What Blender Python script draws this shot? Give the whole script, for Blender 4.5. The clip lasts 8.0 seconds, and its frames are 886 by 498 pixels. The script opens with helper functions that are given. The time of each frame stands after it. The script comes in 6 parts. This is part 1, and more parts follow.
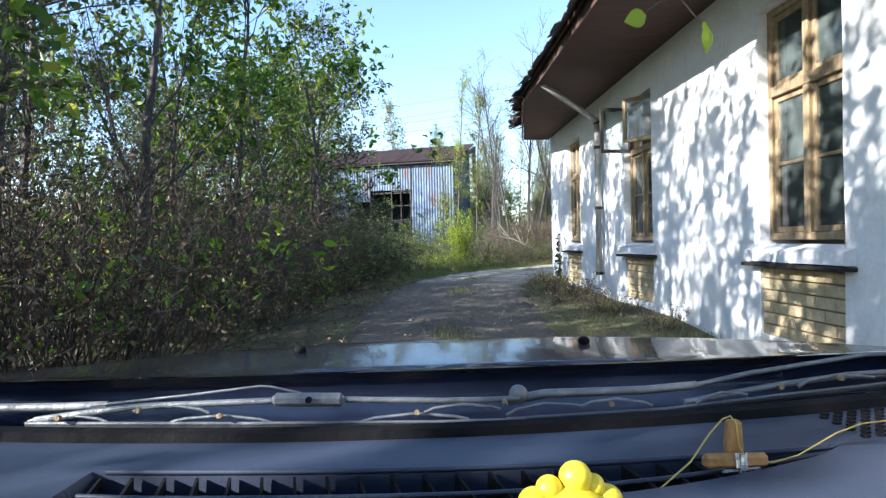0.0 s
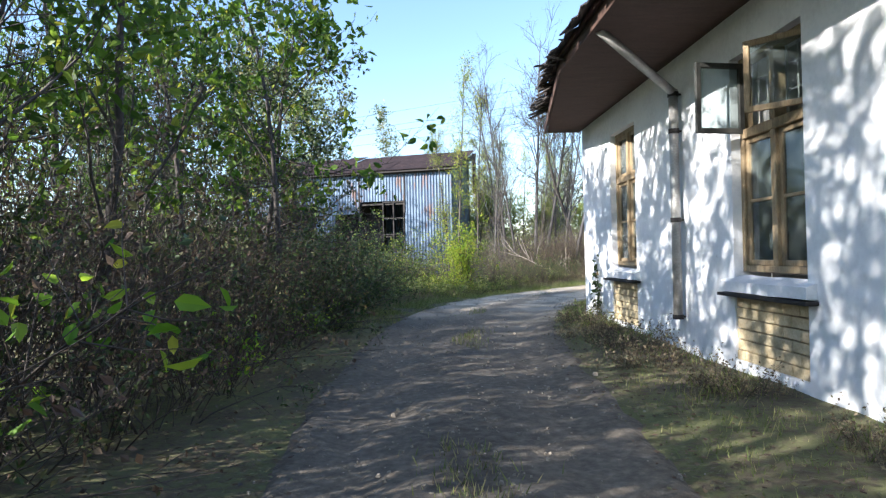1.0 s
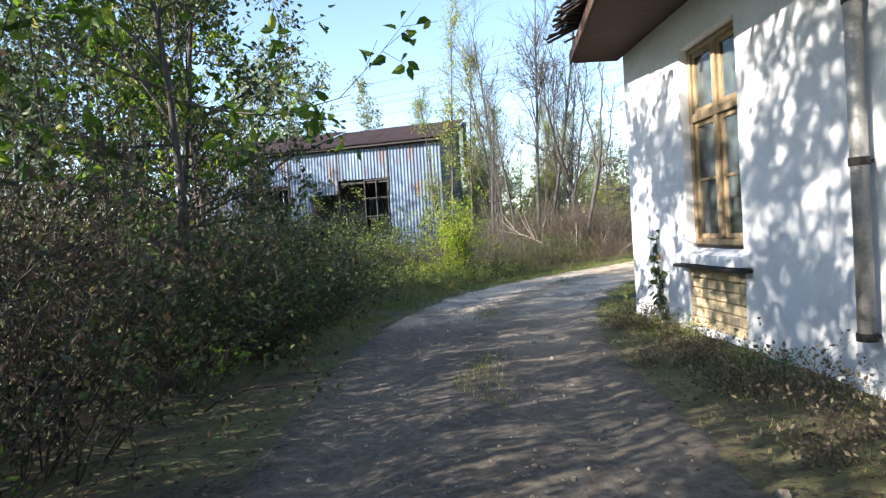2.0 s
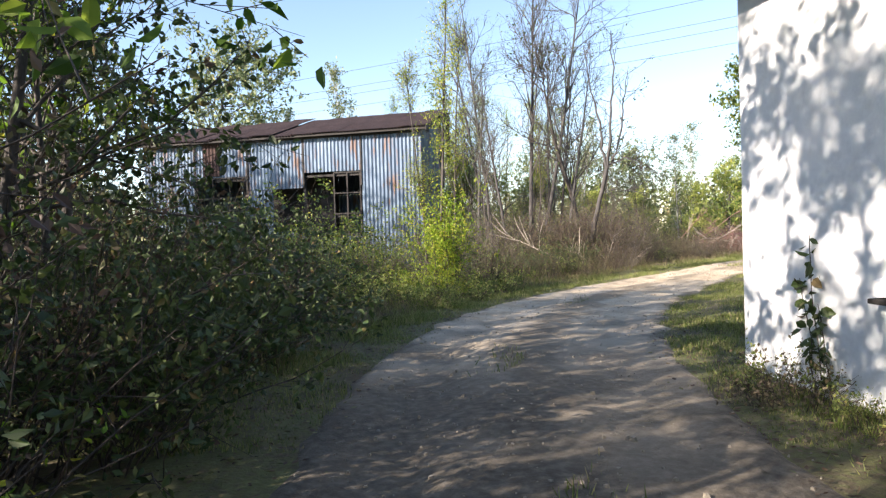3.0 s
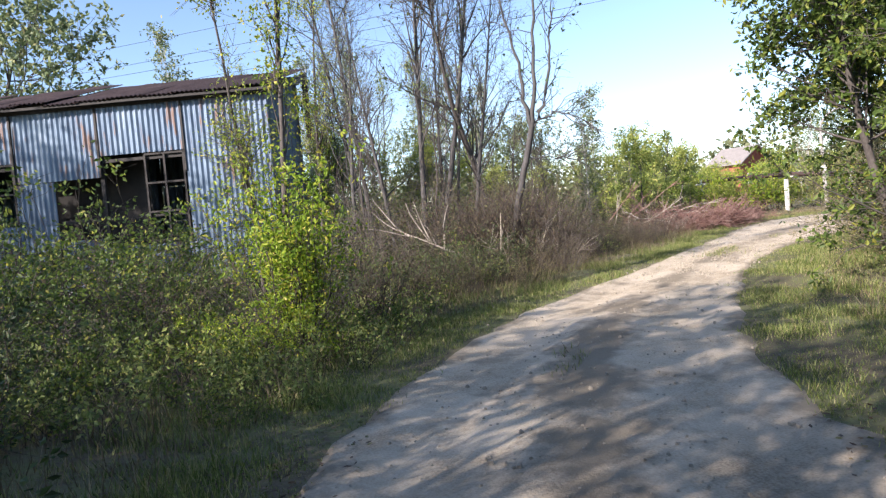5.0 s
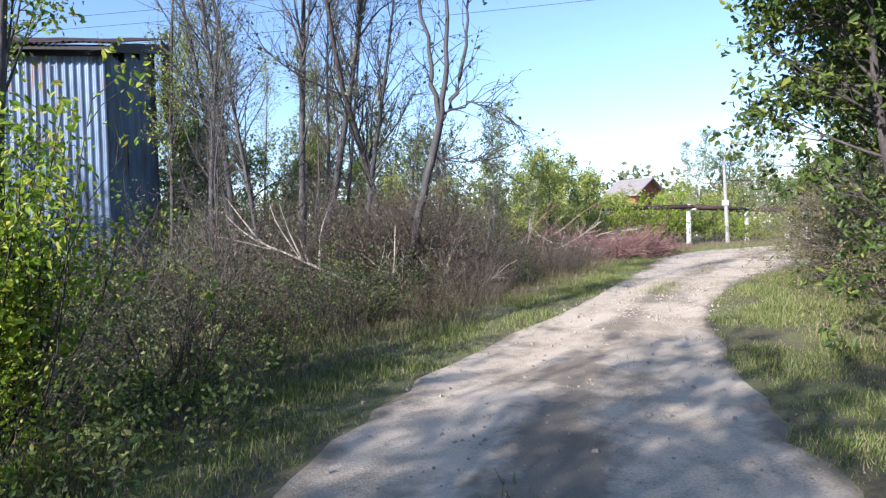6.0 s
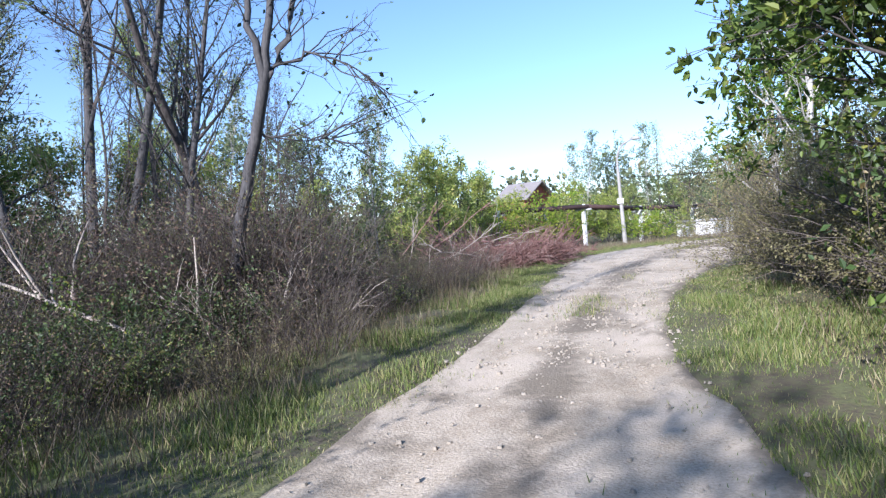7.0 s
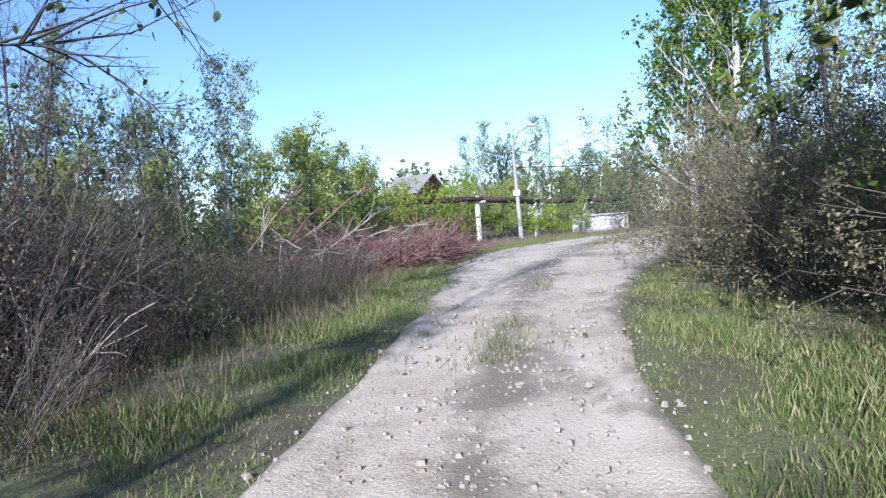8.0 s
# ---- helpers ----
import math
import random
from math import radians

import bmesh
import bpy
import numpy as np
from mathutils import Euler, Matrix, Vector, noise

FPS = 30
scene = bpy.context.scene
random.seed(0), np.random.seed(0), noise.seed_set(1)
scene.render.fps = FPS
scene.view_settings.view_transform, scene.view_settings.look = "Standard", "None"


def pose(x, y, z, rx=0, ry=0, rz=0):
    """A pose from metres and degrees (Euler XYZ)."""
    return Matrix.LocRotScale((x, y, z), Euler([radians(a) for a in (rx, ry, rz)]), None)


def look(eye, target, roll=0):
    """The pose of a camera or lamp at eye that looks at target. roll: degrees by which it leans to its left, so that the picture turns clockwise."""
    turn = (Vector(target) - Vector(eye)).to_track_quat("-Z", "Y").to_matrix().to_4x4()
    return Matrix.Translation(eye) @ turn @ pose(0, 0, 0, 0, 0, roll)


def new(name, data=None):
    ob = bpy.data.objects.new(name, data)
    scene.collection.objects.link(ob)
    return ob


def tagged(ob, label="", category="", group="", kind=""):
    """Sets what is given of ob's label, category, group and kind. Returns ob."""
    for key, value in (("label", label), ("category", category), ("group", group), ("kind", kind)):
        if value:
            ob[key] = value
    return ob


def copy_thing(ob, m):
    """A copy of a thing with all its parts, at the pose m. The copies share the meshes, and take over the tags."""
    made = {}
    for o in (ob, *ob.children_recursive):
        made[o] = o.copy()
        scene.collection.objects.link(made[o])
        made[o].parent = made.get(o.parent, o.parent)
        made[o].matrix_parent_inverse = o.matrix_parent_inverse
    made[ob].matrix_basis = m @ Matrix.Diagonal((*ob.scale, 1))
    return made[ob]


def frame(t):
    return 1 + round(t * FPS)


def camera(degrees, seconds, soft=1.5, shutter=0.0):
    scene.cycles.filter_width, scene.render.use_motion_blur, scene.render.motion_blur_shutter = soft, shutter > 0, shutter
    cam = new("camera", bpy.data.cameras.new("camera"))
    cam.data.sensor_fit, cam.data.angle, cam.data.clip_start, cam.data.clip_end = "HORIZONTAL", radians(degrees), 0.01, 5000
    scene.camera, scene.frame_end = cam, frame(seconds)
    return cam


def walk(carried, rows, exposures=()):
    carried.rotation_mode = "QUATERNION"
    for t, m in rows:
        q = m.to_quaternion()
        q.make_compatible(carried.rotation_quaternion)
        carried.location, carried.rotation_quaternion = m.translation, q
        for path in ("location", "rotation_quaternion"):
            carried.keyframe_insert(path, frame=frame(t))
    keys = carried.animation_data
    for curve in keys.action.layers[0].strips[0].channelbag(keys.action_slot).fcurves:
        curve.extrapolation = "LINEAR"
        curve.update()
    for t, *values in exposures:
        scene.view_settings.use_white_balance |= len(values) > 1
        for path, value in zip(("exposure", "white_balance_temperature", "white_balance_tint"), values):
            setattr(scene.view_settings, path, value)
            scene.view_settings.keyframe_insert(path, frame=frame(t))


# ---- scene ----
cam = camera(70.0, 8.0, soft=1.3)
PATH = [
    (0, (-0.837, -0.91, 1.111), (-0.781, 1.089, 1.088), -1.2),
    (0.5, (-0.83, 1.219, 1.191), (-0.769, 3.218, 1.164), -1.9),
    (1, (-0.825, 3.068, 1.312), (-0.753, 5.067, 1.33), -1.2),
    (1.5, (-0.754, 5.06, 1.276), (-0.665, 7.058, 1.263), -2.6),
    (1.7, (-0.7, 5.775, 1.318), (-0.614, 7.773, 1.284), -3.3),
    (2.8, (-0.869, 9.617, 1.376), (-0.702, 11.609, 1.326), -2.2),
    (3, (-0.923, 10.313, 1.36), (-0.726, 12.303, 1.321), -1.7),
    (3.5, (-0.655, 12.3, 1.365), (-0.406, 14.283, 1.311), -1.0),
    (4, (-0.266, 13.86, 1.349), (0.036, 15.836, 1.322), -1.0),
    (4.2, (-0.103, 14.388, 1.361), (0.232, 16.36, 1.368), -2.0),
    (5.3, (0.303, 17.796, 1.487), (0.977, 19.676, 1.378), -4.3),
    (5.5, (0.568, 18.398, 1.478), (1.305, 20.256, 1.395), -3.4),
    (6, (1.372, 19.892, 1.388), (2.254, 21.686, 1.335), -1.6),
    (6.5, (2.495, 21.446, 1.365), (3.53, 23.157, 1.322), -2.9),
    (7, (3.534, 22.673, 1.297), (4.702, 24.296, 1.265), -4.3),
    (7.5, (4.83, 24.001, 1.238), (6.131, 25.518, 1.16), -5.1),
    (8, (5.891, 25.01, 1.233), (7.315, 26.412, 1.161), -4.1),
]
EXPOSURES = [(0, 1.86, 5650, 11), (0.5, 1.8, 5700, 11), (1.5, 1.84, 5850, 12), (3, 1.68, 6500, 15), (4, 1.52, 6500, 16), (5.5, 1.28, 5650, 17), (7, 1.1, 5150, 17), (8, 0.99, 4950, 17)]
walk(cam, [(t, look(eye, target, roll)) for t, eye, target, roll in PATH], EXPOSURES)

# ---- world, sun, exposure ----
SUN_FROM = Vector((-0.91, -0.41, 0.0)).normalized()
SUN_ELEV = radians(25)
world = bpy.data.worlds.new("world")
scene.world = world
world.use_nodes = True
_n = world.node_tree.nodes
_sky = _n.new("ShaderNodeTexSky")
_sky.sky_type = "NISHITA"
_sky.sun_disc = False
_sky.sun_elevation = SUN_ELEV
_sky.sun_rotation = math.atan2(SUN_FROM.x, SUN_FROM.y)
_sky.air_density, _sky.dust_density, _sky.ozone_density = 1.0, 0.4, 1.0
world.node_tree.links.new(_sky.outputs[0], _n["Background"].inputs[0])
_n["Background"].inputs[1].default_value = 0.105
sun = new("sun", bpy.data.lights.new("sun", "SUN"))
sun.data.energy, sun.data.angle, sun.data.color = 5.0, radians(0.55), (1.0, 0.89, 0.74)
_sd = Vector((SUN_FROM.x * math.cos(SUN_ELEV), SUN_FROM.y * math.cos(SUN_ELEV), math.sin(SUN_ELEV)))
sun.matrix_world = look(_sd * 60, (0, 0, 0))

# ---- materials ----
def mat(name, rough=0.8, metal=0.0):
    m = bpy.data.materials.new(name)
    m.use_nodes = True
    b = m.node_tree.nodes["Principled BSDF"]
    b.inputs["Roughness"].default_value = rough
    b.inputs["Metallic"].default_value = metal
    return m, m.node_tree.nodes, m.node_tree.links, b


def ramp(nodes, stops):
    r = nodes.new("ShaderNodeValToRGB")
    e = r.color_ramp.elements
    while len(e) < len(stops):
        e.new(0.5)
    for el, (p, c) in zip(e, stops):
        el.position, el.color = p, (*c, 1)
    return r


def noisy(name, stops, scale=3.0, detail=8.0, rough=0.8, metal=0.0, bump=0.3, bump_scale=40.0, fine=None, stretch=(1, 1, 1), dist=0.02):
    """Colour ramp over two noises (large and fine) with fine relief."""
    m, n, l, b = mat(name, rough, metal)
    co = n.new("ShaderNodeTexCoord")
    mp = n.new("ShaderNodeMapping")
    mp.inputs["Scale"].default_value = stretch
    l.new(co.outputs["Object"], mp.inputs[0])
    a = n.new("ShaderNodeTexNoise")
    a.inputs["Scale"].default_value, a.inputs["Detail"].default_value, a.inputs["Roughness"].default_value = scale, detail, 0.65
    f = n.new("ShaderNodeTexNoise")
    f.inputs["Scale"].default_value, f.inputs["Detail"].default_value = fine or scale * 9, 6
    l.new(mp.outputs[0], a.inputs["Vector"])
    l.new(mp.outputs[0], f.inputs["Vector"])
    mx = n.new("ShaderNodeMix")
    mx.inputs[0].default_value = 0.4
    l.new(a.outputs[0], mx.inputs[2])
    l.new(f.outputs[0], mx.inputs[3])
    r = ramp(n, stops)
    l.new(mx.outputs[0], r.inputs[0])
    l.new(r.outputs[0], b.inputs["Base Color"])
    bn = n.new("ShaderNodeTexNoise")
    bn.inputs["Scale"].default_value, bn.inputs["Detail"].default_value = bump_scale, 8
    l.new(mp.outputs[0], bn.inputs["Vector"])
    bp = n.new("ShaderNodeBump")
    bp.inputs["Strength"].default_value, bp.inputs["Distance"].default_value = bump, dist
    l.new(bn.outputs[0], bp.inputs["Height"])
    l.new(bp.outputs[0], b.inputs["Normal"])
    return m


def leafy(name, stops, trans=0.35, rough=0.55):
    """Leaf surface: every leaf has a colour of its own, with light coming through."""
    m, n, l, b = mat(name, rough)
    g = n.new("ShaderNodeNewGeometry")
    r = ramp(n, stops)
    l.new(g.outputs["Random Per Island"], r.inputs[0])
    l.new(r.outputs[0], b.inputs["Base Color"])
    t = n.new("ShaderNodeBsdfTranslucent")
    l.new(r.outputs[0], t.inputs[0])
    mx = n.new("ShaderNodeMixShader")
    mx.inputs[0].default_value = trans
    l.new(b.outputs[0], mx.inputs[1])
    l.new(t.outputs[0], mx.inputs[2])
    l.new(mx.outputs[0], n["Material Output"].inputs[0])
    return m


M = {}
M["ground"] = noisy("soil_and_grass", [(0.3, (0.05, 0.038, 0.024)), (0.44, (0.10, 0.08, 0.046)), (0.53, (0.115, 0.115, 0.045)), (0.72, (0.15, 0.165, 0.055))], 0.7, rough=0.95, bump=0.6, bump_scale=35, dist=0.025, fine=14)
M["gravel"] = noisy("pale_gravel", [(0.30, (0.18, 0.135, 0.09)), (0.40, (0.34, 0.27, 0.185)), (0.49, (0.47, 0.39, 0.285)), (0.60, (0.55, 0.46, 0.35)), (0.75, (0.63, 0.55, 0.44))], 1.1, rough=0.95, bump=0.5, bump_scale=48, dist=0.02, fine=60)
M["stone"] = noisy("pebble", [(0.3, (0.17, 0.145, 0.11)), (0.7, (0.38, 0.335, 0.27))], 9, rough=0.85)
M["plaster"] = noisy("limewash", [(0.25, (0.46, 0.45, 0.43)), (0.36, (0.70, 0.71, 0.72)), (0.55, (0.81, 0.82, 0.83)), (0.9, (0.85, 0.85, 0.85))], 1.6, rough=0.9, bump=0.35, bump_scale=9, dist=0.03, fine=22)
M["plinth"] = noisy("grey_render", [(0.3, (0.18, 0.17, 0.15)), (0.7, (0.42, 0.4, 0.37))], 4, bump=0.6, bump_scale=18)
M["brick"] = noisy("cream_brick", [(0.3, (0.32, 0.25, 0.14)), (0.55, (0.52, 0.43, 0.27)), (0.8, (0.62, 0.54, 0.37))], 5, bump=0.4)
M["mortar"] = noisy("mortar", [(0.3, (0.2, 0.17, 0.12)), (0.7, (0.36, 0.31, 0.22))], 12, bump=0.5)
M["wood"] = noisy("weathered_wood", [(0.28, (0.10, 0.07, 0.04)), (0.5, (0.28, 0.205, 0.115)), (0.75, (0.48, 0.385, 0.235))], 5, rough=0.7, bump=0.5, stretch=(3, 3, 0.6))
M["grey_wood"] = noisy("weathered_grey_wood", [(0.3, (0.035, 0.035, 0.032)), (0.6, (0.08, 0.08, 0.072)), (0.8, (0.15, 0.145, 0.13))], 6, bump=0.4)
M["soffit"] = noisy("soffit_boards", [(0.3, (0.045, 0.024, 0.018)), (0.6, (0.095, 0.052, 0.038)), (0.8, (0.15, 0.09, 0.07))], 3, bump=0.4, stretch=(1, 4, 1))
M["roofing"] = noisy("roof_tiles", [(0.3, (0.03, 0.026, 0.024)), (0.6, (0.085, 0.07, 0.06)), (0.85, (0.17, 0.14, 0.12))], 6, bump=0.6)
M["zinc"] = noisy("galvanised_sheet", [(0.36, (0.075, 0.036, 0.024)), (0.42, (0.13, 0.085, 0.07)), (0.465, (0.075, 0.11, 0.165)), (0.57, (0.13, 0.18, 0.245)), (0.75, (0.27, 0.315, 0.375))], 0.9, rough=0.5, metal=0.3, bump=0.15, stretch=(1, 1, 0.22), fine=6)
M["rust_sheet"] = noisy("rusty_sheet", [(0.3, (0.022, 0.012, 0.011)), (0.5, (0.052, 0.028, 0.025)), (0.65, (0.09, 0.055, 0.047)), (0.8, (0.16, 0.135, 0.13))], 0.8, rough=0.9, metal=0.0, bump=0.3, fine=7)
M["pipe"] = noisy("grey_pipe", [(0.3, (0.24, 0.23, 0.21)), (0.7, (0.48, 0.47, 0.45))], 6, rough=0.5, metal=0.3)
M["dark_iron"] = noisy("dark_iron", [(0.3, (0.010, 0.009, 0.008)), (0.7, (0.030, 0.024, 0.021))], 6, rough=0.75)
M["concrete"] = noisy("concrete", [(0.3, (0.3, 0.29, 0.27)), (0.7, (0.58, 0.57, 0.55))], 5, bump=0.4)
M["white_post"] = noisy("whitewashed_concrete", [(0.3, (0.55, 0.54, 0.5)), (0.7, (0.8, 0.79, 0.76))], 5, bump=0.3)
M["bark"] = noisy("bark", [(0.3, (0.028, 0.023, 0.02)), (0.55, (0.075, 0.063, 0.056)), (0.8, (0.17, 0.15, 0.135))], 6, bump=0.6, bump_scale=30, stretch=(1, 1, 0.3))
M["pale_bark"] = noisy("pale_bark", [(0.3, (0.16, 0.14, 0.12)), (0.5, (0.42, 0.4, 0.36)), (0.8, (0.62, 0.6, 0.55))], 5, bump=0.4, stretch=(1, 1, 0.6))
M["twig"] = noisy("twig", [(0.3, (0.028, 0.021, 0.017)), (0.6, (0.068, 0.053, 0.043)), (0.8, (0.16, 0.125, 0.10))], 2.5, bump=0.2)
# paler copy of twig: sunlight put into the colour of the open brush
M["sunlit_twig"] = noisy("sunlit_twig", [(0.3, (0.05, 0.04, 0.032)), (0.55, (0.14, 0.115, 0.095)), (0.8, (0.30, 0.26, 0.22))], 2.5, bump=0.2)
M["grey_bark"] = noisy("grey_bark", [(0.3, (0.026, 0.023, 0.022)), (0.55, (0.066, 0.061, 0.059)), (0.8, (0.15, 0.142, 0.137))], 6, bump=0.6, bump_scale=30, stretch=(1, 1, 0.3))
M["red_twig"] = noisy("reddish_twig", [(0.3, (0.10, 0.05, 0.04)), (0.5, (0.22, 0.115, 0.095)), (0.7, (0.42, 0.32, 0.27))], 2.0, bump=0.2)
M["dead_wood"] = noisy("bleached_wood", [(0.3, (0.2, 0.16, 0.13)), (0.7, (0.5, 0.44, 0.37))], 4, bump=0.4)
M["inside"] = noisy("dim_plaster", [(0.3, (0.3, 0.3, 0.3)), (0.7, (0.5, 0.5, 0.48))], 2)
M["house_red"] = noisy("red_house_wall", [(0.3, (0.2, 0.05, 0.035)), (0.7, (0.36, 0.12, 0.08))], 2)
M["house_roof"] = noisy("grey_house_roof", [(0.3, (0.17, 0.15, 0.14)), (0.7, (0.30, 0.27, 0.25))], 3)

M["leaf_green"] = leafy("green_leaf", [(0.0, (0.04, 0.085, 0.008)), (0.5, (0.11, 0.205, 0.02)), (0.85, (0.20, 0.29, 0.035)), (1.0, (0.38, 0.38, 0.05))], 0.55)
M["leaf_dark"] = leafy("dark_leaf", [(0.0, (0.025, 0.042, 0.012)), (0.6, (0.06, 0.10, 0.025)), (0.9, (0.11, 0.145, 0.04)), (1.0, (0.18, 0.12, 0.05))], 0.25)
M["leaf_mid"] = leafy("mid_green_leaf", [(0.0, (0.04, 0.065, 0.012)), (0.5, (0.10, 0.16, 0.03)), (0.85, (0.2, 0.26, 0.045)), (1.0, (0.36, 0.34, 0.06))], 0.5)
M["leaf_lime"] = leafy("lime_leaf", [(0.0, (0.10, 0.22, 0.015)), (0.5, (0.2, 0.38, 0.025)), (0.85, (0.36, 0.48, 0.04)), (1.0, (0.55, 0.5, 0.06))], 0.55)
M["leaf_dry"] = leafy("dry_leaf", [(0.0, (0.045, 0.028, 0.02)), (0.35, (0.10, 0.062, 0.042)), (0.6, (0.17, 0.115, 0.07)), (0.85, (0.12, 0.13, 0.05)), (1.0, (0.22, 0.20, 0.08))], 0.3)
M["leaf_yellow"] = leafy("yellow_green_leaf", [(0.0, (0.10, 0.17, 0.02)), (0.5, (0.26, 0.34, 0.035)), (0.85, (0.42, 0.44, 0.06)), (1.0, (0.5, 0.42, 0.09))], 0.45)
M["leaf_grey"] = leafy("grey_green_leaf", [(0.0, (0.07, 0.10, 0.045)), (0.5, (0.155, 0.205, 0.09)), (0.85, (0.25, 0.29, 0.13)), (1.0, (0.36, 0.33, 0.14))])
M["leaf_fresh"] = leafy("fresh_green_leaf", [(0.0, (0.16, 0.21, 0.045)), (0.5, (0.33, 0.39, 0.085)), (0.85, (0.46, 0.49, 0.12)), (1.0, (0.55, 0.48, 0.15))], 0.5)
M["leaf_soft"] = leafy("soft_green_leaf", [(0.0, (0.11, 0.15, 0.04)), (0.5, (0.23, 0.29, 0.08)), (0.85, (0.35, 0.38, 0.11)), (1.0, (0.44, 0.38, 0.14))], 0.45)
M["leaf_olive"] = leafy("olive_leaf", [(0.0, (0.08, 0.072, 0.034)), (0.5, (0.17, 0.155, 0.068)), (0.85, (0.26, 0.235, 0.10)), (1.0, (0.30, 0.23, 0.12))], 0.4)
M["leaf_tan"] = leafy("tan_olive_leaf", [(0.0, (0.12, 0.105, 0.05)), (0.5, (0.24, 0.215, 0.10)), (0.85, (0.34, 0.31, 0.14)), (1.0, (0.38, 0.29, 0.15))], 0.5)
M["leaf_vine"] = leafy("vine_leaf", [(0.0, (0.11, 0.20, 0.015)), (0.5, (0.25, 0.36, 0.025)), (0.85, (0.42, 0.48, 0.04)), (1.0, (0.50, 0.42, 0.08))], 0.5)
M["leaf_far"] = leafy("distant_foliage", [(0.0, (0.06, 0.075, 0.03)), (0.5, (0.12, 0.14, 0.06)), (0.85, (0.2, 0.2, 0.08)), (1.0, (0.26, 0.21, 0.12))], 0.3)
M["grass"] = leafy("grass_blade", [(0.0, (0.07, 0.10, 0.02)), (0.4, (0.15, 0.205, 0.045)), (0.7, (0.25, 0.275, 0.08)), (1.0, (0.40, 0.34, 0.17))], 0.4)
M["straw"] = leafy("dry_grass", [(0.0, (0.09, 0.065, 0.04)), (0.5, (0.19, 0.145, 0.085)), (0.85, (0.32, 0.26, 0.16)), (1.0, (0.15, 0.17, 0.06))], 0.3)


def glass_mat():
    m, n, l, b = mat("window_glass", 0.03)
    b.inputs["Base Color"].default_value = (0.9, 0.95, 0.95, 1)
    tr = n.new("ShaderNodeBsdfTransparent")
    tr.inputs[0].default_value = (0.75, 0.8, 0.8, 1)
    gl = n.new("ShaderNodeBsdfGlossy")
    gl.inputs["Roughness"].default_value = 0.04
    fr = n.new("ShaderNodeFresnel")
    fr.inputs[0].default_value = 1.5
    mx = n.new("ShaderNodeMixShader")
    l.new(fr.outputs[0], mx.inputs[0])
    l.new(tr.outputs[0], mx.inputs[1])
    l.new(gl.outputs[0], mx.inputs[2])
    df = n.new("ShaderNodeBsdfDiffuse")
    df.inputs[0].default_value = (0.40, 0.47, 0.46, 1)
    no = n.new("ShaderNodeTexNoise")
    no.inputs["Scale"].default_value = 3.0
    no.inputs["Detail"].default_value = 6
    r = ramp(n, [(0.35, (0.03, 0.03, 0.03)), (0.7, (0.13, 0.13, 0.13))])
    l.new(no.outputs[0], r.inputs[0])
    m2 = n.new("ShaderNodeMixShader")
    l.new(r.outputs[0], m2.inputs[0])
    l.new(mx.outputs[0], m2.inputs[1])
    l.new(df.outputs[0], m2.inputs[2])
    l.new(m2.outputs[0], n["Material Output"].inputs[0])
    return m


M["glass"] = glass_mat()

# ---- mesh helpers ----
def mesh_np(name, verts, quads, material, smooth=False):
    """A mesh from arrays of vertices and four-cornered faces."""
    me = bpy.data.meshes.new(name)
    verts = np.asarray(verts, dtype=np.float32).reshape(-1, 3)
    quads = np.asarray(quads, dtype=np.int32).reshape(-1, 4)
    me.vertices.add(len(verts))
    me.vertices.foreach_set("co", verts.ravel())
    me.loops.add(quads.size)
    me.loops.foreach_set("vertex_index", quads.ravel())
    me.polygons.add(len(quads))
    me.polygons.foreach_set("loop_start", np.arange(0, quads.size, 4, dtype=np.int32))
    me.polygons.foreach_set("use_smooth", np.full(len(quads), smooth))
    me.materials.append(material)
    me.update(calc_edges=True)
    return me


def joined(sets):
    vs, qs, o = [], [], 0
    for v, q in sets:
        vs.append(np.reshape(v, (-1, 3)))
        qs.append(np.reshape(q, (-1, 4)) + o)
        o += len(vs[-1])
    return np.concatenate(vs), np.concatenate(qs)


def part(name, bm, material, parent=None, label="", smooth=False):
    """Links a bmesh (or a mesh) as one object under a thing."""
    if isinstance(bm, bmesh.types.BMesh):
        me = bpy.data.meshes.new(name)
        bm.normal_update()
        bm.to_mesh(me)
        bm.free()
        me.materials.append(material)
        if smooth:
            for p in me.polygons:
                p.use_smooth = True
    else:
        me = bm
    ob = new(name, me)
    if parent is not None:
        ob.parent = parent
    if label:
        tagged(ob, label)
    return ob


def thing(name, label, category, at=(0, 0, 0), rz=0.0, group="", kind=""):
    ob = new(name)
    ob.matrix_world = pose(*at, 0, 0, rz)
    return tagged(ob, label, category, group, kind)


def box(bm, x0, x1, y0, y1, z0, z1, m=None):
    c = [Vector((x, y, z)) for x in (x0, x1) for y in (y0, y1) for z in (z0, z1)]
    if m is not None:
        c = [m @ v for v in c]
    v = [bm.verts.new(p) for p in c]
    for f in ((0, 1, 3, 2), (4, 6, 7, 5), (0, 4, 5, 1), (2, 3, 7, 6), (0, 2, 6, 4), (1, 5, 7, 3)):
        bm.faces.new([v[i] for i in f])
    return v


def rounded(bm, r=0.008, seg=1):
    bmesh.ops.bevel(bm, geom=bm.edges[:], offset=r, segments=seg, affect="EDGES", profile=0.5)
    return bm


def boxes(*bs, r=0.0):
    bm = bmesh.new()
    for b in bs:
        box(bm, *b)
    return rounded(bm, r) if r else bm


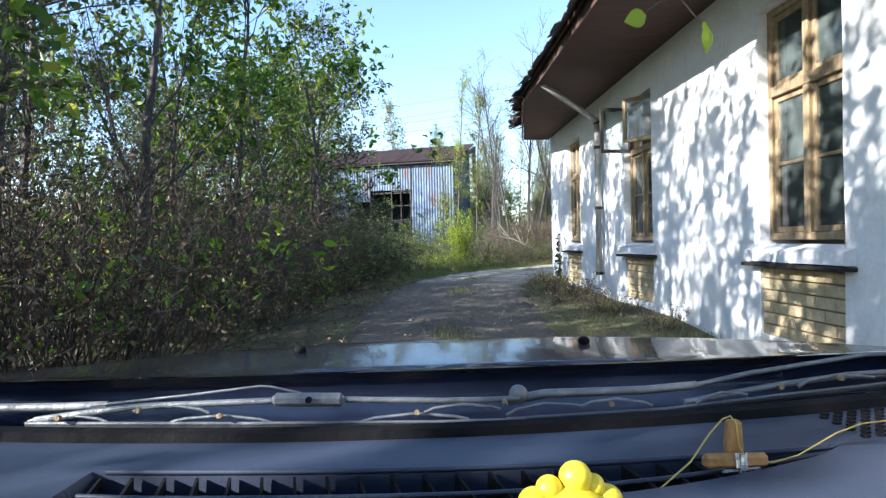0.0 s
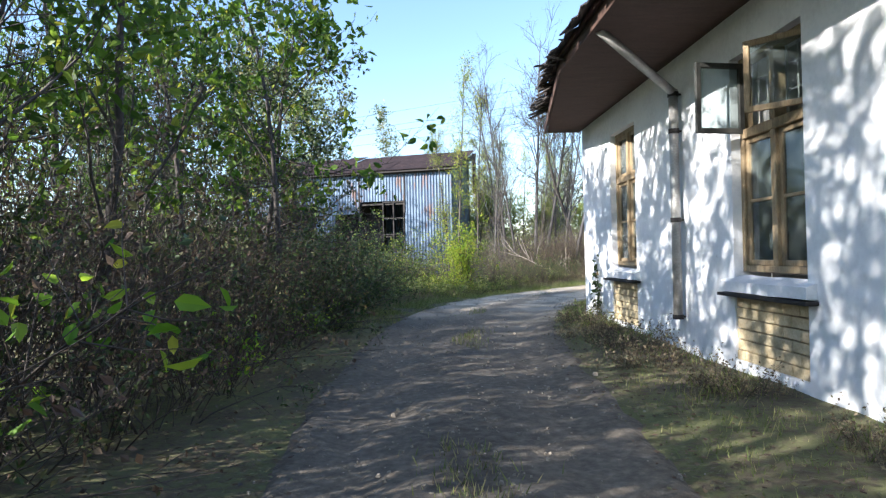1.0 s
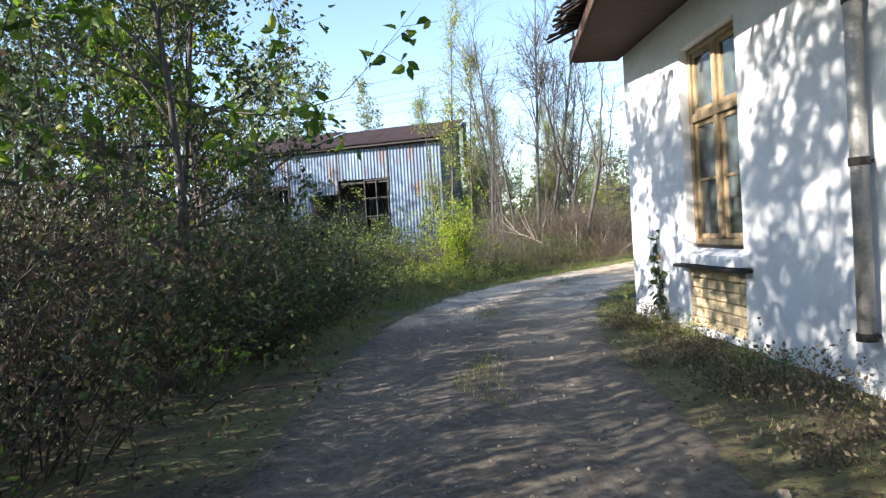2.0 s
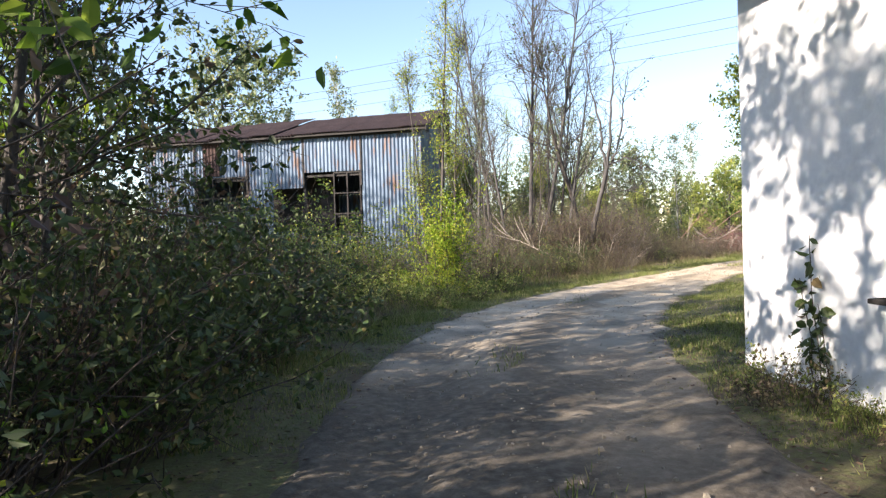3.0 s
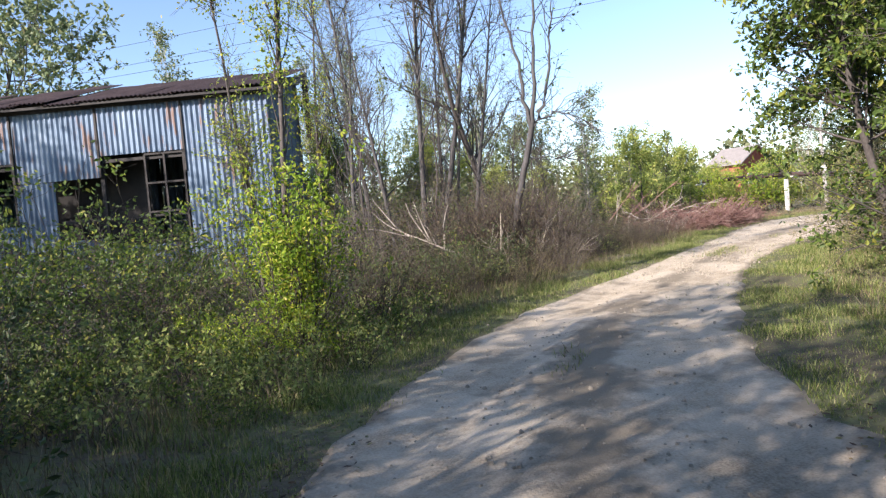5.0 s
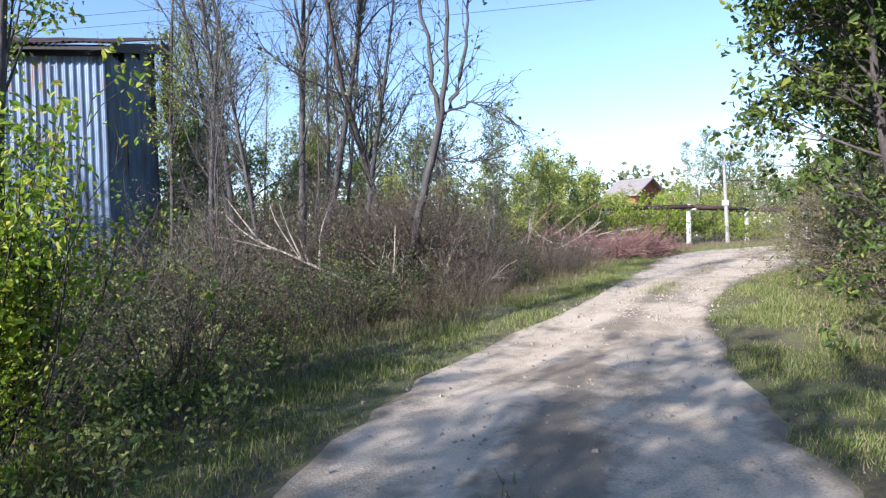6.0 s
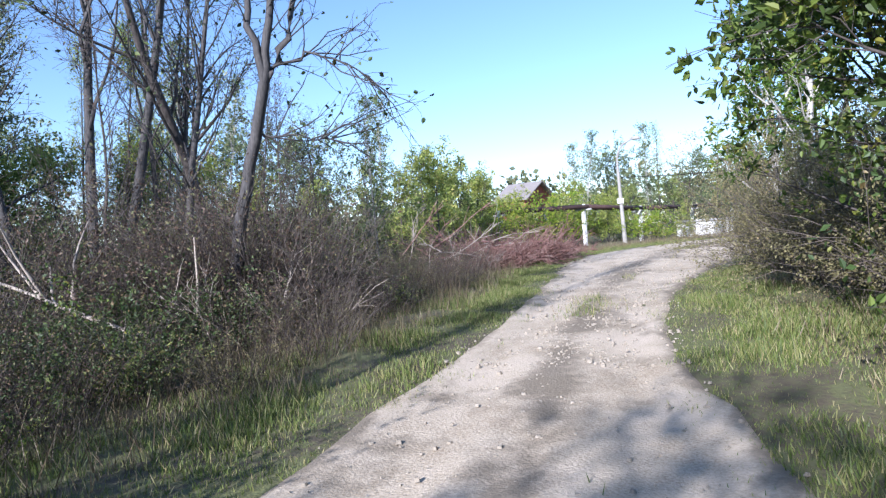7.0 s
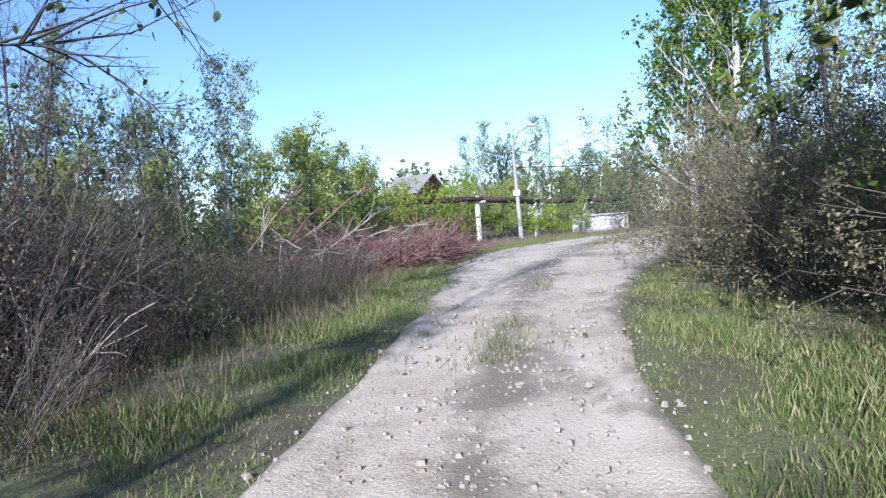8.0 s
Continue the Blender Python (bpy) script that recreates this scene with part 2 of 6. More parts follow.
def rod(bm, a, b, r0, r1=None, k=8):
    a, b = Vector(a), Vector(b)
    q = (b - a).to_track_quat("Z", "Y").to_matrix().to_4x4()
    bmesh.ops.create_cone(bm, cap_ends=True, segments=k, radius1=r0, radius2=r0 if r1 is None else r1, depth=(b - a).length,
                          matrix=Matrix.Translation((a + b) / 2) @ q)


# ---- the lie of the land ----
def smooth01(a, b, v):
    t = np.clip((v - a) / (b - a), 0, 1)
    return t * t * (3 - 2 * t)


def land(x, y):
    """Height of the ground: level by the house, rising slowly towards the junction."""
    u = 0.69 * (x - 5) + 0.725 * (y - 23)
    return 0.26 * smooth01(0, 9, u) + 0.14 * smooth01(8, 20, u) - 0.10 * (1 - smooth01(3, 12, y))


ROAD = [(-0.6, -40, 1.35), (-0.6, 0, 1.35), (-0.6, 6, 1.4), (-0.3, 12, 1.55), (0.25, 16, 1.7), (1.35, 19.3, 1.75), (2.9, 22.1, 1.75), (4.7, 24.3, 1.6),
        (7.35, 26.5, 1.08), (8.8, 27.55, 1.05), (10.85, 29.0, 1.08), (14.2, 31.1, 1.6), (17.0, 32.6, 2.4), (21.0, 34.4, 2.8), (26, 35.8, 2.8), (40, 36.5, 2.6), (80, 36, 2.6)]


def road_line(step=0.4):
    r = np.array(ROAD, dtype=float)
    for _ in range(3):
        a, b = r[:-1] * 0.75 + r[1:] * 0.25, r[:-1] * 0.25 + r[1:] * 0.75
        m = np.empty((2 * len(a), 3))
        m[0::2], m[1::2] = a, b
        r = np.concatenate([r[:1], m, r[-1:]])
    d = np.concatenate([[0], np.cumsum(np.hypot(*np.diff(r[:, :2], axis=0).T))])
    s = np.arange(0, d[-1], step)
    return np.stack([np.interp(s, d, r[:, i]) for i in range(3)], 1)


RL = road_line()


def off_road(x, y):
    """Distance from the road's edge, below nought on the road."""
    x, y = np.atleast_1d(np.asarray(x, float)), np.atleast_1d(np.asarray(y, float))
    out = np.full(x.shape, 1e9)
    for i in range(0, len(RL), 3):
        out = np.minimum(out, np.hypot(x - RL[i, 0], y - RL[i, 1]) - RL[i, 2])
    return out


def make_ground():
    def axis(lo, hi, step):
        fine = np.arange(lo, hi + 0.01, step)
        out = np.cumsum(1.5 * 1.35 ** np.arange(20))
        return np.concatenate([(lo - out)[::-1], fine, hi + out])
    xs, ys = axis(-16, 46, 0.5), axis(-14, 62, 0.5)
    X, Y = np.meshgrid(xs, ys)
    rng = np.random.default_rng(3)
    wob = np.sin(X * 1.7 + 0.6 * np.sin(Y * 1.1)) * np.sin(Y * 1.3 + 0.5 * np.sin(X * 0.9)) * 0.03 + rng.normal(0, 0.012, X.shape)
    o = off_road(X.ravel(), Y.ravel()).reshape(X.shape)
    Z = land(X, Y) + wob * smooth01(0, 1, o) - 0.04 * (1 - smooth01(-0.45, -0.10, o)) - 0.13 * (1 - smooth01(-1.0, -0.45, o))
    n, m = X.shape
    i = np.arange(n * m).reshape(n, m)
    q = np.stack([i[:-1, :-1], i[:-1, 1:], i[1:, 1:], i[1:, :-1]], -1)
    ob = new("ground", mesh_np("ground", np.stack([X, Y, Z], -1), q, M["ground"], True))
    tagged(ob, "uneven ground of soil, leaf litter and thin grass", "ground", kind="structure")


def wear_road():
    """Bare soil shows between the wheel lines and along the edges of the gravel."""
    n, l = M["gravel"].node_tree.nodes, M["gravel"].node_tree.links
    b = n["Principled BSDF"]
    base = b.inputs["Base Color"].links[0].from_socket
    at = n.new("ShaderNodeAttribute")
    at.attribute_name = "across"
    co = n.new("ShaderNodeTexCoord")
    no = n.new("ShaderNodeTexNoise")
    no.inputs["Scale"].default_value, no.inputs["Detail"].default_value, no.inputs["Roughness"].default_value = 0.9, 8, 0.7
    l.new(co.outputs["Object"], no.inputs["Vector"])
    prof = ramp(n, [(0.0, (0.20, 0.20, 0.20)), (0.16, (0.10, 0.10, 0.10)), (0.30, (-0.12, -0.12, -0.12)), (0.78, (-0.10, -0.10, -0.10)), (1.0, (0.26, 0.26, 0.26))])
    l.new(at.outputs["Fac"], prof.inputs[0])
    add = n.new("ShaderNodeMath")
    l.new(prof.outputs[0], add.inputs[0])
    l.new(no.outputs[0], add.inputs[1])
    cut = ramp(n, [(0.52, (0, 0, 0)), (0.66, (0.8, 0.8, 0.8))])
    l.new(add.outputs[0], cut.inputs[0])
    mx = n.new("ShaderNodeMix")
    mx.data_type = "RGBA"
    l.new(cut.outputs[0], mx.inputs[0])
    l.new(base, mx.inputs[6])
    mx.inputs[7].default_value = (0.15, 0.12, 0.08, 1)
    # by the house the gravel is coloured darker; it turns pale beyond the bend
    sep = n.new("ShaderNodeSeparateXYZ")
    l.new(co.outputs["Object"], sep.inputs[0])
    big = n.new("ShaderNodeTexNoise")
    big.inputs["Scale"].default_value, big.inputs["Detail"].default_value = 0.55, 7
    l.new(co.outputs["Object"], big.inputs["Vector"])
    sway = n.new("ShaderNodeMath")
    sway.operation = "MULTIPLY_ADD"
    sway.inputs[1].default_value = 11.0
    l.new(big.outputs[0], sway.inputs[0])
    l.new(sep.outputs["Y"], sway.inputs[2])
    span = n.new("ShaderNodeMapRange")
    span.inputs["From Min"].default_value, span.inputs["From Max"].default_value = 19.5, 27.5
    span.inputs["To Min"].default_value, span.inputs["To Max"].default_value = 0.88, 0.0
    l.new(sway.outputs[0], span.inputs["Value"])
    dark_track = ramp(n, [(0.3, (0.045, 0.037, 0.028)), (0.5, (0.085, 0.072, 0.056)), (0.7, (0.15, 0.13, 0.105))])
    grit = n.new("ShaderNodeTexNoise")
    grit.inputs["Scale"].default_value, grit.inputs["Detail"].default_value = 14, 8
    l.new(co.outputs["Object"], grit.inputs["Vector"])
    l.new(grit.outputs[0], dark_track.inputs[0])
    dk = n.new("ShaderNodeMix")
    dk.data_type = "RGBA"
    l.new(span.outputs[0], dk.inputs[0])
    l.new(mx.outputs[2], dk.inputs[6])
    l.new(dark_track.outputs[0], dk.inputs[7])
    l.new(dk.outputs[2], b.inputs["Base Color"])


def make_road():
    t = np.gradient(RL[:, :2], axis=0)
    t /= np.linalg.norm(t, axis=1)[:, None]
    nrm = np.stack([-t[:, 1], t[:, 0]], 1)
    f = np.linspace(-1.25, 1.25, 21)
    rng = np.random.default_rng(5)
    prof = 0.03 - 0.045 * (np.exp(-((np.abs(f) - 0.55) / 0.22) ** 2)) - 0.13 * smooth01(0.84, 1.12, np.abs(f))
    wid = RL[:, 2:3] * (1 + 0.025 * np.sin(np.arange(len(RL)) * 0.31)[:, None] + 0.03 * np.random.default_rng(6).normal(0, 1, (len(RL), 1)))
    X = RL[:, 0:1] + nrm[:, 0:1] * f * wid
    Y = RL[:, 1:2] + nrm[:, 1:2] * f * wid
    Z = land(X, Y) + prof + rng.normal(0, 0.008, X.shape)
    n, m = X.shape
    i = np.arange(n * m).reshape(n, m)
    q = np.stack([i[:-1, :-1], i[1:, :-1], i[1:, 1:], i[:-1, 1:]], -1)
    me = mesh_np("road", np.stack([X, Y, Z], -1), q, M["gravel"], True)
    me.attributes.new("across", "FLOAT", "POINT").data.foreach_set("value", np.broadcast_to(np.abs(f), X.shape).astype(np.float32).ravel())
    ob = new("road", me)
    tagged(ob, "rutted pale gravel track with worn wheel lines", "road", kind="structure")


make_ground()
make_road()
wear_road()

# ---- plants: branching in sets of lines ----
def unit(v):
    return v / np.maximum(np.linalg.norm(v, axis=-1, keepdims=True), 1e-9)


def lines(rng, P, D, L, n=4, bend=0.25, up=0.0):
    """Wandering lines from P along D: an array of lines, points, xyz."""
    P, D = np.asarray(P, float), unit(np.asarray(D, float))
    L = np.broadcast_to(np.asarray(L, float), (len(P),))
    pts = [P]
    d = D
    for i in range(n):
        d = unit(d + rng.normal(0, bend, d.shape) + np.array([0, 0, up]))
        pts.append(pts[-1] + d * (L / n)[:, None])
    return np.stack(pts, 1)


def tubes(pts, r0, r1, k=3):
    """Tapered tubes round lines."""
    N, n, _ = pts.shape
    r0, r1 = np.broadcast_to(r0, (N,)), np.broadcast_to(r1, (N,))
    t = unit(np.gradient(pts, axis=1))
    ref = np.where(np.abs(t[..., 2:3]) > 0.9, np.array([1.0, 0, 0]), np.array([0, 0, 1.0]))
    a = unit(np.cross(t, ref))
    b = np.cross(t, a)
    rad = r0[:, None] + (r1 - r0)[:, None] * np.linspace(0, 1, n)
    ang = np.arange(k) * 2 * np.pi / k
    v = pts[:, :, None, :] + rad[:, :, None, None] * (a[:, :, None, :] * np.cos(ang)[:, None] + b[:, :, None, :] * np.sin(ang)[:, None])
    i = np.arange(N * n * k).reshape(N, n, k)
    j = np.roll(i, -1, axis=2)
    return v.reshape(-1, 3), np.stack([i[:, :-1], j[:, :-1], j[:, 1:], i[:, 1:]], -1).reshape(-1, 4)


def offshoots(rng, pts, m, lo, hi, spread, lift=0.0):
    """m starts and directions on each line, between the shares lo and hi of its length."""
    N, n, _ = pts.shape
    s = rng.uniform(lo, hi, (N, m)) * (n - 1)
    i = np.minimum(s.astype(int), n - 2)
    f = (s - i)[..., None]
    r = np.arange(N)[:, None]
    p = pts[r, i] * (1 - f) + pts[r, i + 1] * f
    d = unit(pts[r, i + 1] - pts[r, i])
    d = unit(d + spread * unit(rng.normal(0, 1, d.shape)) + np.array([0, 0, lift]))
    return p.reshape(-1, 3), d.reshape(-1, 3), (s / (n - 1)).reshape(-1)


def leaf_set(rng, P, size, droop=0.3, ratio=0.55, spread=0.05, fine=False):
    """A folded leaf near every point of P; fine leaves have a fuller outline."""
    N = len(P)
    P = P + rng.normal(0, spread, (N, 3))
    s = size * rng.uniform(0.6, 1.25, N)[:, None]
    d = unit(rng.normal(0, 1, (N, 3)) + np.array([0, 0, -droop]))
    w = unit(np.cross(d, rng.normal(0, 1, (N, 3))))
    nn = np.cross(d, w)
    h = w * s * ratio * 0.5
    if not fine:
        v = np.stack([P, P + d * s * 0.45 + h + nn * s * 0.08, P + d * s, P + d * s * 0.45 - h + nn * s * 0.08], 1)
        return v.reshape(-1, 3), np.arange(4 * N).reshape(N, 4)
    tip = P + d * s - nn * s * 0.10
    v = np.stack([P, P + d * s * 0.25 + h * 0.85 + nn * s * 0.09, P + d * s * 0.60 + h * 0.8 + nn * s * 0.06, tip, P + d * s * 0.60 - h * 0.8 + nn * s * 0.06, P + d * s * 0.25 - h * 0.85 + nn * s * 0.09], 1)
    i = np.arange(N)[:, None] * 6
    return v.reshape(-1, 3), np.concatenate([i + np.array([0, 1, 2, 3]), i + np.array([0, 3, 4, 5])])


def on_lines(rng, pts, m, lo=0.2, hi=1.0):
    return offshoots(rng, pts, m, lo, hi, 1.0)[0]


def make_tree(seed, label, h, r, limbs, limb_len, leaf, leaf_size, per_twig, low=0.25, lift=0.35, wander=0.06, bark="bark", subs=6, twigs=4, stems=1, lean=(0, 0), group="", spread=0.9, twig_len=0.35, twig_wood=True, fine=False):
    """A tree: trunk and limbs in one mesh, a crown of single leaves in the other."""
    rng = np.random.default_rng(seed)
    root = thing("tree", label, "tree", group=group)
    base = rng.normal(0, 0.12 * (stems > 1), (stems, 3)) * np.array([1, 1, 0]) - np.array([0, 0, 0.15])
    d0 = np.array([lean[0], lean[1], 1.0]) + (rng.normal(0, 0.10, (stems, 3)) if stems > 1 else 0)
    tr = lines(rng, base, np.broadcast_to(d0, (stems, 3)), h * rng.uniform(0.85, 1.0, stems), 9, wander, 0.02)
    wood = [tubes(tr, r * (1 if stems == 1 else 0.75), r * 0.12, 7)]
    p, d, s = offshoots(rng, tr, max(3, limbs // stems), low, 0.98, spread, lift)
    lb = lines(rng, p, d, limb_len * (1.15 - 0.75 * s) * rng.uniform(0.6, 1.1, len(p)), 5, 0.14, lift * 0.25)
    wood.append(tubes(lb, r * 0.36 * (1.1 - 0.8 * s), r * 0.05, 4))
    p, d, s2 = offshoots(rng, lb, subs, 0.2, 1.0, 0.8, 0.1)
    sb = lines(rng, p, d, limb_len * 0.38 * rng.uniform(0.4, 1.0, len(p)), 2, 0.2, 0.05)
    wood.append(tubes(sb, r * 0.09, r * 0.025, 3))
    p, d, _ = offshoots(rng, sb, twigs, 0.25, 1.0, 0.9, 0.0)
    tw = lines(rng, p, d, twig_len * rng.uniform(0.5, 1.2, len(p)), 1, 0.25, 0.0)
    if twig_wood:
        wood.append(tubes(tw, max(0.0035, r * 0.03), 0.002, 3))
    part("trunk", mesh_np("trunk", *joined(wood), M[bark], True), None, root)
    if per_twig > 0:
        keep = tw if per_twig >= 1 else tw[rng.random(len(tw)) < per_twig]
        P = on_lines(rng, keep, max(1, int(per_twig)))
        part("crown", mesh_np("crown", *leaf_set(rng, P, leaf_size, fine=fine), M[leaf]), None, root)
    return root


def make_shrub(seed, label, h, rad, stems, leaf, leaf_size, per_twig, bark="twig", arch=0.5, name="shrub", twigs=5, category="shrub", group="", up=-0.06, thick=0.010, reach=0.28, sway=0.22, fine=False):
    """A shrub of arching stems with side twigs and leaves."""
    rng = np.random.default_rng(seed)
    root = thing(name, label, category, group=group)
    a = rng.uniform(0, 2 * np.pi, stems)
    q = np.sqrt(rng.random(stems)) * rad * 0.55
    base = np.stack([np.cos(a) * q, np.sin(a) * q, np.full(stems, -0.08)], 1)
    d = np.stack([np.cos(a) * arch, np.sin(a) * arch, np.ones(stems)], 1) + rng.normal(0, sway, (stems, 3))
    st = lines(rng, base, d, h * rng.uniform(0.55, 1.15, stems), 6, sway * 0.6, up)
    wood = [tubes(st, thick * rng.uniform(0.7, 1.5, stems), thick * 0.25, 3)]
    p, d, _ = offshoots(rng, st, twigs, 0.2, 1.0, 0.85, 0.1)
    tw = lines(rng, p, d, h * reach * rng.uniform(0.4, 1.2, len(p)), 2, 0.28, -0.03)
    wood.append(tubes(tw, thick * 0.45, thick * 0.14, 3))
    p, d, _ = offshoots(rng, tw, 2, 0.2, 1.0, 0.9, 0.0)
    t2 = lines(rng, p, d, h * 0.10 * rng.uniform(0.4, 1.2, len(p)), 1, 0.2, 0.0)
    if per_twig < 3:
        wood.append(tubes(t2, thick * 0.2, thick * 0.1, 3))
    tagged(part("stem", mesh_np("stem", *joined(wood), M[bark], True), None, root), kind="stuff")
    if per_twig > 0:
        keep = t2 if per_twig >= 1 else t2[rng.random(len(t2)) < per_twig]
        part("foliage", mesh_np("foliage", *leaf_set(rng, on_lines(rng, keep, max(1, int(per_twig))), leaf_size, fine=fine), M[leaf]), None, root)
    return root


PLACED = {}


def plant(ob, x, y, rz=0.0, scale=1.0, sink=0.0):
    """Sets a plant, or a copy of it if it already stands somewhere, on the ground."""
    m = pose(x, y, float(land(x, y)) - sink, 0, 0, rz)
    first = ob.name not in PLACED
    PLACED[ob.name] = True
    t = ob if first else copy_thing(ob, m)
    t.matrix_basis = m @ Matrix.Diagonal((scale, scale, scale, 1))
    return tagged(t, group="%s: %s" % (ob["category"], ob["label"]))

# ---- the white house ----
WX, WALL_T = 2.615, 0.42
HOUSE_Y0, HOUSE_Y1 = -7.0, 16.2
WINDOWS = [(4.86, 0.66), (9.24, 0.66), (13.66, 0.65)]
SILL, HEAD = 1.06, 3.38
WALL_TOP = 4.10


def house_walls():
    bm = bmesh.new()
    ys = [HOUSE_Y0]
    for yc, hw in WINDOWS:
        ys += [yc - hw, yc + hw]
    ys.append(HOUSE_Y1)
    for i in range(0, len(ys), 2):
        box(bm, WX, WX + WALL_T, ys[i], ys[i + 1], -0.4, WALL_TOP)
    for yc, hw in WINDOWS:
        box(bm, WX, WX + WALL_T, yc - hw, yc + hw, HEAD, WALL_TOP)
        box(bm, WX + 0.10, WX + WALL_T, yc - hw, yc + hw, -0.4, SILL - 0.12)
        box(bm, WX + 0.003, WX + WALL_T - 0.003, yc - hw, yc + hw, -0.4, 0.10)
    bmesh.ops.subdivide_edges(bm, edges=[e for e in bm.edges if e.calc_length() > 0.9], cuts=5, use_grid_fill=True)
    for v in bm.verts:
        if v.co.x < WX + 0.001:
            v.co.x += 0.012 * noise.noise(v.co * 1.1)
    ob = part("wall_front", bm, M["plaster"])
    tagged(ob, "whitewashed rough plaster wall with stained base", "wall", kind="structure")
    rest = boxes((WX + WALL_T, 9.4, HOUSE_Y1 - 0.4, HOUSE_Y1, -0.4, WALL_TOP), (9.0, 9.4, HOUSE_Y0 + 0.4, HOUSE_Y1 - 0.4, -0.4, WALL_TOP), (WX + WALL_T, 9.4, HOUSE_Y0, HOUSE_Y0 + 0.4, -0.4, WALL_TOP))
    tagged(part("wall_back", rest, M["plaster"]), "whitewashed plaster end and back walls", "wall", kind="structure")
    tagged(part("ceiling", boxes((WX + WALL_T, 9.0, HOUSE_Y0 + 0.4, HOUSE_Y1 - 0.4, 3.85, 3.98)), M["inside"]), "dim plaster ceiling inside the house", "ceiling", kind="structure")
    tagged(part("floor", boxes((WX + WALL_T, 9.0, HOUSE_Y0 + 0.4, HOUSE_Y1 - 0.4, 0.3, 0.5)), M["inside"]), "dusty grey floor inside the house", "floor", kind="structure")
    tagged(part("wall_inner", boxes((5.6, 5.75, HOUSE_Y0 + 0.4, HOUSE_Y1 - 0.4, 0.5, 3.85)), M["inside"]), "dim inner partition wall", "wall", kind="structure")


def sash(parent, name, y0, y1, z0, z1, bars=(), x=0.0, m=None, pane=True, w=0.055, wood="wood"):
    """A wooden sash with its glass, in the plane x, moved by m."""
    bm = bmesh.new()
    d = 0.022
    for b in ((x - d, x + d, y0, y0 + w, z0, z1), (x - d, x + d, y1 - w, y1, z0, z1), (x - d, x + d, y0 + w, y1 - w, z0, z0 + w), (x - d, x + d, y0 + w, y1 - w, z1 - w, z1)):
        box(bm, *b)
    for zb in bars:
        box(bm, x - d * 0.8, x + d * 0.8, y0 + w, y1 - w, zb - 0.016, zb + 0.016)
    ob = part(name, rounded(bm, 0.004), M[wood], parent)
    if m is not None:
        ob.matrix_basis = m
    if pane:
        zs = [z0 + w, *bars, z1 - w]
        for a, b in zip(zs[:-1], zs[1:]):
            g = part("pane", boxes((x - 0.002, x + 0.002, y0 + w, y1 - w, a, b)), M["glass"], ob)
            g.visible_shadow = False
    return ob


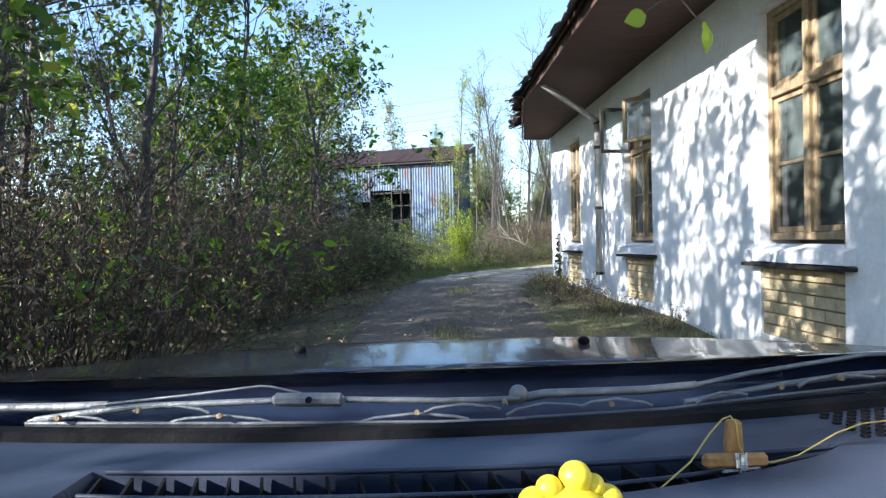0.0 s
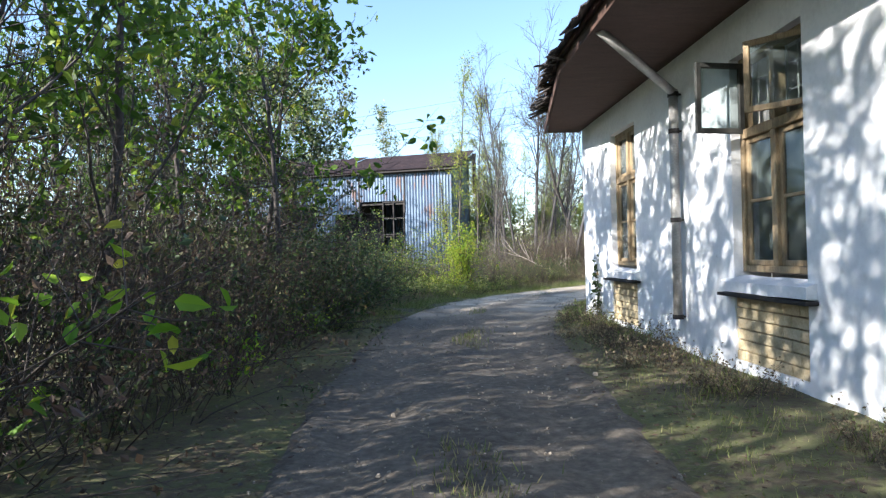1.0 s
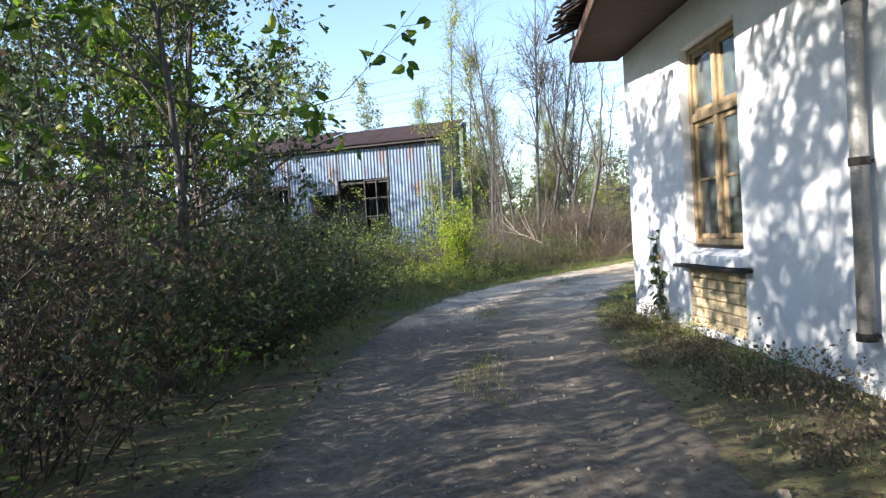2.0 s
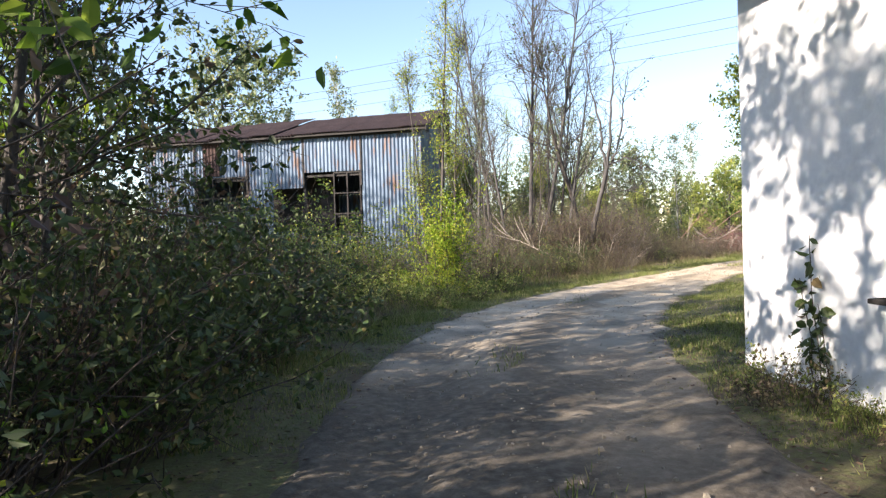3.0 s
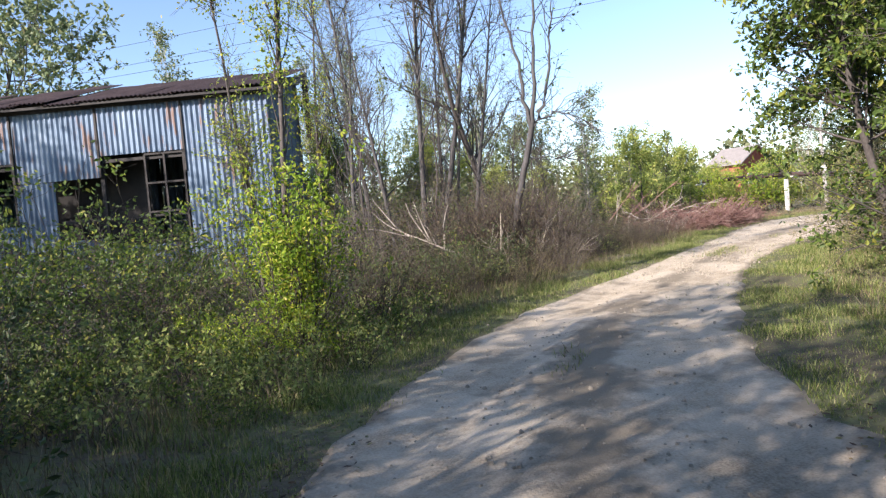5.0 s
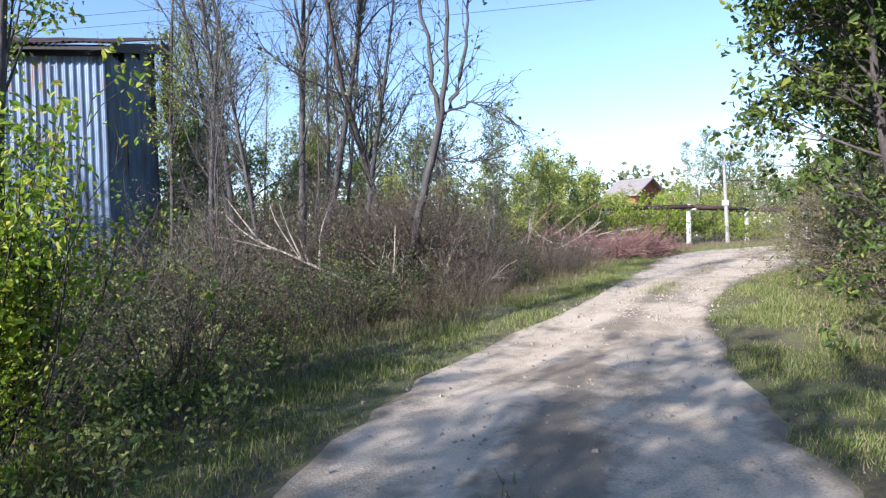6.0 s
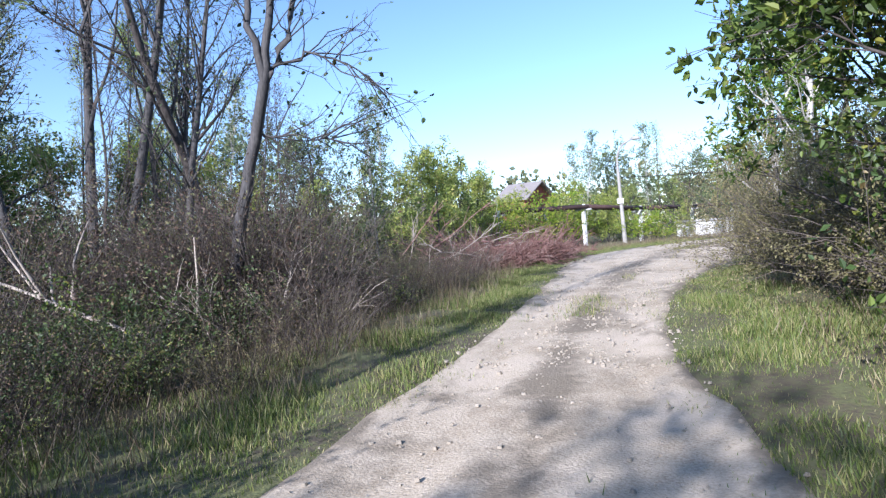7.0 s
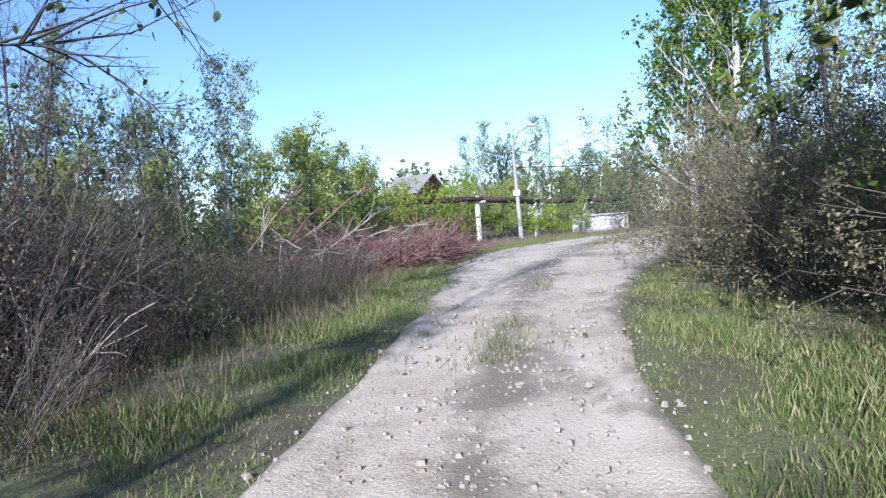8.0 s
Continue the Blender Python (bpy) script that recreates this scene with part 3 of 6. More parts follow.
def house_window(n, yc, hw, open_sash=False):
    win = thing("window_%d" % n, "weathered brown wooden casement window with a small-paned sash" if not open_sash else "weathered brown wooden window, one top sash hanging open", "window", kind="structure")
    x = WX + 0.16
    y0, y1 = yc - hw + 0.002, yc + hw - 0.002
    f = 0.07
    part("window_frame", boxes((x - 0.06, x + 0.06, y0, y0 + f, SILL, HEAD), (x - 0.06, x + 0.06, y1 - f, y1, SILL, HEAD), (x - 0.06, x + 0.06, y0 + f, y1 - f, SILL, SILL + f),
                               (x - 0.06, x + 0.06, y0 + f, y1 - f, HEAD - f, HEAD), (x - 0.075, x + 0.06, y0 + f, y1 - f, 2.50, 2.60), (x - 0.07, x + 0.06, yc - 0.045, yc + 0.045, SILL + f, 2.50),
                               (x - 0.07, x + 0.06, yc - 0.04, yc + 0.04, 2.60, HEAD - f), r=0.006), M["wood"], win)
    a, b, c = y0 + f + 0.003, yc - 0.048, yc + 0.048
    d = y1 - f - 0.003
    sash(win, "sash", a, b, SILL + f + 0.003, 2.497, (1.82,), x - 0.01)
    sash(win, "sash", c, d, SILL + f + 0.003, 2.497, (1.82,), x - 0.01)
    if open_sash:
        hinge = Vector((x - 0.05, d, 0))
        m = Matrix.Translation(hinge) @ Matrix.Rotation(radians(-82), 4, "Z") @ Matrix.Translation(-hinge)
        sash(win, "open_sash", c - 0.03, d, 2.56, HEAD - 0.06, (), x - 0.05, m, wood="grey_wood")
        hinge = Vector((x - 0.05, a, 0))
        m = Matrix.Translation(hinge) @ Matrix.Rotation(radians(42), 4, "Z") @ Matrix.Translation(-hinge)
        sash(win, "open_sash", a, b + 0.03, 2.62, HEAD - 0.07, (), x - 0.05, m)
    else:
        sash(win, "sash", a, b, 2.603, HEAD - f - 0.003, (), x - 0.01)
        sash(win, "sash", c, d, 2.603, HEAD - f - 0.003, (), x - 0.01)
    bm = bmesh.new()
    for k in range(7):
        yy = y0 + 0.12 + k * (y1 - y0 - 0.24) / 6
        rod(bm, (x + 0.10, yy, SILL + 0.002), (x + 0.10, yy, HEAD - 0.002), 0.008, k=6)
    for k in range(8):
        zz = SILL + 0.2 + k * 0.27
        rod(bm, (x + 0.11, y0 + 0.01, zz), (x + 0.11, y1 - 0.01, zz), 0.007, k=6)
    part("window_grille", bm, M["white_post"], win, "pale iron lattice behind the glass")
    bm = bmesh.new()
    box(bm, WX - 0.10, WX + 0.10, yc - hw - 0.13, yc + hw + 0.13, SILL - 0.21, SILL - 0.10)
    for v in bm.verts:
        if v.co.z > SILL - 0.15 and v.co.x > WX:
            v.co.z += 0.06
    bmesh.ops.subdivide_edges(bm, edges=bm.edges[:], cuts=4, use_grid_fill=True)
    for v in bm.verts:
        v.co += Vector((0.5, 0.3, 0.6)) * 0.012 * noise.noise(v.co * 5)
    part("window_sill", bm, M["plaster"], win, "thick whitewashed sill")
    part("sill_slab", boxes((WX - 0.13, WX + 0.098, yc - hw - 0.15, yc + hw + 0.15, SILL - 0.262, SILL - 0.225), r=0.006), M["dark_iron"], win, "thin dark slab under the sill")
    return win


def brick_infill(n, yc, hw):
    """Cream bricks that fill the niche under a window."""
    rng = random.Random(40 + n)
    root = thing("brick_infill", "cream brick infill under a window", "brickwork", kind="structure")
    part("mortar_bed", boxes((WX + 0.06, WX + 0.098, yc - hw + 0.002, yc + hw - 0.002, 0.102, SILL - 0.27)), M["mortar"], root)
    me = bpy.data.meshes.get("brick_mesh")
    if me is None:
        bm = boxes((-0.03, 0.03, -0.140, 0.140, -0.051, 0.051), r=0.006)
        me = bpy.data.meshes.new("brick_mesh")
        bm.to_mesh(me)
        bm.free()
        me.materials.append(M["brick"])
    for row in range(6):
        z = 0.155 + row * 0.115
        y = yc - hw + 0.145 - (0.14 if row % 2 else 0)
        while y < yc + hw + 0.1:
            lo, hi = max(y - 0.14, yc - hw + 0.006), min(y + 0.14, yc + hw - 0.006)
            if hi - lo > 0.05:
                b = new("brick", me)
                b.parent = root
                b.matrix_basis = pose(WX + 0.045 + rng.uniform(-0.004, 0.004), (lo + hi) / 2, z, 0, rng.uniform(-1, 1), 0) @ Matrix.Diagonal((1, (hi - lo) / 0.28, 1, 1))
            y += 0.29


EAVE_X, BREAK_Y = 1.14, 12.0


def eave_at(y):
    """Where the eave ends: the far corner has broken away on the slant."""
    return EAVE_X + max(0.0, y - BREAK_Y) * 0.15


def house_roof():
    ex, ez, rx, rz = EAVE_X, 3.98, 6.0, 6.3
    y0, y1 = HOUSE_Y0 - 0.5, HOUSE_Y1 + 0.35
    root = thing("house_roof", "sagging dark tiled roof with ragged broken eaves", "roof", kind="structure")
    up = Vector((rx - ex, 0, rz - ez)).normalized()
    nz = Vector((-up.z, 0, up.x))
    L = math.hypot(rx - ex, rz - ez)

    def slab(rim, low, high):
        """A board cut to the eave's outline: rim gives the points in plan, low and high their heights."""
        bm = bmesh.new()
        lo = [bm.verts.new((x, y, low(x))) for x, y in rim]
        hi = [bm.verts.new((x, y, high(x))) for x, y in rim]
        bm.faces.new(lo[::-1])
        bm.faces.new(hi)
        for i in range(len(rim)):
            j = (i + 1) % len(rim)
            bm.faces.new((lo[i], lo[j], hi[j], hi[i]))
        bmesh.ops.recalc_face_normals(bm, faces=bm.faces[:])
        return bm
    pitch = (rz - ez) / (rx - ex)
    plane = lambda x: ez + (x - ex) * pitch
    front = [(ex, y0), (rx, y0), (rx, y1), (eave_at(y1), y1), (ex, BREAK_Y)]
    part("roof_deck", slab(front, plane, lambda x: plane(x) + 0.06), M["soffit"], root, "brown boarded underside")
    back = [(rx + 0.002, y0), (2 * rx - ex, y0), (2 * rx - ex, y1), (rx + 0.002, y1)]
    part("roof_deck", slab(back, lambda x: plane(2 * rx - x), lambda x: plane(2 * rx - x) + 0.06), M["soffit"], root)
    rng = random.Random(8)
    bm = boxes((0, 0.42, -0.15, 0.15, 0, 0.02), r=0.004)
    me = bpy.data.meshes.new("roof_tile")
    bm.to_mesh(me)
    bm.free()
    me.materials.append(M["roofing"])
    slope = -math.degrees(math.atan2(up.z, up.x))
    n = int((y1 - y0) / 0.3)
    for row in range(5):
        for k in range(n):
            if rng.random() < (0.16 if row == 0 else 0.04):
                continue
            y = y0 + 0.15 + k * 0.3 + rng.uniform(-0.03, 0.03)
            s = row * 0.32 - 0.12 + rng.uniform(-0.07, 0.05) + (eave_at(y) - ex) / up.x
            p = Vector((ex, y, ez)) + up * s + nz * (0.066 + 0.004 * row)
            t = new("roof_tile", me)
            t.parent = root
            t.matrix_basis = pose(p.x, p.y, p.z, rng.uniform(-4, 4), slope - 2 + rng.uniform(-4, 5), rng.uniform(-6, 6))
    bm = bmesh.new()
    for row in range(5, 17):
        for k in range(n):
            y = y0 + 0.15 + k * 0.3
            p = Vector((ex, y, ez)) + up * (row * 0.32 - 0.12) + nz * 0.07
            box(bm, 0, 0.42, -0.15, 0.15, 0, 0.02, pose(p.x, p.y, p.z, 0, slope - 2, rng.uniform(-2, 2)))
    tagged(part("roof_tiles", bm, M["roofing"], root), kind="stuff")
    # ragged slats along the broken corner
    for k in range(70):
        y = y1 - abs(rng.gauss(0, 2.2))
        if y < BREAK_Y - 1:
            continue
        bm = boxes((-rng.uniform(0.12, 0.34), 0.3, -rng.uniform(0.02, 0.05), 0.035, -0.008, 0.008), r=0.003)
        t = part("broken_slat", bm, M["roofing"], root)
        x = eave_at(y)
        t.matrix_basis = pose(x + rng.uniform(-0.02, 0.2), y, plane(x) + rng.uniform(-0.06, 0.12), rng.uniform(-20, 20), slope + rng.uniform(-8, 30), rng.uniform(-25, 60))
    i0 = 0.10
    flat = [(ex + i0, y0 + 0.1), (WX + 0.001, y0 + 0.1), (WX + 0.001, y1 - 0.1), (eave_at(y1) + i0, y1 - 0.1), (ex + i0, BREAK_Y)]
    part("soffit", slab(flat, lambda x: WALL_TOP - 0.24, lambda x: WALL_TOP - 0.21), M["soffit"], root, "dark brown boarded soffit")
    for a, b in (((ex + 0.06, y0 + 0.05), (ex + 0.06, BREAK_Y)), ((ex + 0.06, BREAK_Y + 0.004), (eave_at(y1) + 0.06, y1 - 0.05))):
        d = Vector((b[0] - a[0], b[1] - a[1], 0))
        bm = boxes((0, 0.035, 0, d.length, -0.13, 0.03), r=0.005)
        f = part("fascia", bm, M["soffit"], root)
        f.matrix_basis = pose(a[0], a[1], ez, 0, 0, -math.degrees(math.atan2(d.x, d.y)))
    bm = bmesh.new()
    v = [bm.verts.new(p) for p in ((WX, HOUSE_Y1 - 0.2, WALL_TOP), (9.4, HOUSE_Y1 - 0.2, WALL_TOP), (rx, HOUSE_Y1 - 0.2, rz - 0.15))]
    f = bm.faces.new(v)
    r = bmesh.ops.extrude_face_region(bm, geom=[f])
    bmesh.ops.translate(bm, verts=[e for e in r["geom"] if isinstance(e, bmesh.types.BMVert)], vec=(0, 0.2, 0))
    part("gable_wall", bm, M["plaster"], root)


def downpipe():
    root = thing("downpipe", "grey metal rainwater downpipe fixed to the white wall", "downpipe")
    y = 11.2
    bm = bmesh.new()
    rod(bm, (WX - 0.10, y, 0.42), (WX - 0.10, y, 3.40), 0.06, k=12)
    part("pipe", bm, M["pipe"], root, smooth=True)
    bm = bmesh.new()
    rod(bm, (WX - 0.10, y, 3.37), (1.30, y - 0.9, 3.87), 0.055, k=12)
    part("gooseneck", bm, M["pipe"], root, smooth=True)
    for z in (0.44, 1.7, 2.86, 3.34):
        bm = bmesh.new()
        rod(bm, (WX - 0.10, y, z - 0.03), (WX - 0.10, y, z + 0.03), 0.07, k=12)
        box(bm, WX - 0.10, WX + 0.01, y - 0.012, y + 0.012, z - 0.012, z + 0.012)
        part("pipe_clip", bm, M["dark_iron"], root)


house_walls()
for i, (yc, hw) in enumerate(WINDOWS):
    house_window(i + 1, yc, hw, i == 1)
house_roof()
downpipe()

# ---- the corrugated shed ----
SHED_AT, SHED_DIR = Vector((0.95, 37.2, 0)), math.degrees(math.atan2(0.312, -0.95))
EAVE, RIDGE, DEPTH, LENGTH = 6.0, 7.42, 4.0, 13.47


def corrugated(w, h, pitch=0.17, amp=0.026, rng=None):
    """A corrugated sheet, w wide along x and h high, its foot slightly uneven."""
    n = int(w / pitch * 6)
    x = np.linspace(0, w, n)
    y = amp * np.sin(x / pitch * 2 * np.pi)
    zs = np.linspace(0, h, max(2, int(h / 0.8) + 1))
    X, Z = np.meshgrid(x, zs)
    Y = np.broadcast_to(y, X.shape).copy()
    if rng is not None:
        Y += rng.normal(0, 0.008, (len(zs), 1)) + 0.02 * np.sin(X * 0.9 + rng.uniform(0, 6))
    i = np.arange(X.size).reshape(X.shape)
    q = np.stack([i[:-1, :-1], i[:-1, 1:], i[1:, 1:], i[1:, :-1]], -1).reshape(-1, 4)
    return np.stack([X, Y, Z], -1).reshape(-1, 3), q


def shed():
    """Local axes: x along the front from the corner, y into the shed."""
    rng = np.random.default_rng(21)
    root = new("shed")
    tagged(root, "tall derelict shed of rusting corrugated iron sheets", "shed")
    root.matrix_world = pose(SHED_AT.x, SHED_AT.y, 0, 0, 0, SHED_DIR)

    def sheet(name, w, h, at, turn=0.0, m="zinc", label="", pitch=0.17):
        v, q = corrugated(w, h, pitch, rng=rng)
        v, q = joined([(v, q), (v + np.array([0, 0.004, 0]), q[:, ::-1])])
        ob = part(name, mesh_np(name, v, q, M[m], True), None, root, label)
        ob.matrix_basis = pose(*at, 0, 0, turn)
        return ob
    S = [0.0, 2.72, 5.42, 8.15, 10.82, 13.47]
    sheet("wall_sheet", 2.70, 5.8, (S[0], 0, 0.2))
    sheet("wall_sheet", 2.68, 1.64, (S[1] + 0.01, 0, 4.36))
    sheet("wall_sheet", 2.68, 1.3, (S[1] + 0.01, 0, 0.2))
    sheet("wall_sheet", 2.70, 2.30, (S[2] + 0.01, 0, 3.70))
    sheet("wall_sheet", 1.25, 3.48, (6.92, 0, 0.2))
    sheet("wall_sheet", 1.42, 1.6, (S[2] + 0.01, 0, 0.2))
    sheet("wall_sheet", 2.65, 1.64, (S[3] + 0.01, 0, 4.36), m="zinc")
    sheet("wall_sheet", 2.65, 2.2, (S[3] + 0.01, 0, 0.2))
    sheet("wall_sheet", 2.63, 5.8, (S[4] + 0.01, 0, 0.2))
    sheet("rust_patch", 0.85, 1.5, (9.5, 0.05, 4.42), m="rust_sheet", label="rust-brown patch of sheet")
    # ends and back: y runs to minus here, away from the track
    for k in range(3):
        sheet("end_sheet", 1.35, 5.8 + 0.42 * k, (0.0, -0.03 - 1.32 * k, 0.2), -90)
    for k in range(3):
        sheet("end_sheet", 1.35, 5.8 + 0.42 * k, (LENGTH, -0.03 - 1.32 * k, 0.2), -90)
    for k in range(5):
        x0 = k * 2.694
        if k == 1:
            # a barred window stands in the back wall
            sheet("back_sheet", 2.69, 3.65, (x0, -DEPTH, 3.6))
            sheet("back_sheet", 2.69, 2.1, (x0, -DEPTH, 0.2))
            sheet("back_sheet", 0.42, 1.28, (x0, -DEPTH, 2.31))
            sheet("back_sheet", 1.2, 1.28, (x0 + 1.49, -DEPTH, 2.31))
            for i in range(5):
                z = 2.35 + i * 0.3
                part("window_bar", boxes((x0 + 0.42, x0 + 1.49, -DEPTH - 0.03, -DEPTH + 0.03, z - 0.03, z + 0.03)), M["white_post"], root)
            for i in range(3):
                c = x0 + 0.45 + i * 0.5
                part("window_bar", boxes((c - 0.03, c + 0.03, -DEPTH - 0.034, -DEPTH + 0.034, 2.31, 3.6)), M["white_post"], root)
        else:
            sheet("back_sheet", 2.69, 7.05, (x0, -DEPTH, 0.2))
    for s in S[1:-1]:
        part("seam_batten", boxes((s - 0.035, s + 0.035, 0.028, 0.05, 0.4 if s in (S[4],) else 3.7, 5.95), r=0.006), M["dark_iron"], root)
    # iron posts and rails
    for s in S:
        for y in (-0.12, -DEPTH + 0.12):
            part("post", boxes((s - 0.06 if s else s + 0.03, s + 0.06 if s else s + 0.15, y - 0.06, y + 0.06, 0.0, 5.8)), M["dark_iron"], root)
    for z in (2.4, 4.2, 5.7):
        part("rail", boxes((0.05, LENGTH, -0.18, -0.06, z - 0.05, z + 0.05)), M["dark_iron"], root)
    part("floor_slab", boxes((0, LENGTH, -DEPTH, 0, -0.1, 0.25)), M["concrete"], root)
    # window grilles in the openings
    def grille(s0, s1, z0, z1, nx, nz):
        for i in range(nx + 1):
            c = s0 + (s1 - s0) * i / nx
            part("window_bar", boxes((c - 0.03, c + 0.03, -0.05, 0.02, z0, z1)), M["dark_iron"], root)
        for i in range(nz + 1):
            z = z0 + (z1 - z0) * i / nz
            part("window_bar", boxes((s0, s1, -0.045, 0.015, z - 0.03, z + 0.03)), M["dark_iron"], root)
    grille(2.78, 4.0, 1.6, 4.3, 2, 3)
    grille(8.2, 10.78, 2.5, 4.32, 3, 2)
    # dark sheet added behind the openings, standing for the shed's inner shade
    part("inner_shade_sheet", boxes((4.5, 8.1, -1.3, -1.25, 0.25, 5.6)), M["dark_iron"], root, "added dark sheet standing for the shade inside")
    # lean-to roof
    L = math.hypot(DEPTH + 0.9, RIDGE - EAVE)
    ang = math.degrees(math.atan2(RIDGE - EAVE, DEPTH + 0.45))
    for k in range(14):
        v, q = corrugated(1.16, L, 0.145, 0.022, rng)
        v, q = joined([(v, q), (v + np.array([0, 0.006, 0]), q[:, ::-1])])
        ob = part("roof_sheet", mesh_np("roof_sheet", v, q, M["rust_sheet"], True), None, root)
        ob.matrix_basis = pose(-0.32 + k * 1.0, 0.42, EAVE + 0.02 + rng.uniform(-0.03, 0.03) + (0.012 if k % 2 else 0), 90 - ang + rng.uniform(-0.5, 0.5) - 90 + 0, 0, 0) @ pose(0, 0, 0, 90, 0, 0) @ Matrix.Diagonal((1, 1, 1, 1))
    for s in (-0.34, 13.72):
        bm = bmesh.new()
        v = [bm.verts.new(p) for p in ((s, 0.45, EAVE - 0.18), (s, 0.45, EAVE + 0.03), (s, -DEPTH - 0.45, RIDGE + 0.03), (s, -DEPTH - 0.45, RIDGE - 0.3))]
        f = bm.faces.new(v)
        r = bmesh.ops.extrude_face_region(bm, geom=[f])
        bmesh.ops.translate(bm, verts=[e for e in r["geom"] if isinstance(e, bmesh.types.BMVert)], vec=(0.04, 0, 0))
        part("verge_board", bm, M["dark_iron"], root)
    part("wall_plate", boxes((0, LENGTH, 0.035, 0.07, EAVE - 0.16, EAVE + 0.10)), M["dark_iron"], root)
    part("eave_board", boxes((-0.3, 13.7, 0.30, 0.35, EAVE - 0.10, EAVE - 0.02)), M["dark_iron"], root)
    sheet("hanging_sheet", 0.9, 2.4, (-0.34, -DEPTH + 0.45, RIDGE - 2.5), -90, "rust_sheet", "loose sheet hanging from the roof's end")


shed()

# ---- far things beside the junction ----
def lamp_post():
    x, y = 28.5, 42.3
    root = thing("street_lamp", "tall concrete street lamp with a curved steel arm", "street lamp", (x, y, float(land(x, y))), -44)
    bm = bmesh.new()
    rod(bm, (0, 0, -0.2), (-0.12, 0.0, 3.7), 0.11, 0.07, 10)
    part("post", bm, M["plinth"], root)
    pts = [Vector(p) for p in ((-0.12, 0, 3.6), (-0.12, 0, 4.15), (-0.02, 0, 4.5), (0.2, 0, 4.8), (0.6, 0, 5.0))]
    bm = bmesh.new()
    for a, b in zip(pts[:-1], pts[1:]):
        rod(bm, a, b, 0.045, k=8)
    part("arm", bm, M["plinth"], root)
    part("lamp_head", boxes((0.55, 1.0, -0.09, 0.09, 4.96, 5.1), r=0.03), M["plinth"], root)
    part("junction_box", boxes((-0.24, 0.04, -0.15, 0.15, 1.95, 2.2), r=0.01), M["white_post"], root)


def pipe_rack():
    root = thing("pipe_rack", "rusty overhead pipes carried on whitewashed concrete posts", "pipe rack")
    P = [(24.4, 46.6), (28.16, 44.49), (32.87, 44.62), (39.0, 45.4), (45.0, 46.2)]
    for i, (x, y) in enumerate(P):
        z = float(land(x, y))
        h = 2.52 if i < 2 else 2.3
        part("post", boxes((x - 0.085, x + 0.085, y - 0.085, y + 0.085, z - 0.1, h), r=0.015), M["white_post"], root)
        part("crossbeam", boxes((x - 0.06, x + 0.06, y - 0.5, y + 0.5, h - 0.33, h - 0.24), r=0.01), M["concrete"], root)
    for o, r in ((-0.35, 0.09), (0.0, 0.12), (0.36, 0.07)):
        for i, ((xa, ya), (xb, yb)) in enumerate(zip(P[:-1], P[1:])):
            za = (2.28 if i < 2 else 2.06) + r
            zb = (2.28 if i < 1 else 2.06) + r
            bm = bmesh.new()
            rod(bm, (xa, ya + o, za), (xb, yb + o, zb), r, k=10)
            part("pipe", bm, M["rust_sheet"], root, smooth=True)


def low_white_building():
    root = thing("hut", "low whitewashed masonry hut behind the junction", "hut", (35.2, 42.6, 0.2), -32)
    part("wall", boxes((-0.7, 1.3, -1.2, 1.2, -0.6, 1.0), r=0.02), M["white_post"], root)
    part("roof", boxes((-0.8, 1.4, -1.3, 1.3, 1.002, 1.1), r=0.02), M["concrete"], root)
    part("door", boxes((0.2, 0.9, -1.23, -1.203, -0.4, 0.8)), M["inside"], root)


def red_house():
    root = thing("house", "far red-walled house with a pale grey roof", "house", (46.9, 71.5, 0.75), -74)
    part("wall", boxes((1.0, 4.0, -2.6, 2.6, -0.6, 3.9)), M["house_red"], root)
    for x in (4.003, 0.997):
        bm = bmesh.new()
        a = [bm.verts.new(p) for p in ((x, -2.6, 3.9), (x, 2.6, 3.9), (x, 0, 5.35))]
        bm.faces.new(a if x > 0 else a[::-1])
        part("gable", bm, M["house_red"], root)
    for s in (1, -1):
        bm = bmesh.new()
        q = [(0.5, 0, 5.4), (4.5, 0, 5.4), (4.5, s * 3.1, 3.65), (0.5, s * 3.1, 3.65)]
        v = [bm.verts.new(p) for p in q] + [bm.verts.new((p[0], p[1], p[2] + 0.12)) for p in q]
        for f in ((0, 1, 2, 3), (7, 6, 5, 4), (0, 4, 5, 1), (1, 5, 6, 2), (2, 6, 7, 3), (3, 7, 4, 0)):
            bm.faces.new([v[i] for i in f])
        bmesh.ops.recalc_face_normals(bm, faces=bm.faces[:])
        part("roof", bm, M["house_roof"], root)
    for y in (-1.4, 0.6):
        part("window", boxes((4.002, 4.05, y, y + 0.8, 1.6, 2.8)), M["inside"], root)


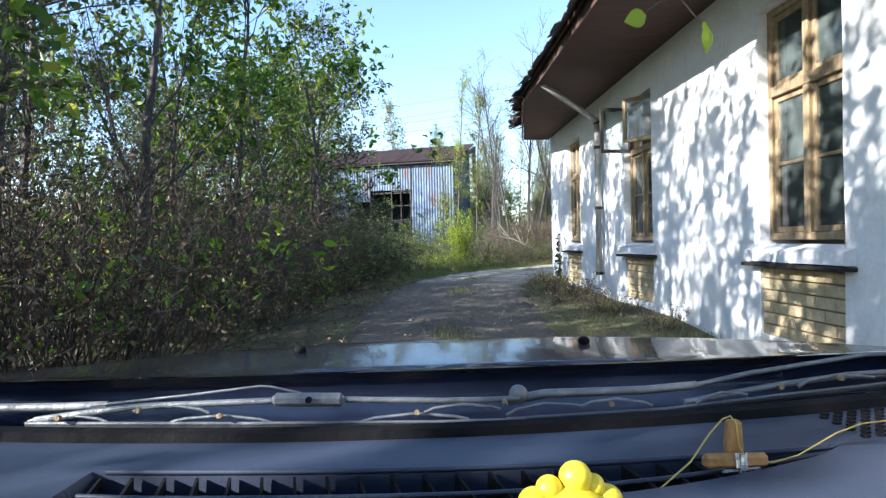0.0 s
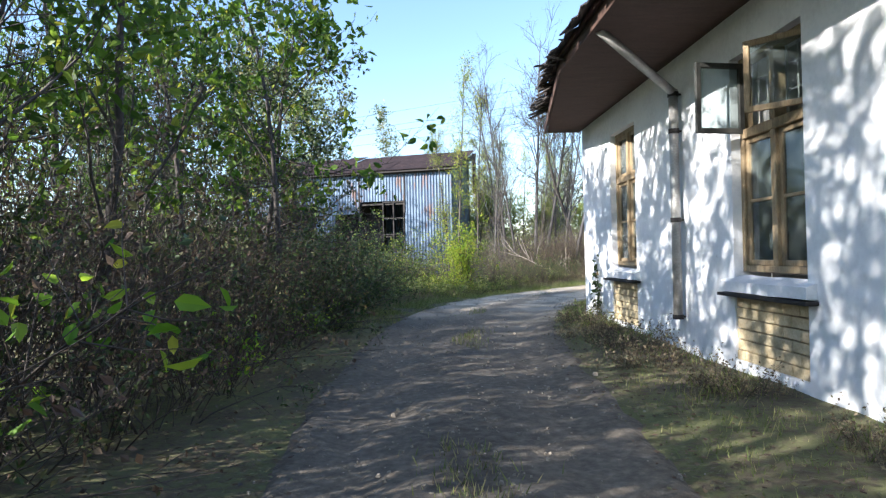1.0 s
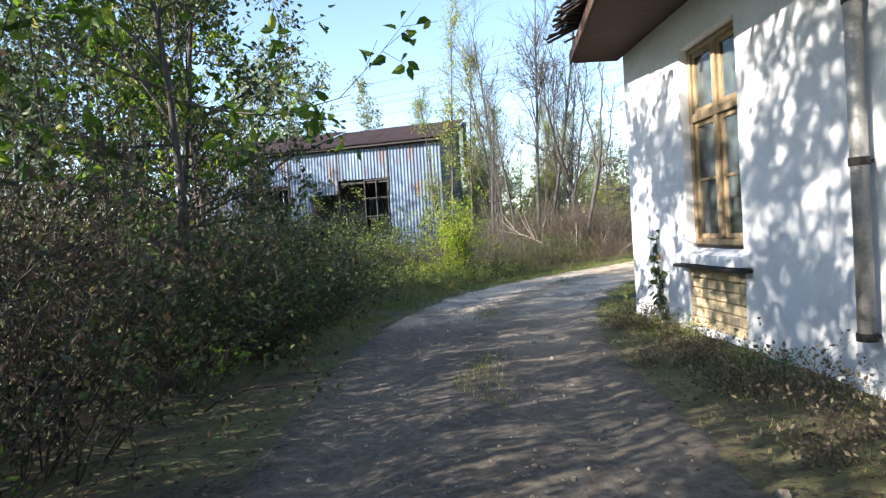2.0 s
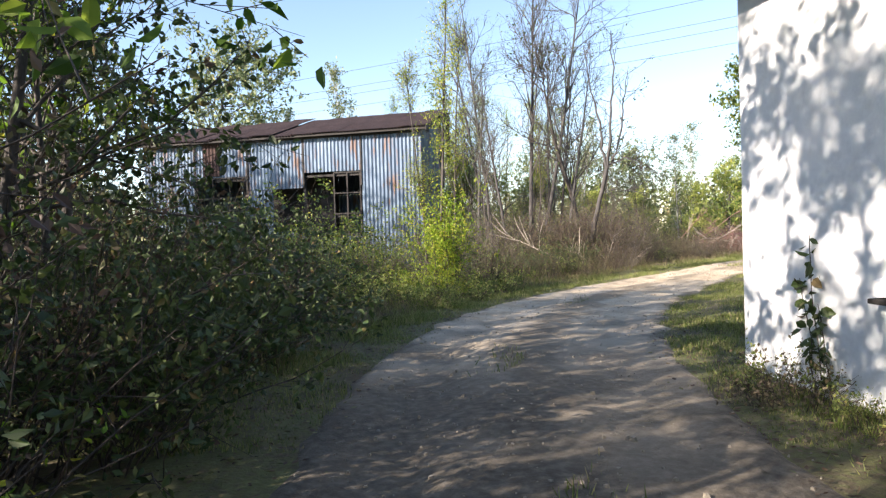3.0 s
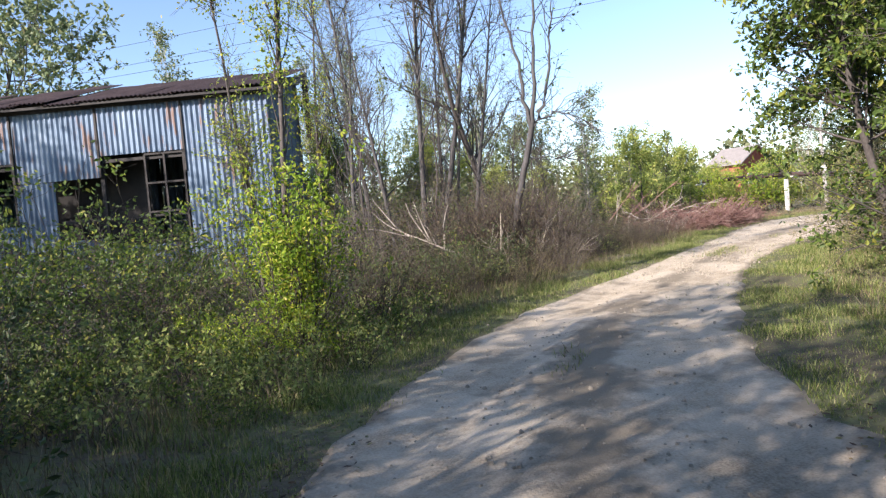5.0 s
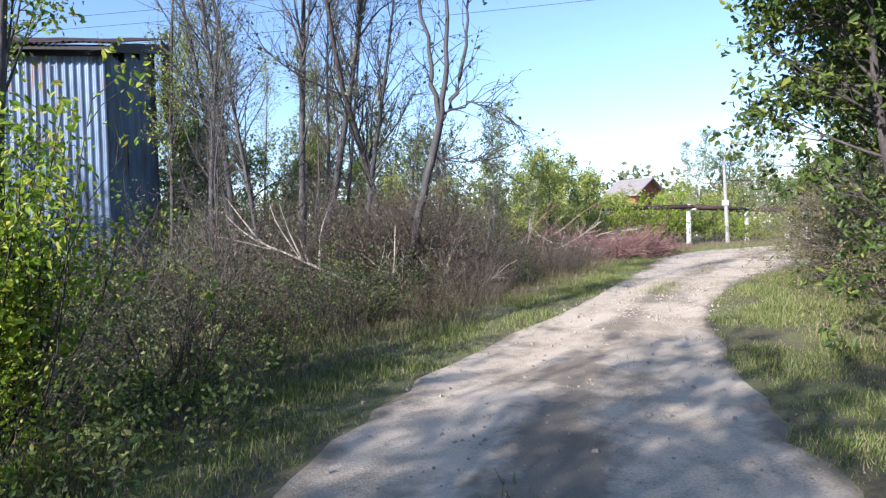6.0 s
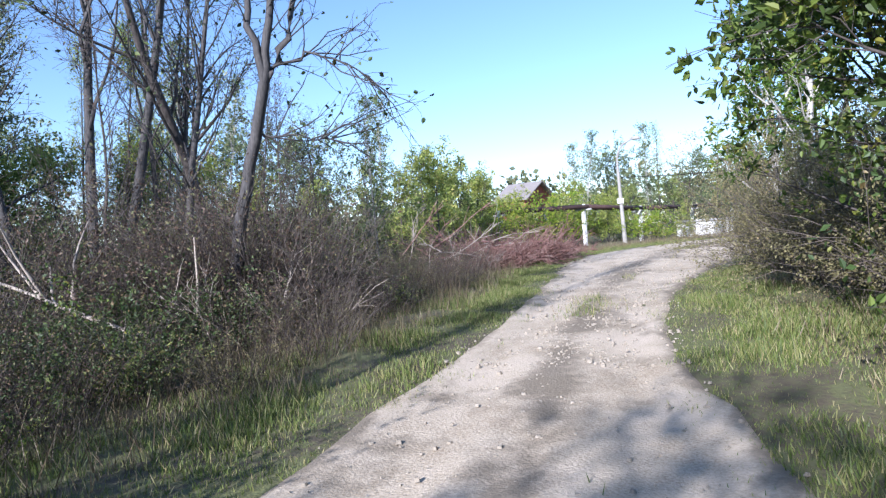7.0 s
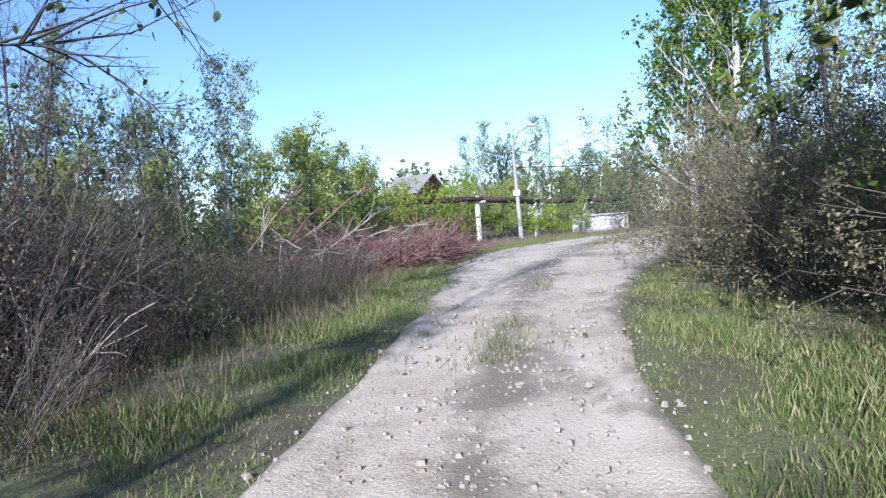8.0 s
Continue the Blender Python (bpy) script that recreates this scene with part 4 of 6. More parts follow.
def wires():
    ends = [((18.6, 41.5, 12.4), (-5.8, 59.9, 12.4)), ((18.9, 41.9, 12.0), (-5.5, 60.3, 12.0)), ((19.5, 42.6, 11.4), (-5, 61, 11.3)), ((18.2, 41, 13.4), (-6.2, 59.5, 13.4))]
    root = thing("overhead_wires", "thin dark overhead power wires", "power line")
    for a, b in ends:
        a, b = Vector(a), Vector(b)
        d = b - a
        a, b = a - d * 0.9, b + d * 0.5
        pts = [a.lerp(b, i / 20) - Vector((0, 0, 0.8 * 4 * (i / 20) * (1 - i / 20) - 0.8)) for i in range(21)]
        part("wire", mesh_np("wire", *tubes(np.array([pts]), 0.011, 0.011, 4), M["dark_iron"]), None, root)
    a, b = Vector((28.4, 42.2, 3.6)), Vector((44, 38, 4.6))
    pts = [a.lerp(b, i / 12) - Vector((0, 0, 0.3 * 4 * (i / 12) * (1 - i / 12))) for i in range(13)]
    part("wire", mesh_np("wire", *tubes(np.array([pts]), 0.02, 0.02, 4), M["dark_iron"]), None, root)


lamp_post()
pipe_rack()
low_white_building()
red_house()
wires()

# ---- trees and shrubs ----
T_BROAD = make_tree(11, "broad-leaved young tree with green leaves by the track", 7.8, 0.055, 20, 3.1, "leaf_green", 0.155, 4, low=0.34, lift=0.25, subs=6, twigs=4, spread=1.6, fine=True)
T_BROAD2 = make_tree(12, "slender leafy tree with dark green leaves", 7.2, 0.06, 18, 2.2, "leaf_dark", 0.12, 4, low=0.3, lift=0.25, subs=6, twigs=4, spread=1.5, twig_wood=False)
T_DENSE = make_tree(27, "dark leafy tree with drooping boughs over the thicket", 7.0, 0.07, 24, 2.4, "leaf_dark", 0.09, 5, low=0.28, lift=0.15, subs=6, twigs=5, spread=1.5, fine=True)
T_BARE = make_tree(13, "tall nearly leafless grey-barked tree", 15.0, 0.15, 38, 4.2, "leaf_grey", 0.06, 2, bark="grey_bark", low=0.12, lift=0.36, subs=7, twigs=4, stems=2, wander=0.02, spread=0.9)
T_BARE2 = make_tree(14, "bare forked tree with very few leaves", 6.8, 0.10, 22, 2.8, "leaf_dark", 0.08, 0.6, low=0.22, lift=0.35, subs=10, twigs=6, wander=0.06, lean=(0.12, 0), spread=1.1)
T_BARE3 = make_tree(23, "slender leaning grey tree, nearly bare", 9.5, 0.085, 26, 2.6, "leaf_grey", 0.06, 2, bark="grey_bark", low=0.2, lift=0.35, subs=6, twigs=4, wander=0.03, lean=(0.10, 0.05), spread=1.0)
T_SAPLING = make_tree(21, "thin leafless sapling in the thicket", 6.5, 0.035, 20, 1.7, "leaf_dry", 0.06, 0.6, low=0.12, lift=0.5, subs=6, twigs=4, wander=0.06, spread=0.9)
T_POPLAR = make_tree(15, "slim grey-barked poplar with sparse yellow-green leaves", 11.0, 0.06, 34, 1.5, "leaf_yellow", 0.07, 5, low=0.28, lift=0.7, subs=5, twigs=4, bark="bark", wander=0.03, spread=0.8, twig_wood=False)
T_THIN = make_tree(24, "thin young poplar with small yellowing leaves", 7.5, 0.045, 30, 1.0, "leaf_yellow", 0.055, 4, low=0.2, lift=0.7, subs=6, twigs=4, bark="bark", wander=0.03, spread=0.8)
T_POPLAR2 = make_tree(16, "slim grey-green poplar with thin foliage", 10.0, 0.08, 34, 2.3, "leaf_grey", 0.14, 4, low=0.1, lift=0.5, subs=5, twigs=4, bark="pale_bark", wander=0.03, spread=1.0, twig_wood=False)
T_RIGHT = make_tree(17, "leafy tree leaning over the grassy verge", 7.0, 0.07, 64, 1.95, "leaf_mid", 0.095, 8, low=0.16, lift=0.2, subs=6, twigs=4, spread=1.6, fine=True)
T_OVER = make_tree(26, "leafy tree leaning out over the track", 5.6, 0.08, 40, 2.1, "leaf_mid", 0.095, 9, low=0.36, lift=0.1, subs=6, twigs=4, lean=(-0.42, 0.06), wander=0.05, spread=1.4, fine=True)
T_YOUNG = make_tree(18, "young round-headed tree with fresh green leaves", 5.0, 0.06, 26, 2.0, "leaf_fresh", 0.13, 7, low=0.05, lift=0.35, subs=6, twigs=4, spread=1.3, twig_wood=False)
T_PALE = make_tree(28, "young tree with thin pale yellowing foliage", 5.5, 0.05, 26, 1.8, "leaf_yellow", 0.09, 5, low=0.08, lift=0.4, subs=6, twigs=4, spread=1.2)
T_MID = make_tree(19, "dense mid-green tree behind the thicket", 7.0, 0.09, 26, 2.6, "leaf_soft", 0.15, 7, low=0.05, lift=0.35, subs=6, twigs=4, spread=1.3, twig_wood=False)
T_ROUND = make_tree(20, "large round-crowned grey-green tree behind the shed", 14.0, 0.2, 40, 7.5, "leaf_grey", 0.28, 7, low=0.16, lift=0.3, subs=7, twigs=4, twig_len=0.8, spread=1.5, twig_wood=False)

B_THICK = make_shrub(31, "tangled dark shrub with dry brown leaves", 2.5, 1.3, 34, "leaf_dry", 0.065, 3, twigs=6, arch=0.45)
B_THICK2 = make_shrub(32, "dense shrub of dark green leaves", 2.3, 1.3, 32, "leaf_dark", 0.085, 4, twigs=5, arch=0.45)
B_BRAMBLE = make_shrub(33, "bramble mound with mixed green leaves", 1.9, 1.4, 40, "leaf_mid", 0.08, 5, arch=0.8, twigs=5, name="bramble", category="bramble")
B_TWIGGY = make_shrub(34, "leafless grey thicket of thin stems", 3.2, 1.2, 38, "leaf_dry", 0.06, 1, bark="sunlit_twig", twigs=6, arch=0.45, up=0.0)
B_RED = make_shrub(35, "heap of cut reddish brushwood", 1.35, 1.7, 170, "leaf_dry", 0.05, 0.1, bark="red_twig", arch=1.3, twigs=4, name="brush_pile", category="brushwood", thick=0.018)
B_YELLOW = make_shrub(36, "bright yellow-green shrub in sunshine", 2.4, 1.3, 36, "leaf_vine", 0.11, 6, twigs=5)
B_GREY = make_shrub(37, "large grey-green willow shrub with thin leaves", 3.0, 1.6, 90, "leaf_tan", 0.042, 24, bark="sunlit_twig", twigs=6, arch=0.45)
B_VINE = make_shrub(38, "sapling wrapped in bright green climbing vine", 2.3, 0.5, 54, "leaf_vine", 0.062, 8, twigs=8, arch=0.02, name="vine_bush", category="vine", up=0.08, reach=0.13, sway=0.17, fine=True)
T_COLUMN = make_tree(22, "tall columnar poplar dense with green leaves", 14.0, 0.12, 60, 2.3, "leaf_green", 0.14, 8, low=0.05, lift=0.55, subs=6, twigs=4, bark="pale_bark", wander=0.025, spread=1.0, twig_wood=False)
B_SPRIG = make_shrub(40, "leafy sapling with large lime-green leaves", 2.5, 0.8, 8, "leaf_lime", 0.125, 2, twigs=6, arch=0.35, name="sapling", category="sapling", thick=0.012, fine=True)
B_LOW = make_shrub(39, "low weeds and nettles in the grass", 0.8, 0.8, 24, "leaf_soft", 0.07, 3, arch=0.5, twigs=4, name="weed_clump", category="weeds", thick=0.006)

B_TANGLE = make_shrub(43, "tall tangle of dead creeper and brown leaves", 3.4, 1.0, 50, "leaf_dry", 0.055, 3, twigs=6, arch=0.2, up=0.0, sway=0.24, reach=0.17)
T_DARK = make_tree(25, "dark crooked trunk with forking limbs", 7.5, 0.085, 12, 3.2, "leaf_green", 0.16, 2, low=0.25, lift=0.5, subs=5, twigs=4, wander=0.09, lean=(0.08, 0.0), spread=1.0, fine=True)
B_LIME = make_shrub(44, "low sunlit weeds with yellow-green leaves", 0.65, 0.8, 30, "leaf_mid", 0.055, 4, arch=0.5, twigs=4, name="weed_clump", category="weeds", thick=0.005)
B_STRAW = make_shrub(41, "clump of dry brown weeds by the wall", 0.55, 0.6, 60, "straw", 0.05, 2, bark="twig", arch=0.6, twigs=3, name="dry_weeds", category="weeds", thick=0.004)
B_DARK = make_shrub(42, "dark bramble thicket with dry and green leaves", 1.7, 1.3, 60, "leaf_olive", 0.055, 4, twigs=6, arch=0.6, name="bramble", category="bramble")

B_MOUND = make_shrub(45, "dark leafy thicket with broad green leaves", 2.0, 1.3, 60, "leaf_dark", 0.085, 7, twigs=6, arch=0.55)

R = random.Random(77)
# thicket along the track, opposite the house
for i in range(28):
    y = -4 + i * 0.9
    x = -3.9 if y < 4 else (-3.5 if y < 8 else (-3.0 if y < 17 else -2.7))
    plant((B_THICK, B_THICK, B_THICK2)[i % 3] if y < 10 else (B_THICK2, B_THICK2, B_THICK)[i % 3], x - R.uniform(0, 0.4), y + R.uniform(-0.3, 0.3), R.uniform(0, 360), R.uniform(0.62, 0.82))
    if i % 2:
        plant((B_THICK, B_THICK2, B_THICK)[i % 3], x - R.uniform(1.3, 1.9), y + R.uniform(-0.3, 0.3), R.uniform(0, 360), R.uniform(1.0, 1.2))
    elif i > 2:
        plant((B_THICK2, B_THICK, B_THICK2)[i % 3], x - R.uniform(2.8, 3.4), y + R.uniform(-0.3, 0.3), R.uniform(0, 360), R.uniform(1.25, 1.4))
# trees by the track; more added unseen behind and far left to cast shade
for x, y, k, s in ((-3.6, 15.7, 0, 0.75), (-3.35, 14.4, 0, 1.15), (-3.9, 11.4, 0, 0.9), (-5.2, 0.4, 0, 1.2), (-9.0, 12.4, 0, 1.0), (-4.6, 8.6, 0, 0.85), (-4.6, 16.8, 1, 0.8), (-8.5, -6.5, 0, 1.1), (-11, -9, 1, 1.3), (-7, -9, 0, 1.1), (-11.5, -3.5, 1, 1.2), (-5.0, -8.5, 1, 1.0), (-11, 14.5, 1, 1.2), (-13.5, 30.5, 1, 1.6), (-15.5, 34.5, 1, 1.5), (-17, 27, 0, 1.2), (-12.5, 26, 1, 1.2),
                   (-5.2, 5.4, 1, 1.0), (-4.8, 2.4, 0, 0.95), (-4.6, 19.0, 1, 0.7), (-8.6, 6.0, 1, 1.2), (-9.5, 3.4, 1, 1.5), (-10.2, 6.4, 1, 1.5), (-9.8, 1.2, 1, 1.2), (-5.8, -1.0, 0, 1.15), (-6.6, -4.6, 1, 1.15), (-6.8, 2.0, 1, 1.3), (-7.6, 4.6, 0, 1.3), (-6.2, 7.4, 1, 1.2), (-5.4, -3.2, 0, 1.1), (-8.0, -2.0, 0, 1.4), (-8.4, 17.8, 1, 0.9), (-9.4, 8.4, 0, 1.4)):
    plant((T_BROAD, T_BROAD2)[k], x, y, R.uniform(0, 360), s)
plant(T_DENSE, -4.0, 15.5, 40, 1.0)
plant(T_DENSE, -4.6, 17.4, 160, 0.9)
# tall trees, most added out of view, that shade the thicket and the shed
for x, y, s in ((-3.7, 16.4, 1.0), (-4.9, 18.9, 1.1), (-6.2, 17.4, 1.0), (-8, 19.4, 0.9), (-9.5, 21.5, 0.9), (-8.6, 23.6, 0.8), (-11, 23, 1.0), (-10.8, 25.5, 0.95), (-18, 31.5, 1.8), (-22, 34.5, 2.0), (-25, 32.5, 2.1)):
    plant(T_BROAD2, x, y, R.uniform(0, 360), s)
for x, y, s in ((-4.4, 6.6, 0.8), (-4.0, 10.6, 0.75), (-5.6, 14.2, 0.9), (-4.4, 4.0, 0.85), (-6.4, 7.8, 1.0), (-3.9, 13.6, 0.6), (-6.0, 11.0, 1.0), (-5.2, 1.0, 0.9)):
    plant(T_SAPLING, x, y, R.uniform(0, 360), s)
for x, y, s in ((-4.7, 5.2, 0.75), (-4.8, 8.2, 0.8), (-5.2, 3.0, 0.85), (-4.5, 11.6, 0.75), (-4.6, 13.2, 0.7), (-5.6, 9.6, 0.95), (-5.8, 6.4, 1.0)):
    plant(B_TANGLE, x, y, R.uniform(0, 360), s)
for x, y, rz, s in ((-4.5, 7.0, 0, 1.0), (-5.0, 4.4, 120, 1.1), (-4.2, 9.8, 240, 0.9), (-5.6, 12.0, 60, 1.0)):
    plant(T_DARK, x, y, rz, s)
for x, y, s in ((-3.85, 6.1, 1.1), (-3.7, 6.9, 0.9), (-4.0, 5.0, 0.8), (-2.8, 9.4, 0.4), (-2.7, 12.7, 0.4)):
    plant(B_SPRIG, x, y, R.uniform(0, 360), s)
# brambles between the thicket and the shed
for x, y, k, s in ((-2.2, 22.6, 1, 0.6), (-3.4, 21.4, 1, 0.8), (-5.0, 22.8, 1, 0.95), (-6.6, 21.8, 1, 1.1), (-1.8, 24.6, 0, 0.6), (-3.2, 24.8, 1, 0.85), (-5.2, 25.6, 1, 1.0), (-7.4, 24.6, 1, 1.15), (-9.4, 23.0, 1, 1.2),
                   (-0.6, 26.8, 0, 0.8), (-2.2, 27.4, 0, 1.0), (-4.2, 28.2, 0, 1.1), (-6.4, 28.4, 1, 1.1), (-9.0, 27.0, 0, 1.3), (-11.5, 26.0, 1, 1.4), (-0.2, 30.2, 0, 1.1), (-2.0, 31.0, 0, 1.2), (-4.4, 31.6, 0, 1.4),
                   (-6.8, 32.4, 0, 1.2), (-9.6, 31.6, 0, 1.3), (-12.4, 31.0, 1, 1.4), (-1.4, 34.0, 0, 1.2), (-3.2, 34.6, 0, 1.7), (-5.2, 35.2, 0, 1.7), (-7.4, 36.0, 1, 1.5), (-9.6, 36.8, 0, 1.7), (1.4, 32.6, 0, 0.9), (2.0, 35.4, 1, 1.0)):
    plant((B_BRAMBLE, B_THICK2)[k], x, y, R.uniform(0, 360), s)
# vine and saplings in front of the shed's corner
plant(B_VINE, 0.55, 24.9, 10, 1.0)
plant(B_YELLOW, 0.5, 24.1, 40, 0.34)
plant(B_YELLOW, -0.2, 24.3, 140, 0.30)
plant(B_YELLOW, -0.8, 25.6, 200, 0.26)
plant(B_TWIGGY, 0.4, 24.8, 30, 0.5)
plant(B_THICK, 1.5, 25.9, 40, 0.6)
plant(B_THICK, -1.2, 25.6, 80, 0.55)
plant(T_POPLAR, 0.5, 25.2, 30, 0.85)
plant(T_THIN, 0.2, 25.7, 80, 0.85)
plant(T_THIN, 2.3, 37.6, 150, 1.5)
plant(T_POPLAR2, 3.4, 41.0, 20, 0.8)
# the bare trees
plant(T_BARE, 4.95, 34.5, 0, 0.9)
plant(T_BARE, 3.9, 36.6, 140, 0.8)
plant(T_BARE, 7.4, 39.6, 250, 0.7)
plant(T_BARE3, 6.15, 33.9, 0, 1.0)
plant(T_BARE3, 4.0, 34.2, 160, 0.9)
plant(T_BARE3, 3.0, 35.4, 70, 1.0)
plant(T_BARE2, 6.9, 34.8, 200, 1.3)


def forked_tree():
    """A leaning trunk that parts into three prongs at head height and more, with thin drooping twigs and a few dark leaves."""
    rng = np.random.default_rng(83)
    root = thing("tree", "leaning grey tree forked into bare prongs with few leaves", "tree")
    z0 = float(land(5.95, 30.8)) - 0.1
    crotch = Vector((6.4, 30.1, 3.35))

    def limb(pts, r0, r1):
        p = np.array(pts, float)
        d = np.linspace(0, len(p) - 1, 4 * (len(p) - 1) + 1)
        q = np.stack([np.interp(d, np.arange(len(p)), p[:, i]) for i in range(3)], 1)
        q[1:-1] += rng.normal(0, 0.02, q[1:-1].shape)
        return q[None], r0, r1
    limbs = [limb([(5.9, 30.9, z0), (6.02, 30.7, 0.9), (6.2, 30.45, 2.1), crotch], 0.095, 0.07),
             limb([crotch, (6.28, 30.1, 4.0), (6.25, 30.2, 4.9), (5.95, 30.3, 6.2), (5.8, 30.3, 7.4)], 0.055, 0.012),
             limb([crotch, (6.5, 30.0, 4.1), (6.55, 30.0, 5.2), (6.7, 30.1, 6.6), (6.65, 30.1, 7.8)], 0.06, 0.012),
             limb([crotch, (6.68, 29.95, 3.9), (6.85, 29.9, 4.7), (6.95, 29.9, 5.6), (7.1, 29.9, 6.4)], 0.05, 0.010),
             limb([(6.45, 30.08, 3.5), (6.9, 29.9, 3.7), (7.25, 29.7, 3.6), (7.6, 29.6, 3.4)], 0.022, 0.006),
             limb([(6.3, 30.3, 2.7), (6.7, 30.1, 2.75), (7.2, 29.95, 2.65)], 0.018, 0.005)]
    wood = [tubes(p, a, b, 7) for p, a, b in limbs]
    twigs = []
    for p, a, b in limbs[1:]:
        s, d, _ = offshoots(rng, p, 16, 0.1, 1.0, 0.9, 0.15)
        t = lines(rng, s, d, rng.uniform(0.5, 1.3, len(s)), 4, 0.2, 0.02)
        wood.append(tubes(t, 0.011, 0.003, 4))
        s, d, _ = offshoots(rng, t, 5, 0.2, 1.0, 0.9, -0.1)
        u = lines(rng, s, d, rng.uniform(0.15, 0.45, len(s)), 2, 0.2, -0.05)
        wood.append(tubes(u, 0.004, 0.002, 3))
        twigs.append(u)
    tw = np.concatenate(twigs)
    part("trunk", mesh_np("trunk", *joined(wood), M["grey_bark"], True), None, root)
    tw = tw[rng.random(len(tw)) < 0.6]
    part("crown", mesh_np("crown", *leaf_set(rng, on_lines(rng, tw, 1, 0.6, 1.0), 0.075, 0.8, 0.75, 0.02, True), M["leaf_dark"]), None, root)


forked_tree()
for x, y, s in ((3.0, 33.0, 1.0), (5.0, 33.6, 1.0), (7.4, 32.6, 0.7), (2.6, 31.0, 0.6), (9.0, 37.0, 1.0), (11.6, 40.0, 0.9)):
    plant(T_SAPLING, x, y, R.uniform(0, 360), s)
for x, y, s, k in ((3.2, 32.0, 0.8, 0), (4.6, 31.8, 0.75, 1), (5.6, 32.6, 0.8, 2), (6.6, 31.8, 0.7, 0), (7.4, 33.2, 0.8, 1), (3.8, 34.0, 0.9, 2), (8.4, 34.6, 0.7, 0), (2.4, 29.6, 0.6, 3), (3.8, 29.8, 0.55, 3), (5.0, 30.8, 0.6, 1), (1.6, 28.2, 0.5, 3),
                   (9.6, 36.4, 0.7, 1), (7.2, 36.6, 1.0, 2), (5.8, 38.6, 1.1, 0), (10.8, 38.8, 0.8, 2), (8.4, 38.6, 1.0, 2), (12.6, 39.0, 0.7, 2), (15.0, 39.6, 0.7, 1), (17.6, 40.2, 0.6, 2)):
    plant((B_TWIGGY, B_THICK, B_THICK2, B_BRAMBLE)[k], x, y, R.uniform(0, 360), s)
for i, (x, y, s) in enumerate(((6.0, 30.2, 0.75), (6.8, 30.7, 0.75), (7.4, 31.4, 0.5), (5.2, 30.0, 0.5), (1.4, 28.9, 0.45), (2.4, 29.0, 0.5), (3.2, 29.6, 0.5), (4.1, 30.3, 0.55), (5.0, 31.4, 0.65), (6.0, 31.6, 0.7), (7.0, 32.2, 0.6), (0.4, 28.2, 0.5), (6.6, 32.8, 0.7), (2.2, 30.6, 0.6),
                               (8.3, 31.6, 0.30), (9.2, 32.4, 0.32), (10.2, 33.2, 0.32), (8.4, 32.8, 0.38), (9.6, 33.8, 0.36), (11.2, 34.2, 0.34), (7.8, 32.0, 0.36), (10.8, 33.4, 0.3), (12.4, 34.6, 0.3), (4.7, 28.7, 0.3), (5.7, 29.2, 0.34), (6.8, 29.8, 0.34), (7.8, 30.6, 0.32), (8.8, 31.3, 0.3), (9.8, 32.1, 0.3), (11.0, 32.9, 0.28), (12.2, 33.7, 0.28), (3.6, 28.2, 0.3), (5.6, 31.0, 0.8), (6.6, 31.4, 0.85), (7.2, 30.9, 0.6), (7.6, 33.8, 0.8), (4.6, 32.6, 0.9), (3.4, 31.0, 0.7))):
    plant((B_THICK, B_TWIGGY, B_THICK, B_THICK2)[i % 4], x, y, R.uniform(0, 360), s)
# cut brushwood by the track
for x, y, s in ((14.2, 35.9, 0.8), (15.2, 36.5, 1.1), (16.4, 36.9, 1.2), (17.4, 37.3, 1.0), (15.8, 37.6, 1.1), (18.4, 37.9, 0.75)):
    plant(B_RED, x, y, R.uniform(0, 360), s)
# pale young trees behind the bare ones
for x, y, s, k in ((1.4, 40.2, 0.75, 0), (2.8, 41.4, 0.85, 1), (4.2, 40.8, 0.8, 0), (5.6, 42.2, 0.9, 0), (7.2, 41.6, 0.8, 1), (8.8, 42.6, 0.85, 0), (10.6, 41.8, 0.7, 0), (3.4, 39.0, 1.1, 2), (6.4, 40.2, 1.0, 2), (8.2, 44.0, 1.3, 2)):
    plant((T_YOUNG, T_PALE, T_THIN)[k], x, y, R.uniform(0, 360), s)
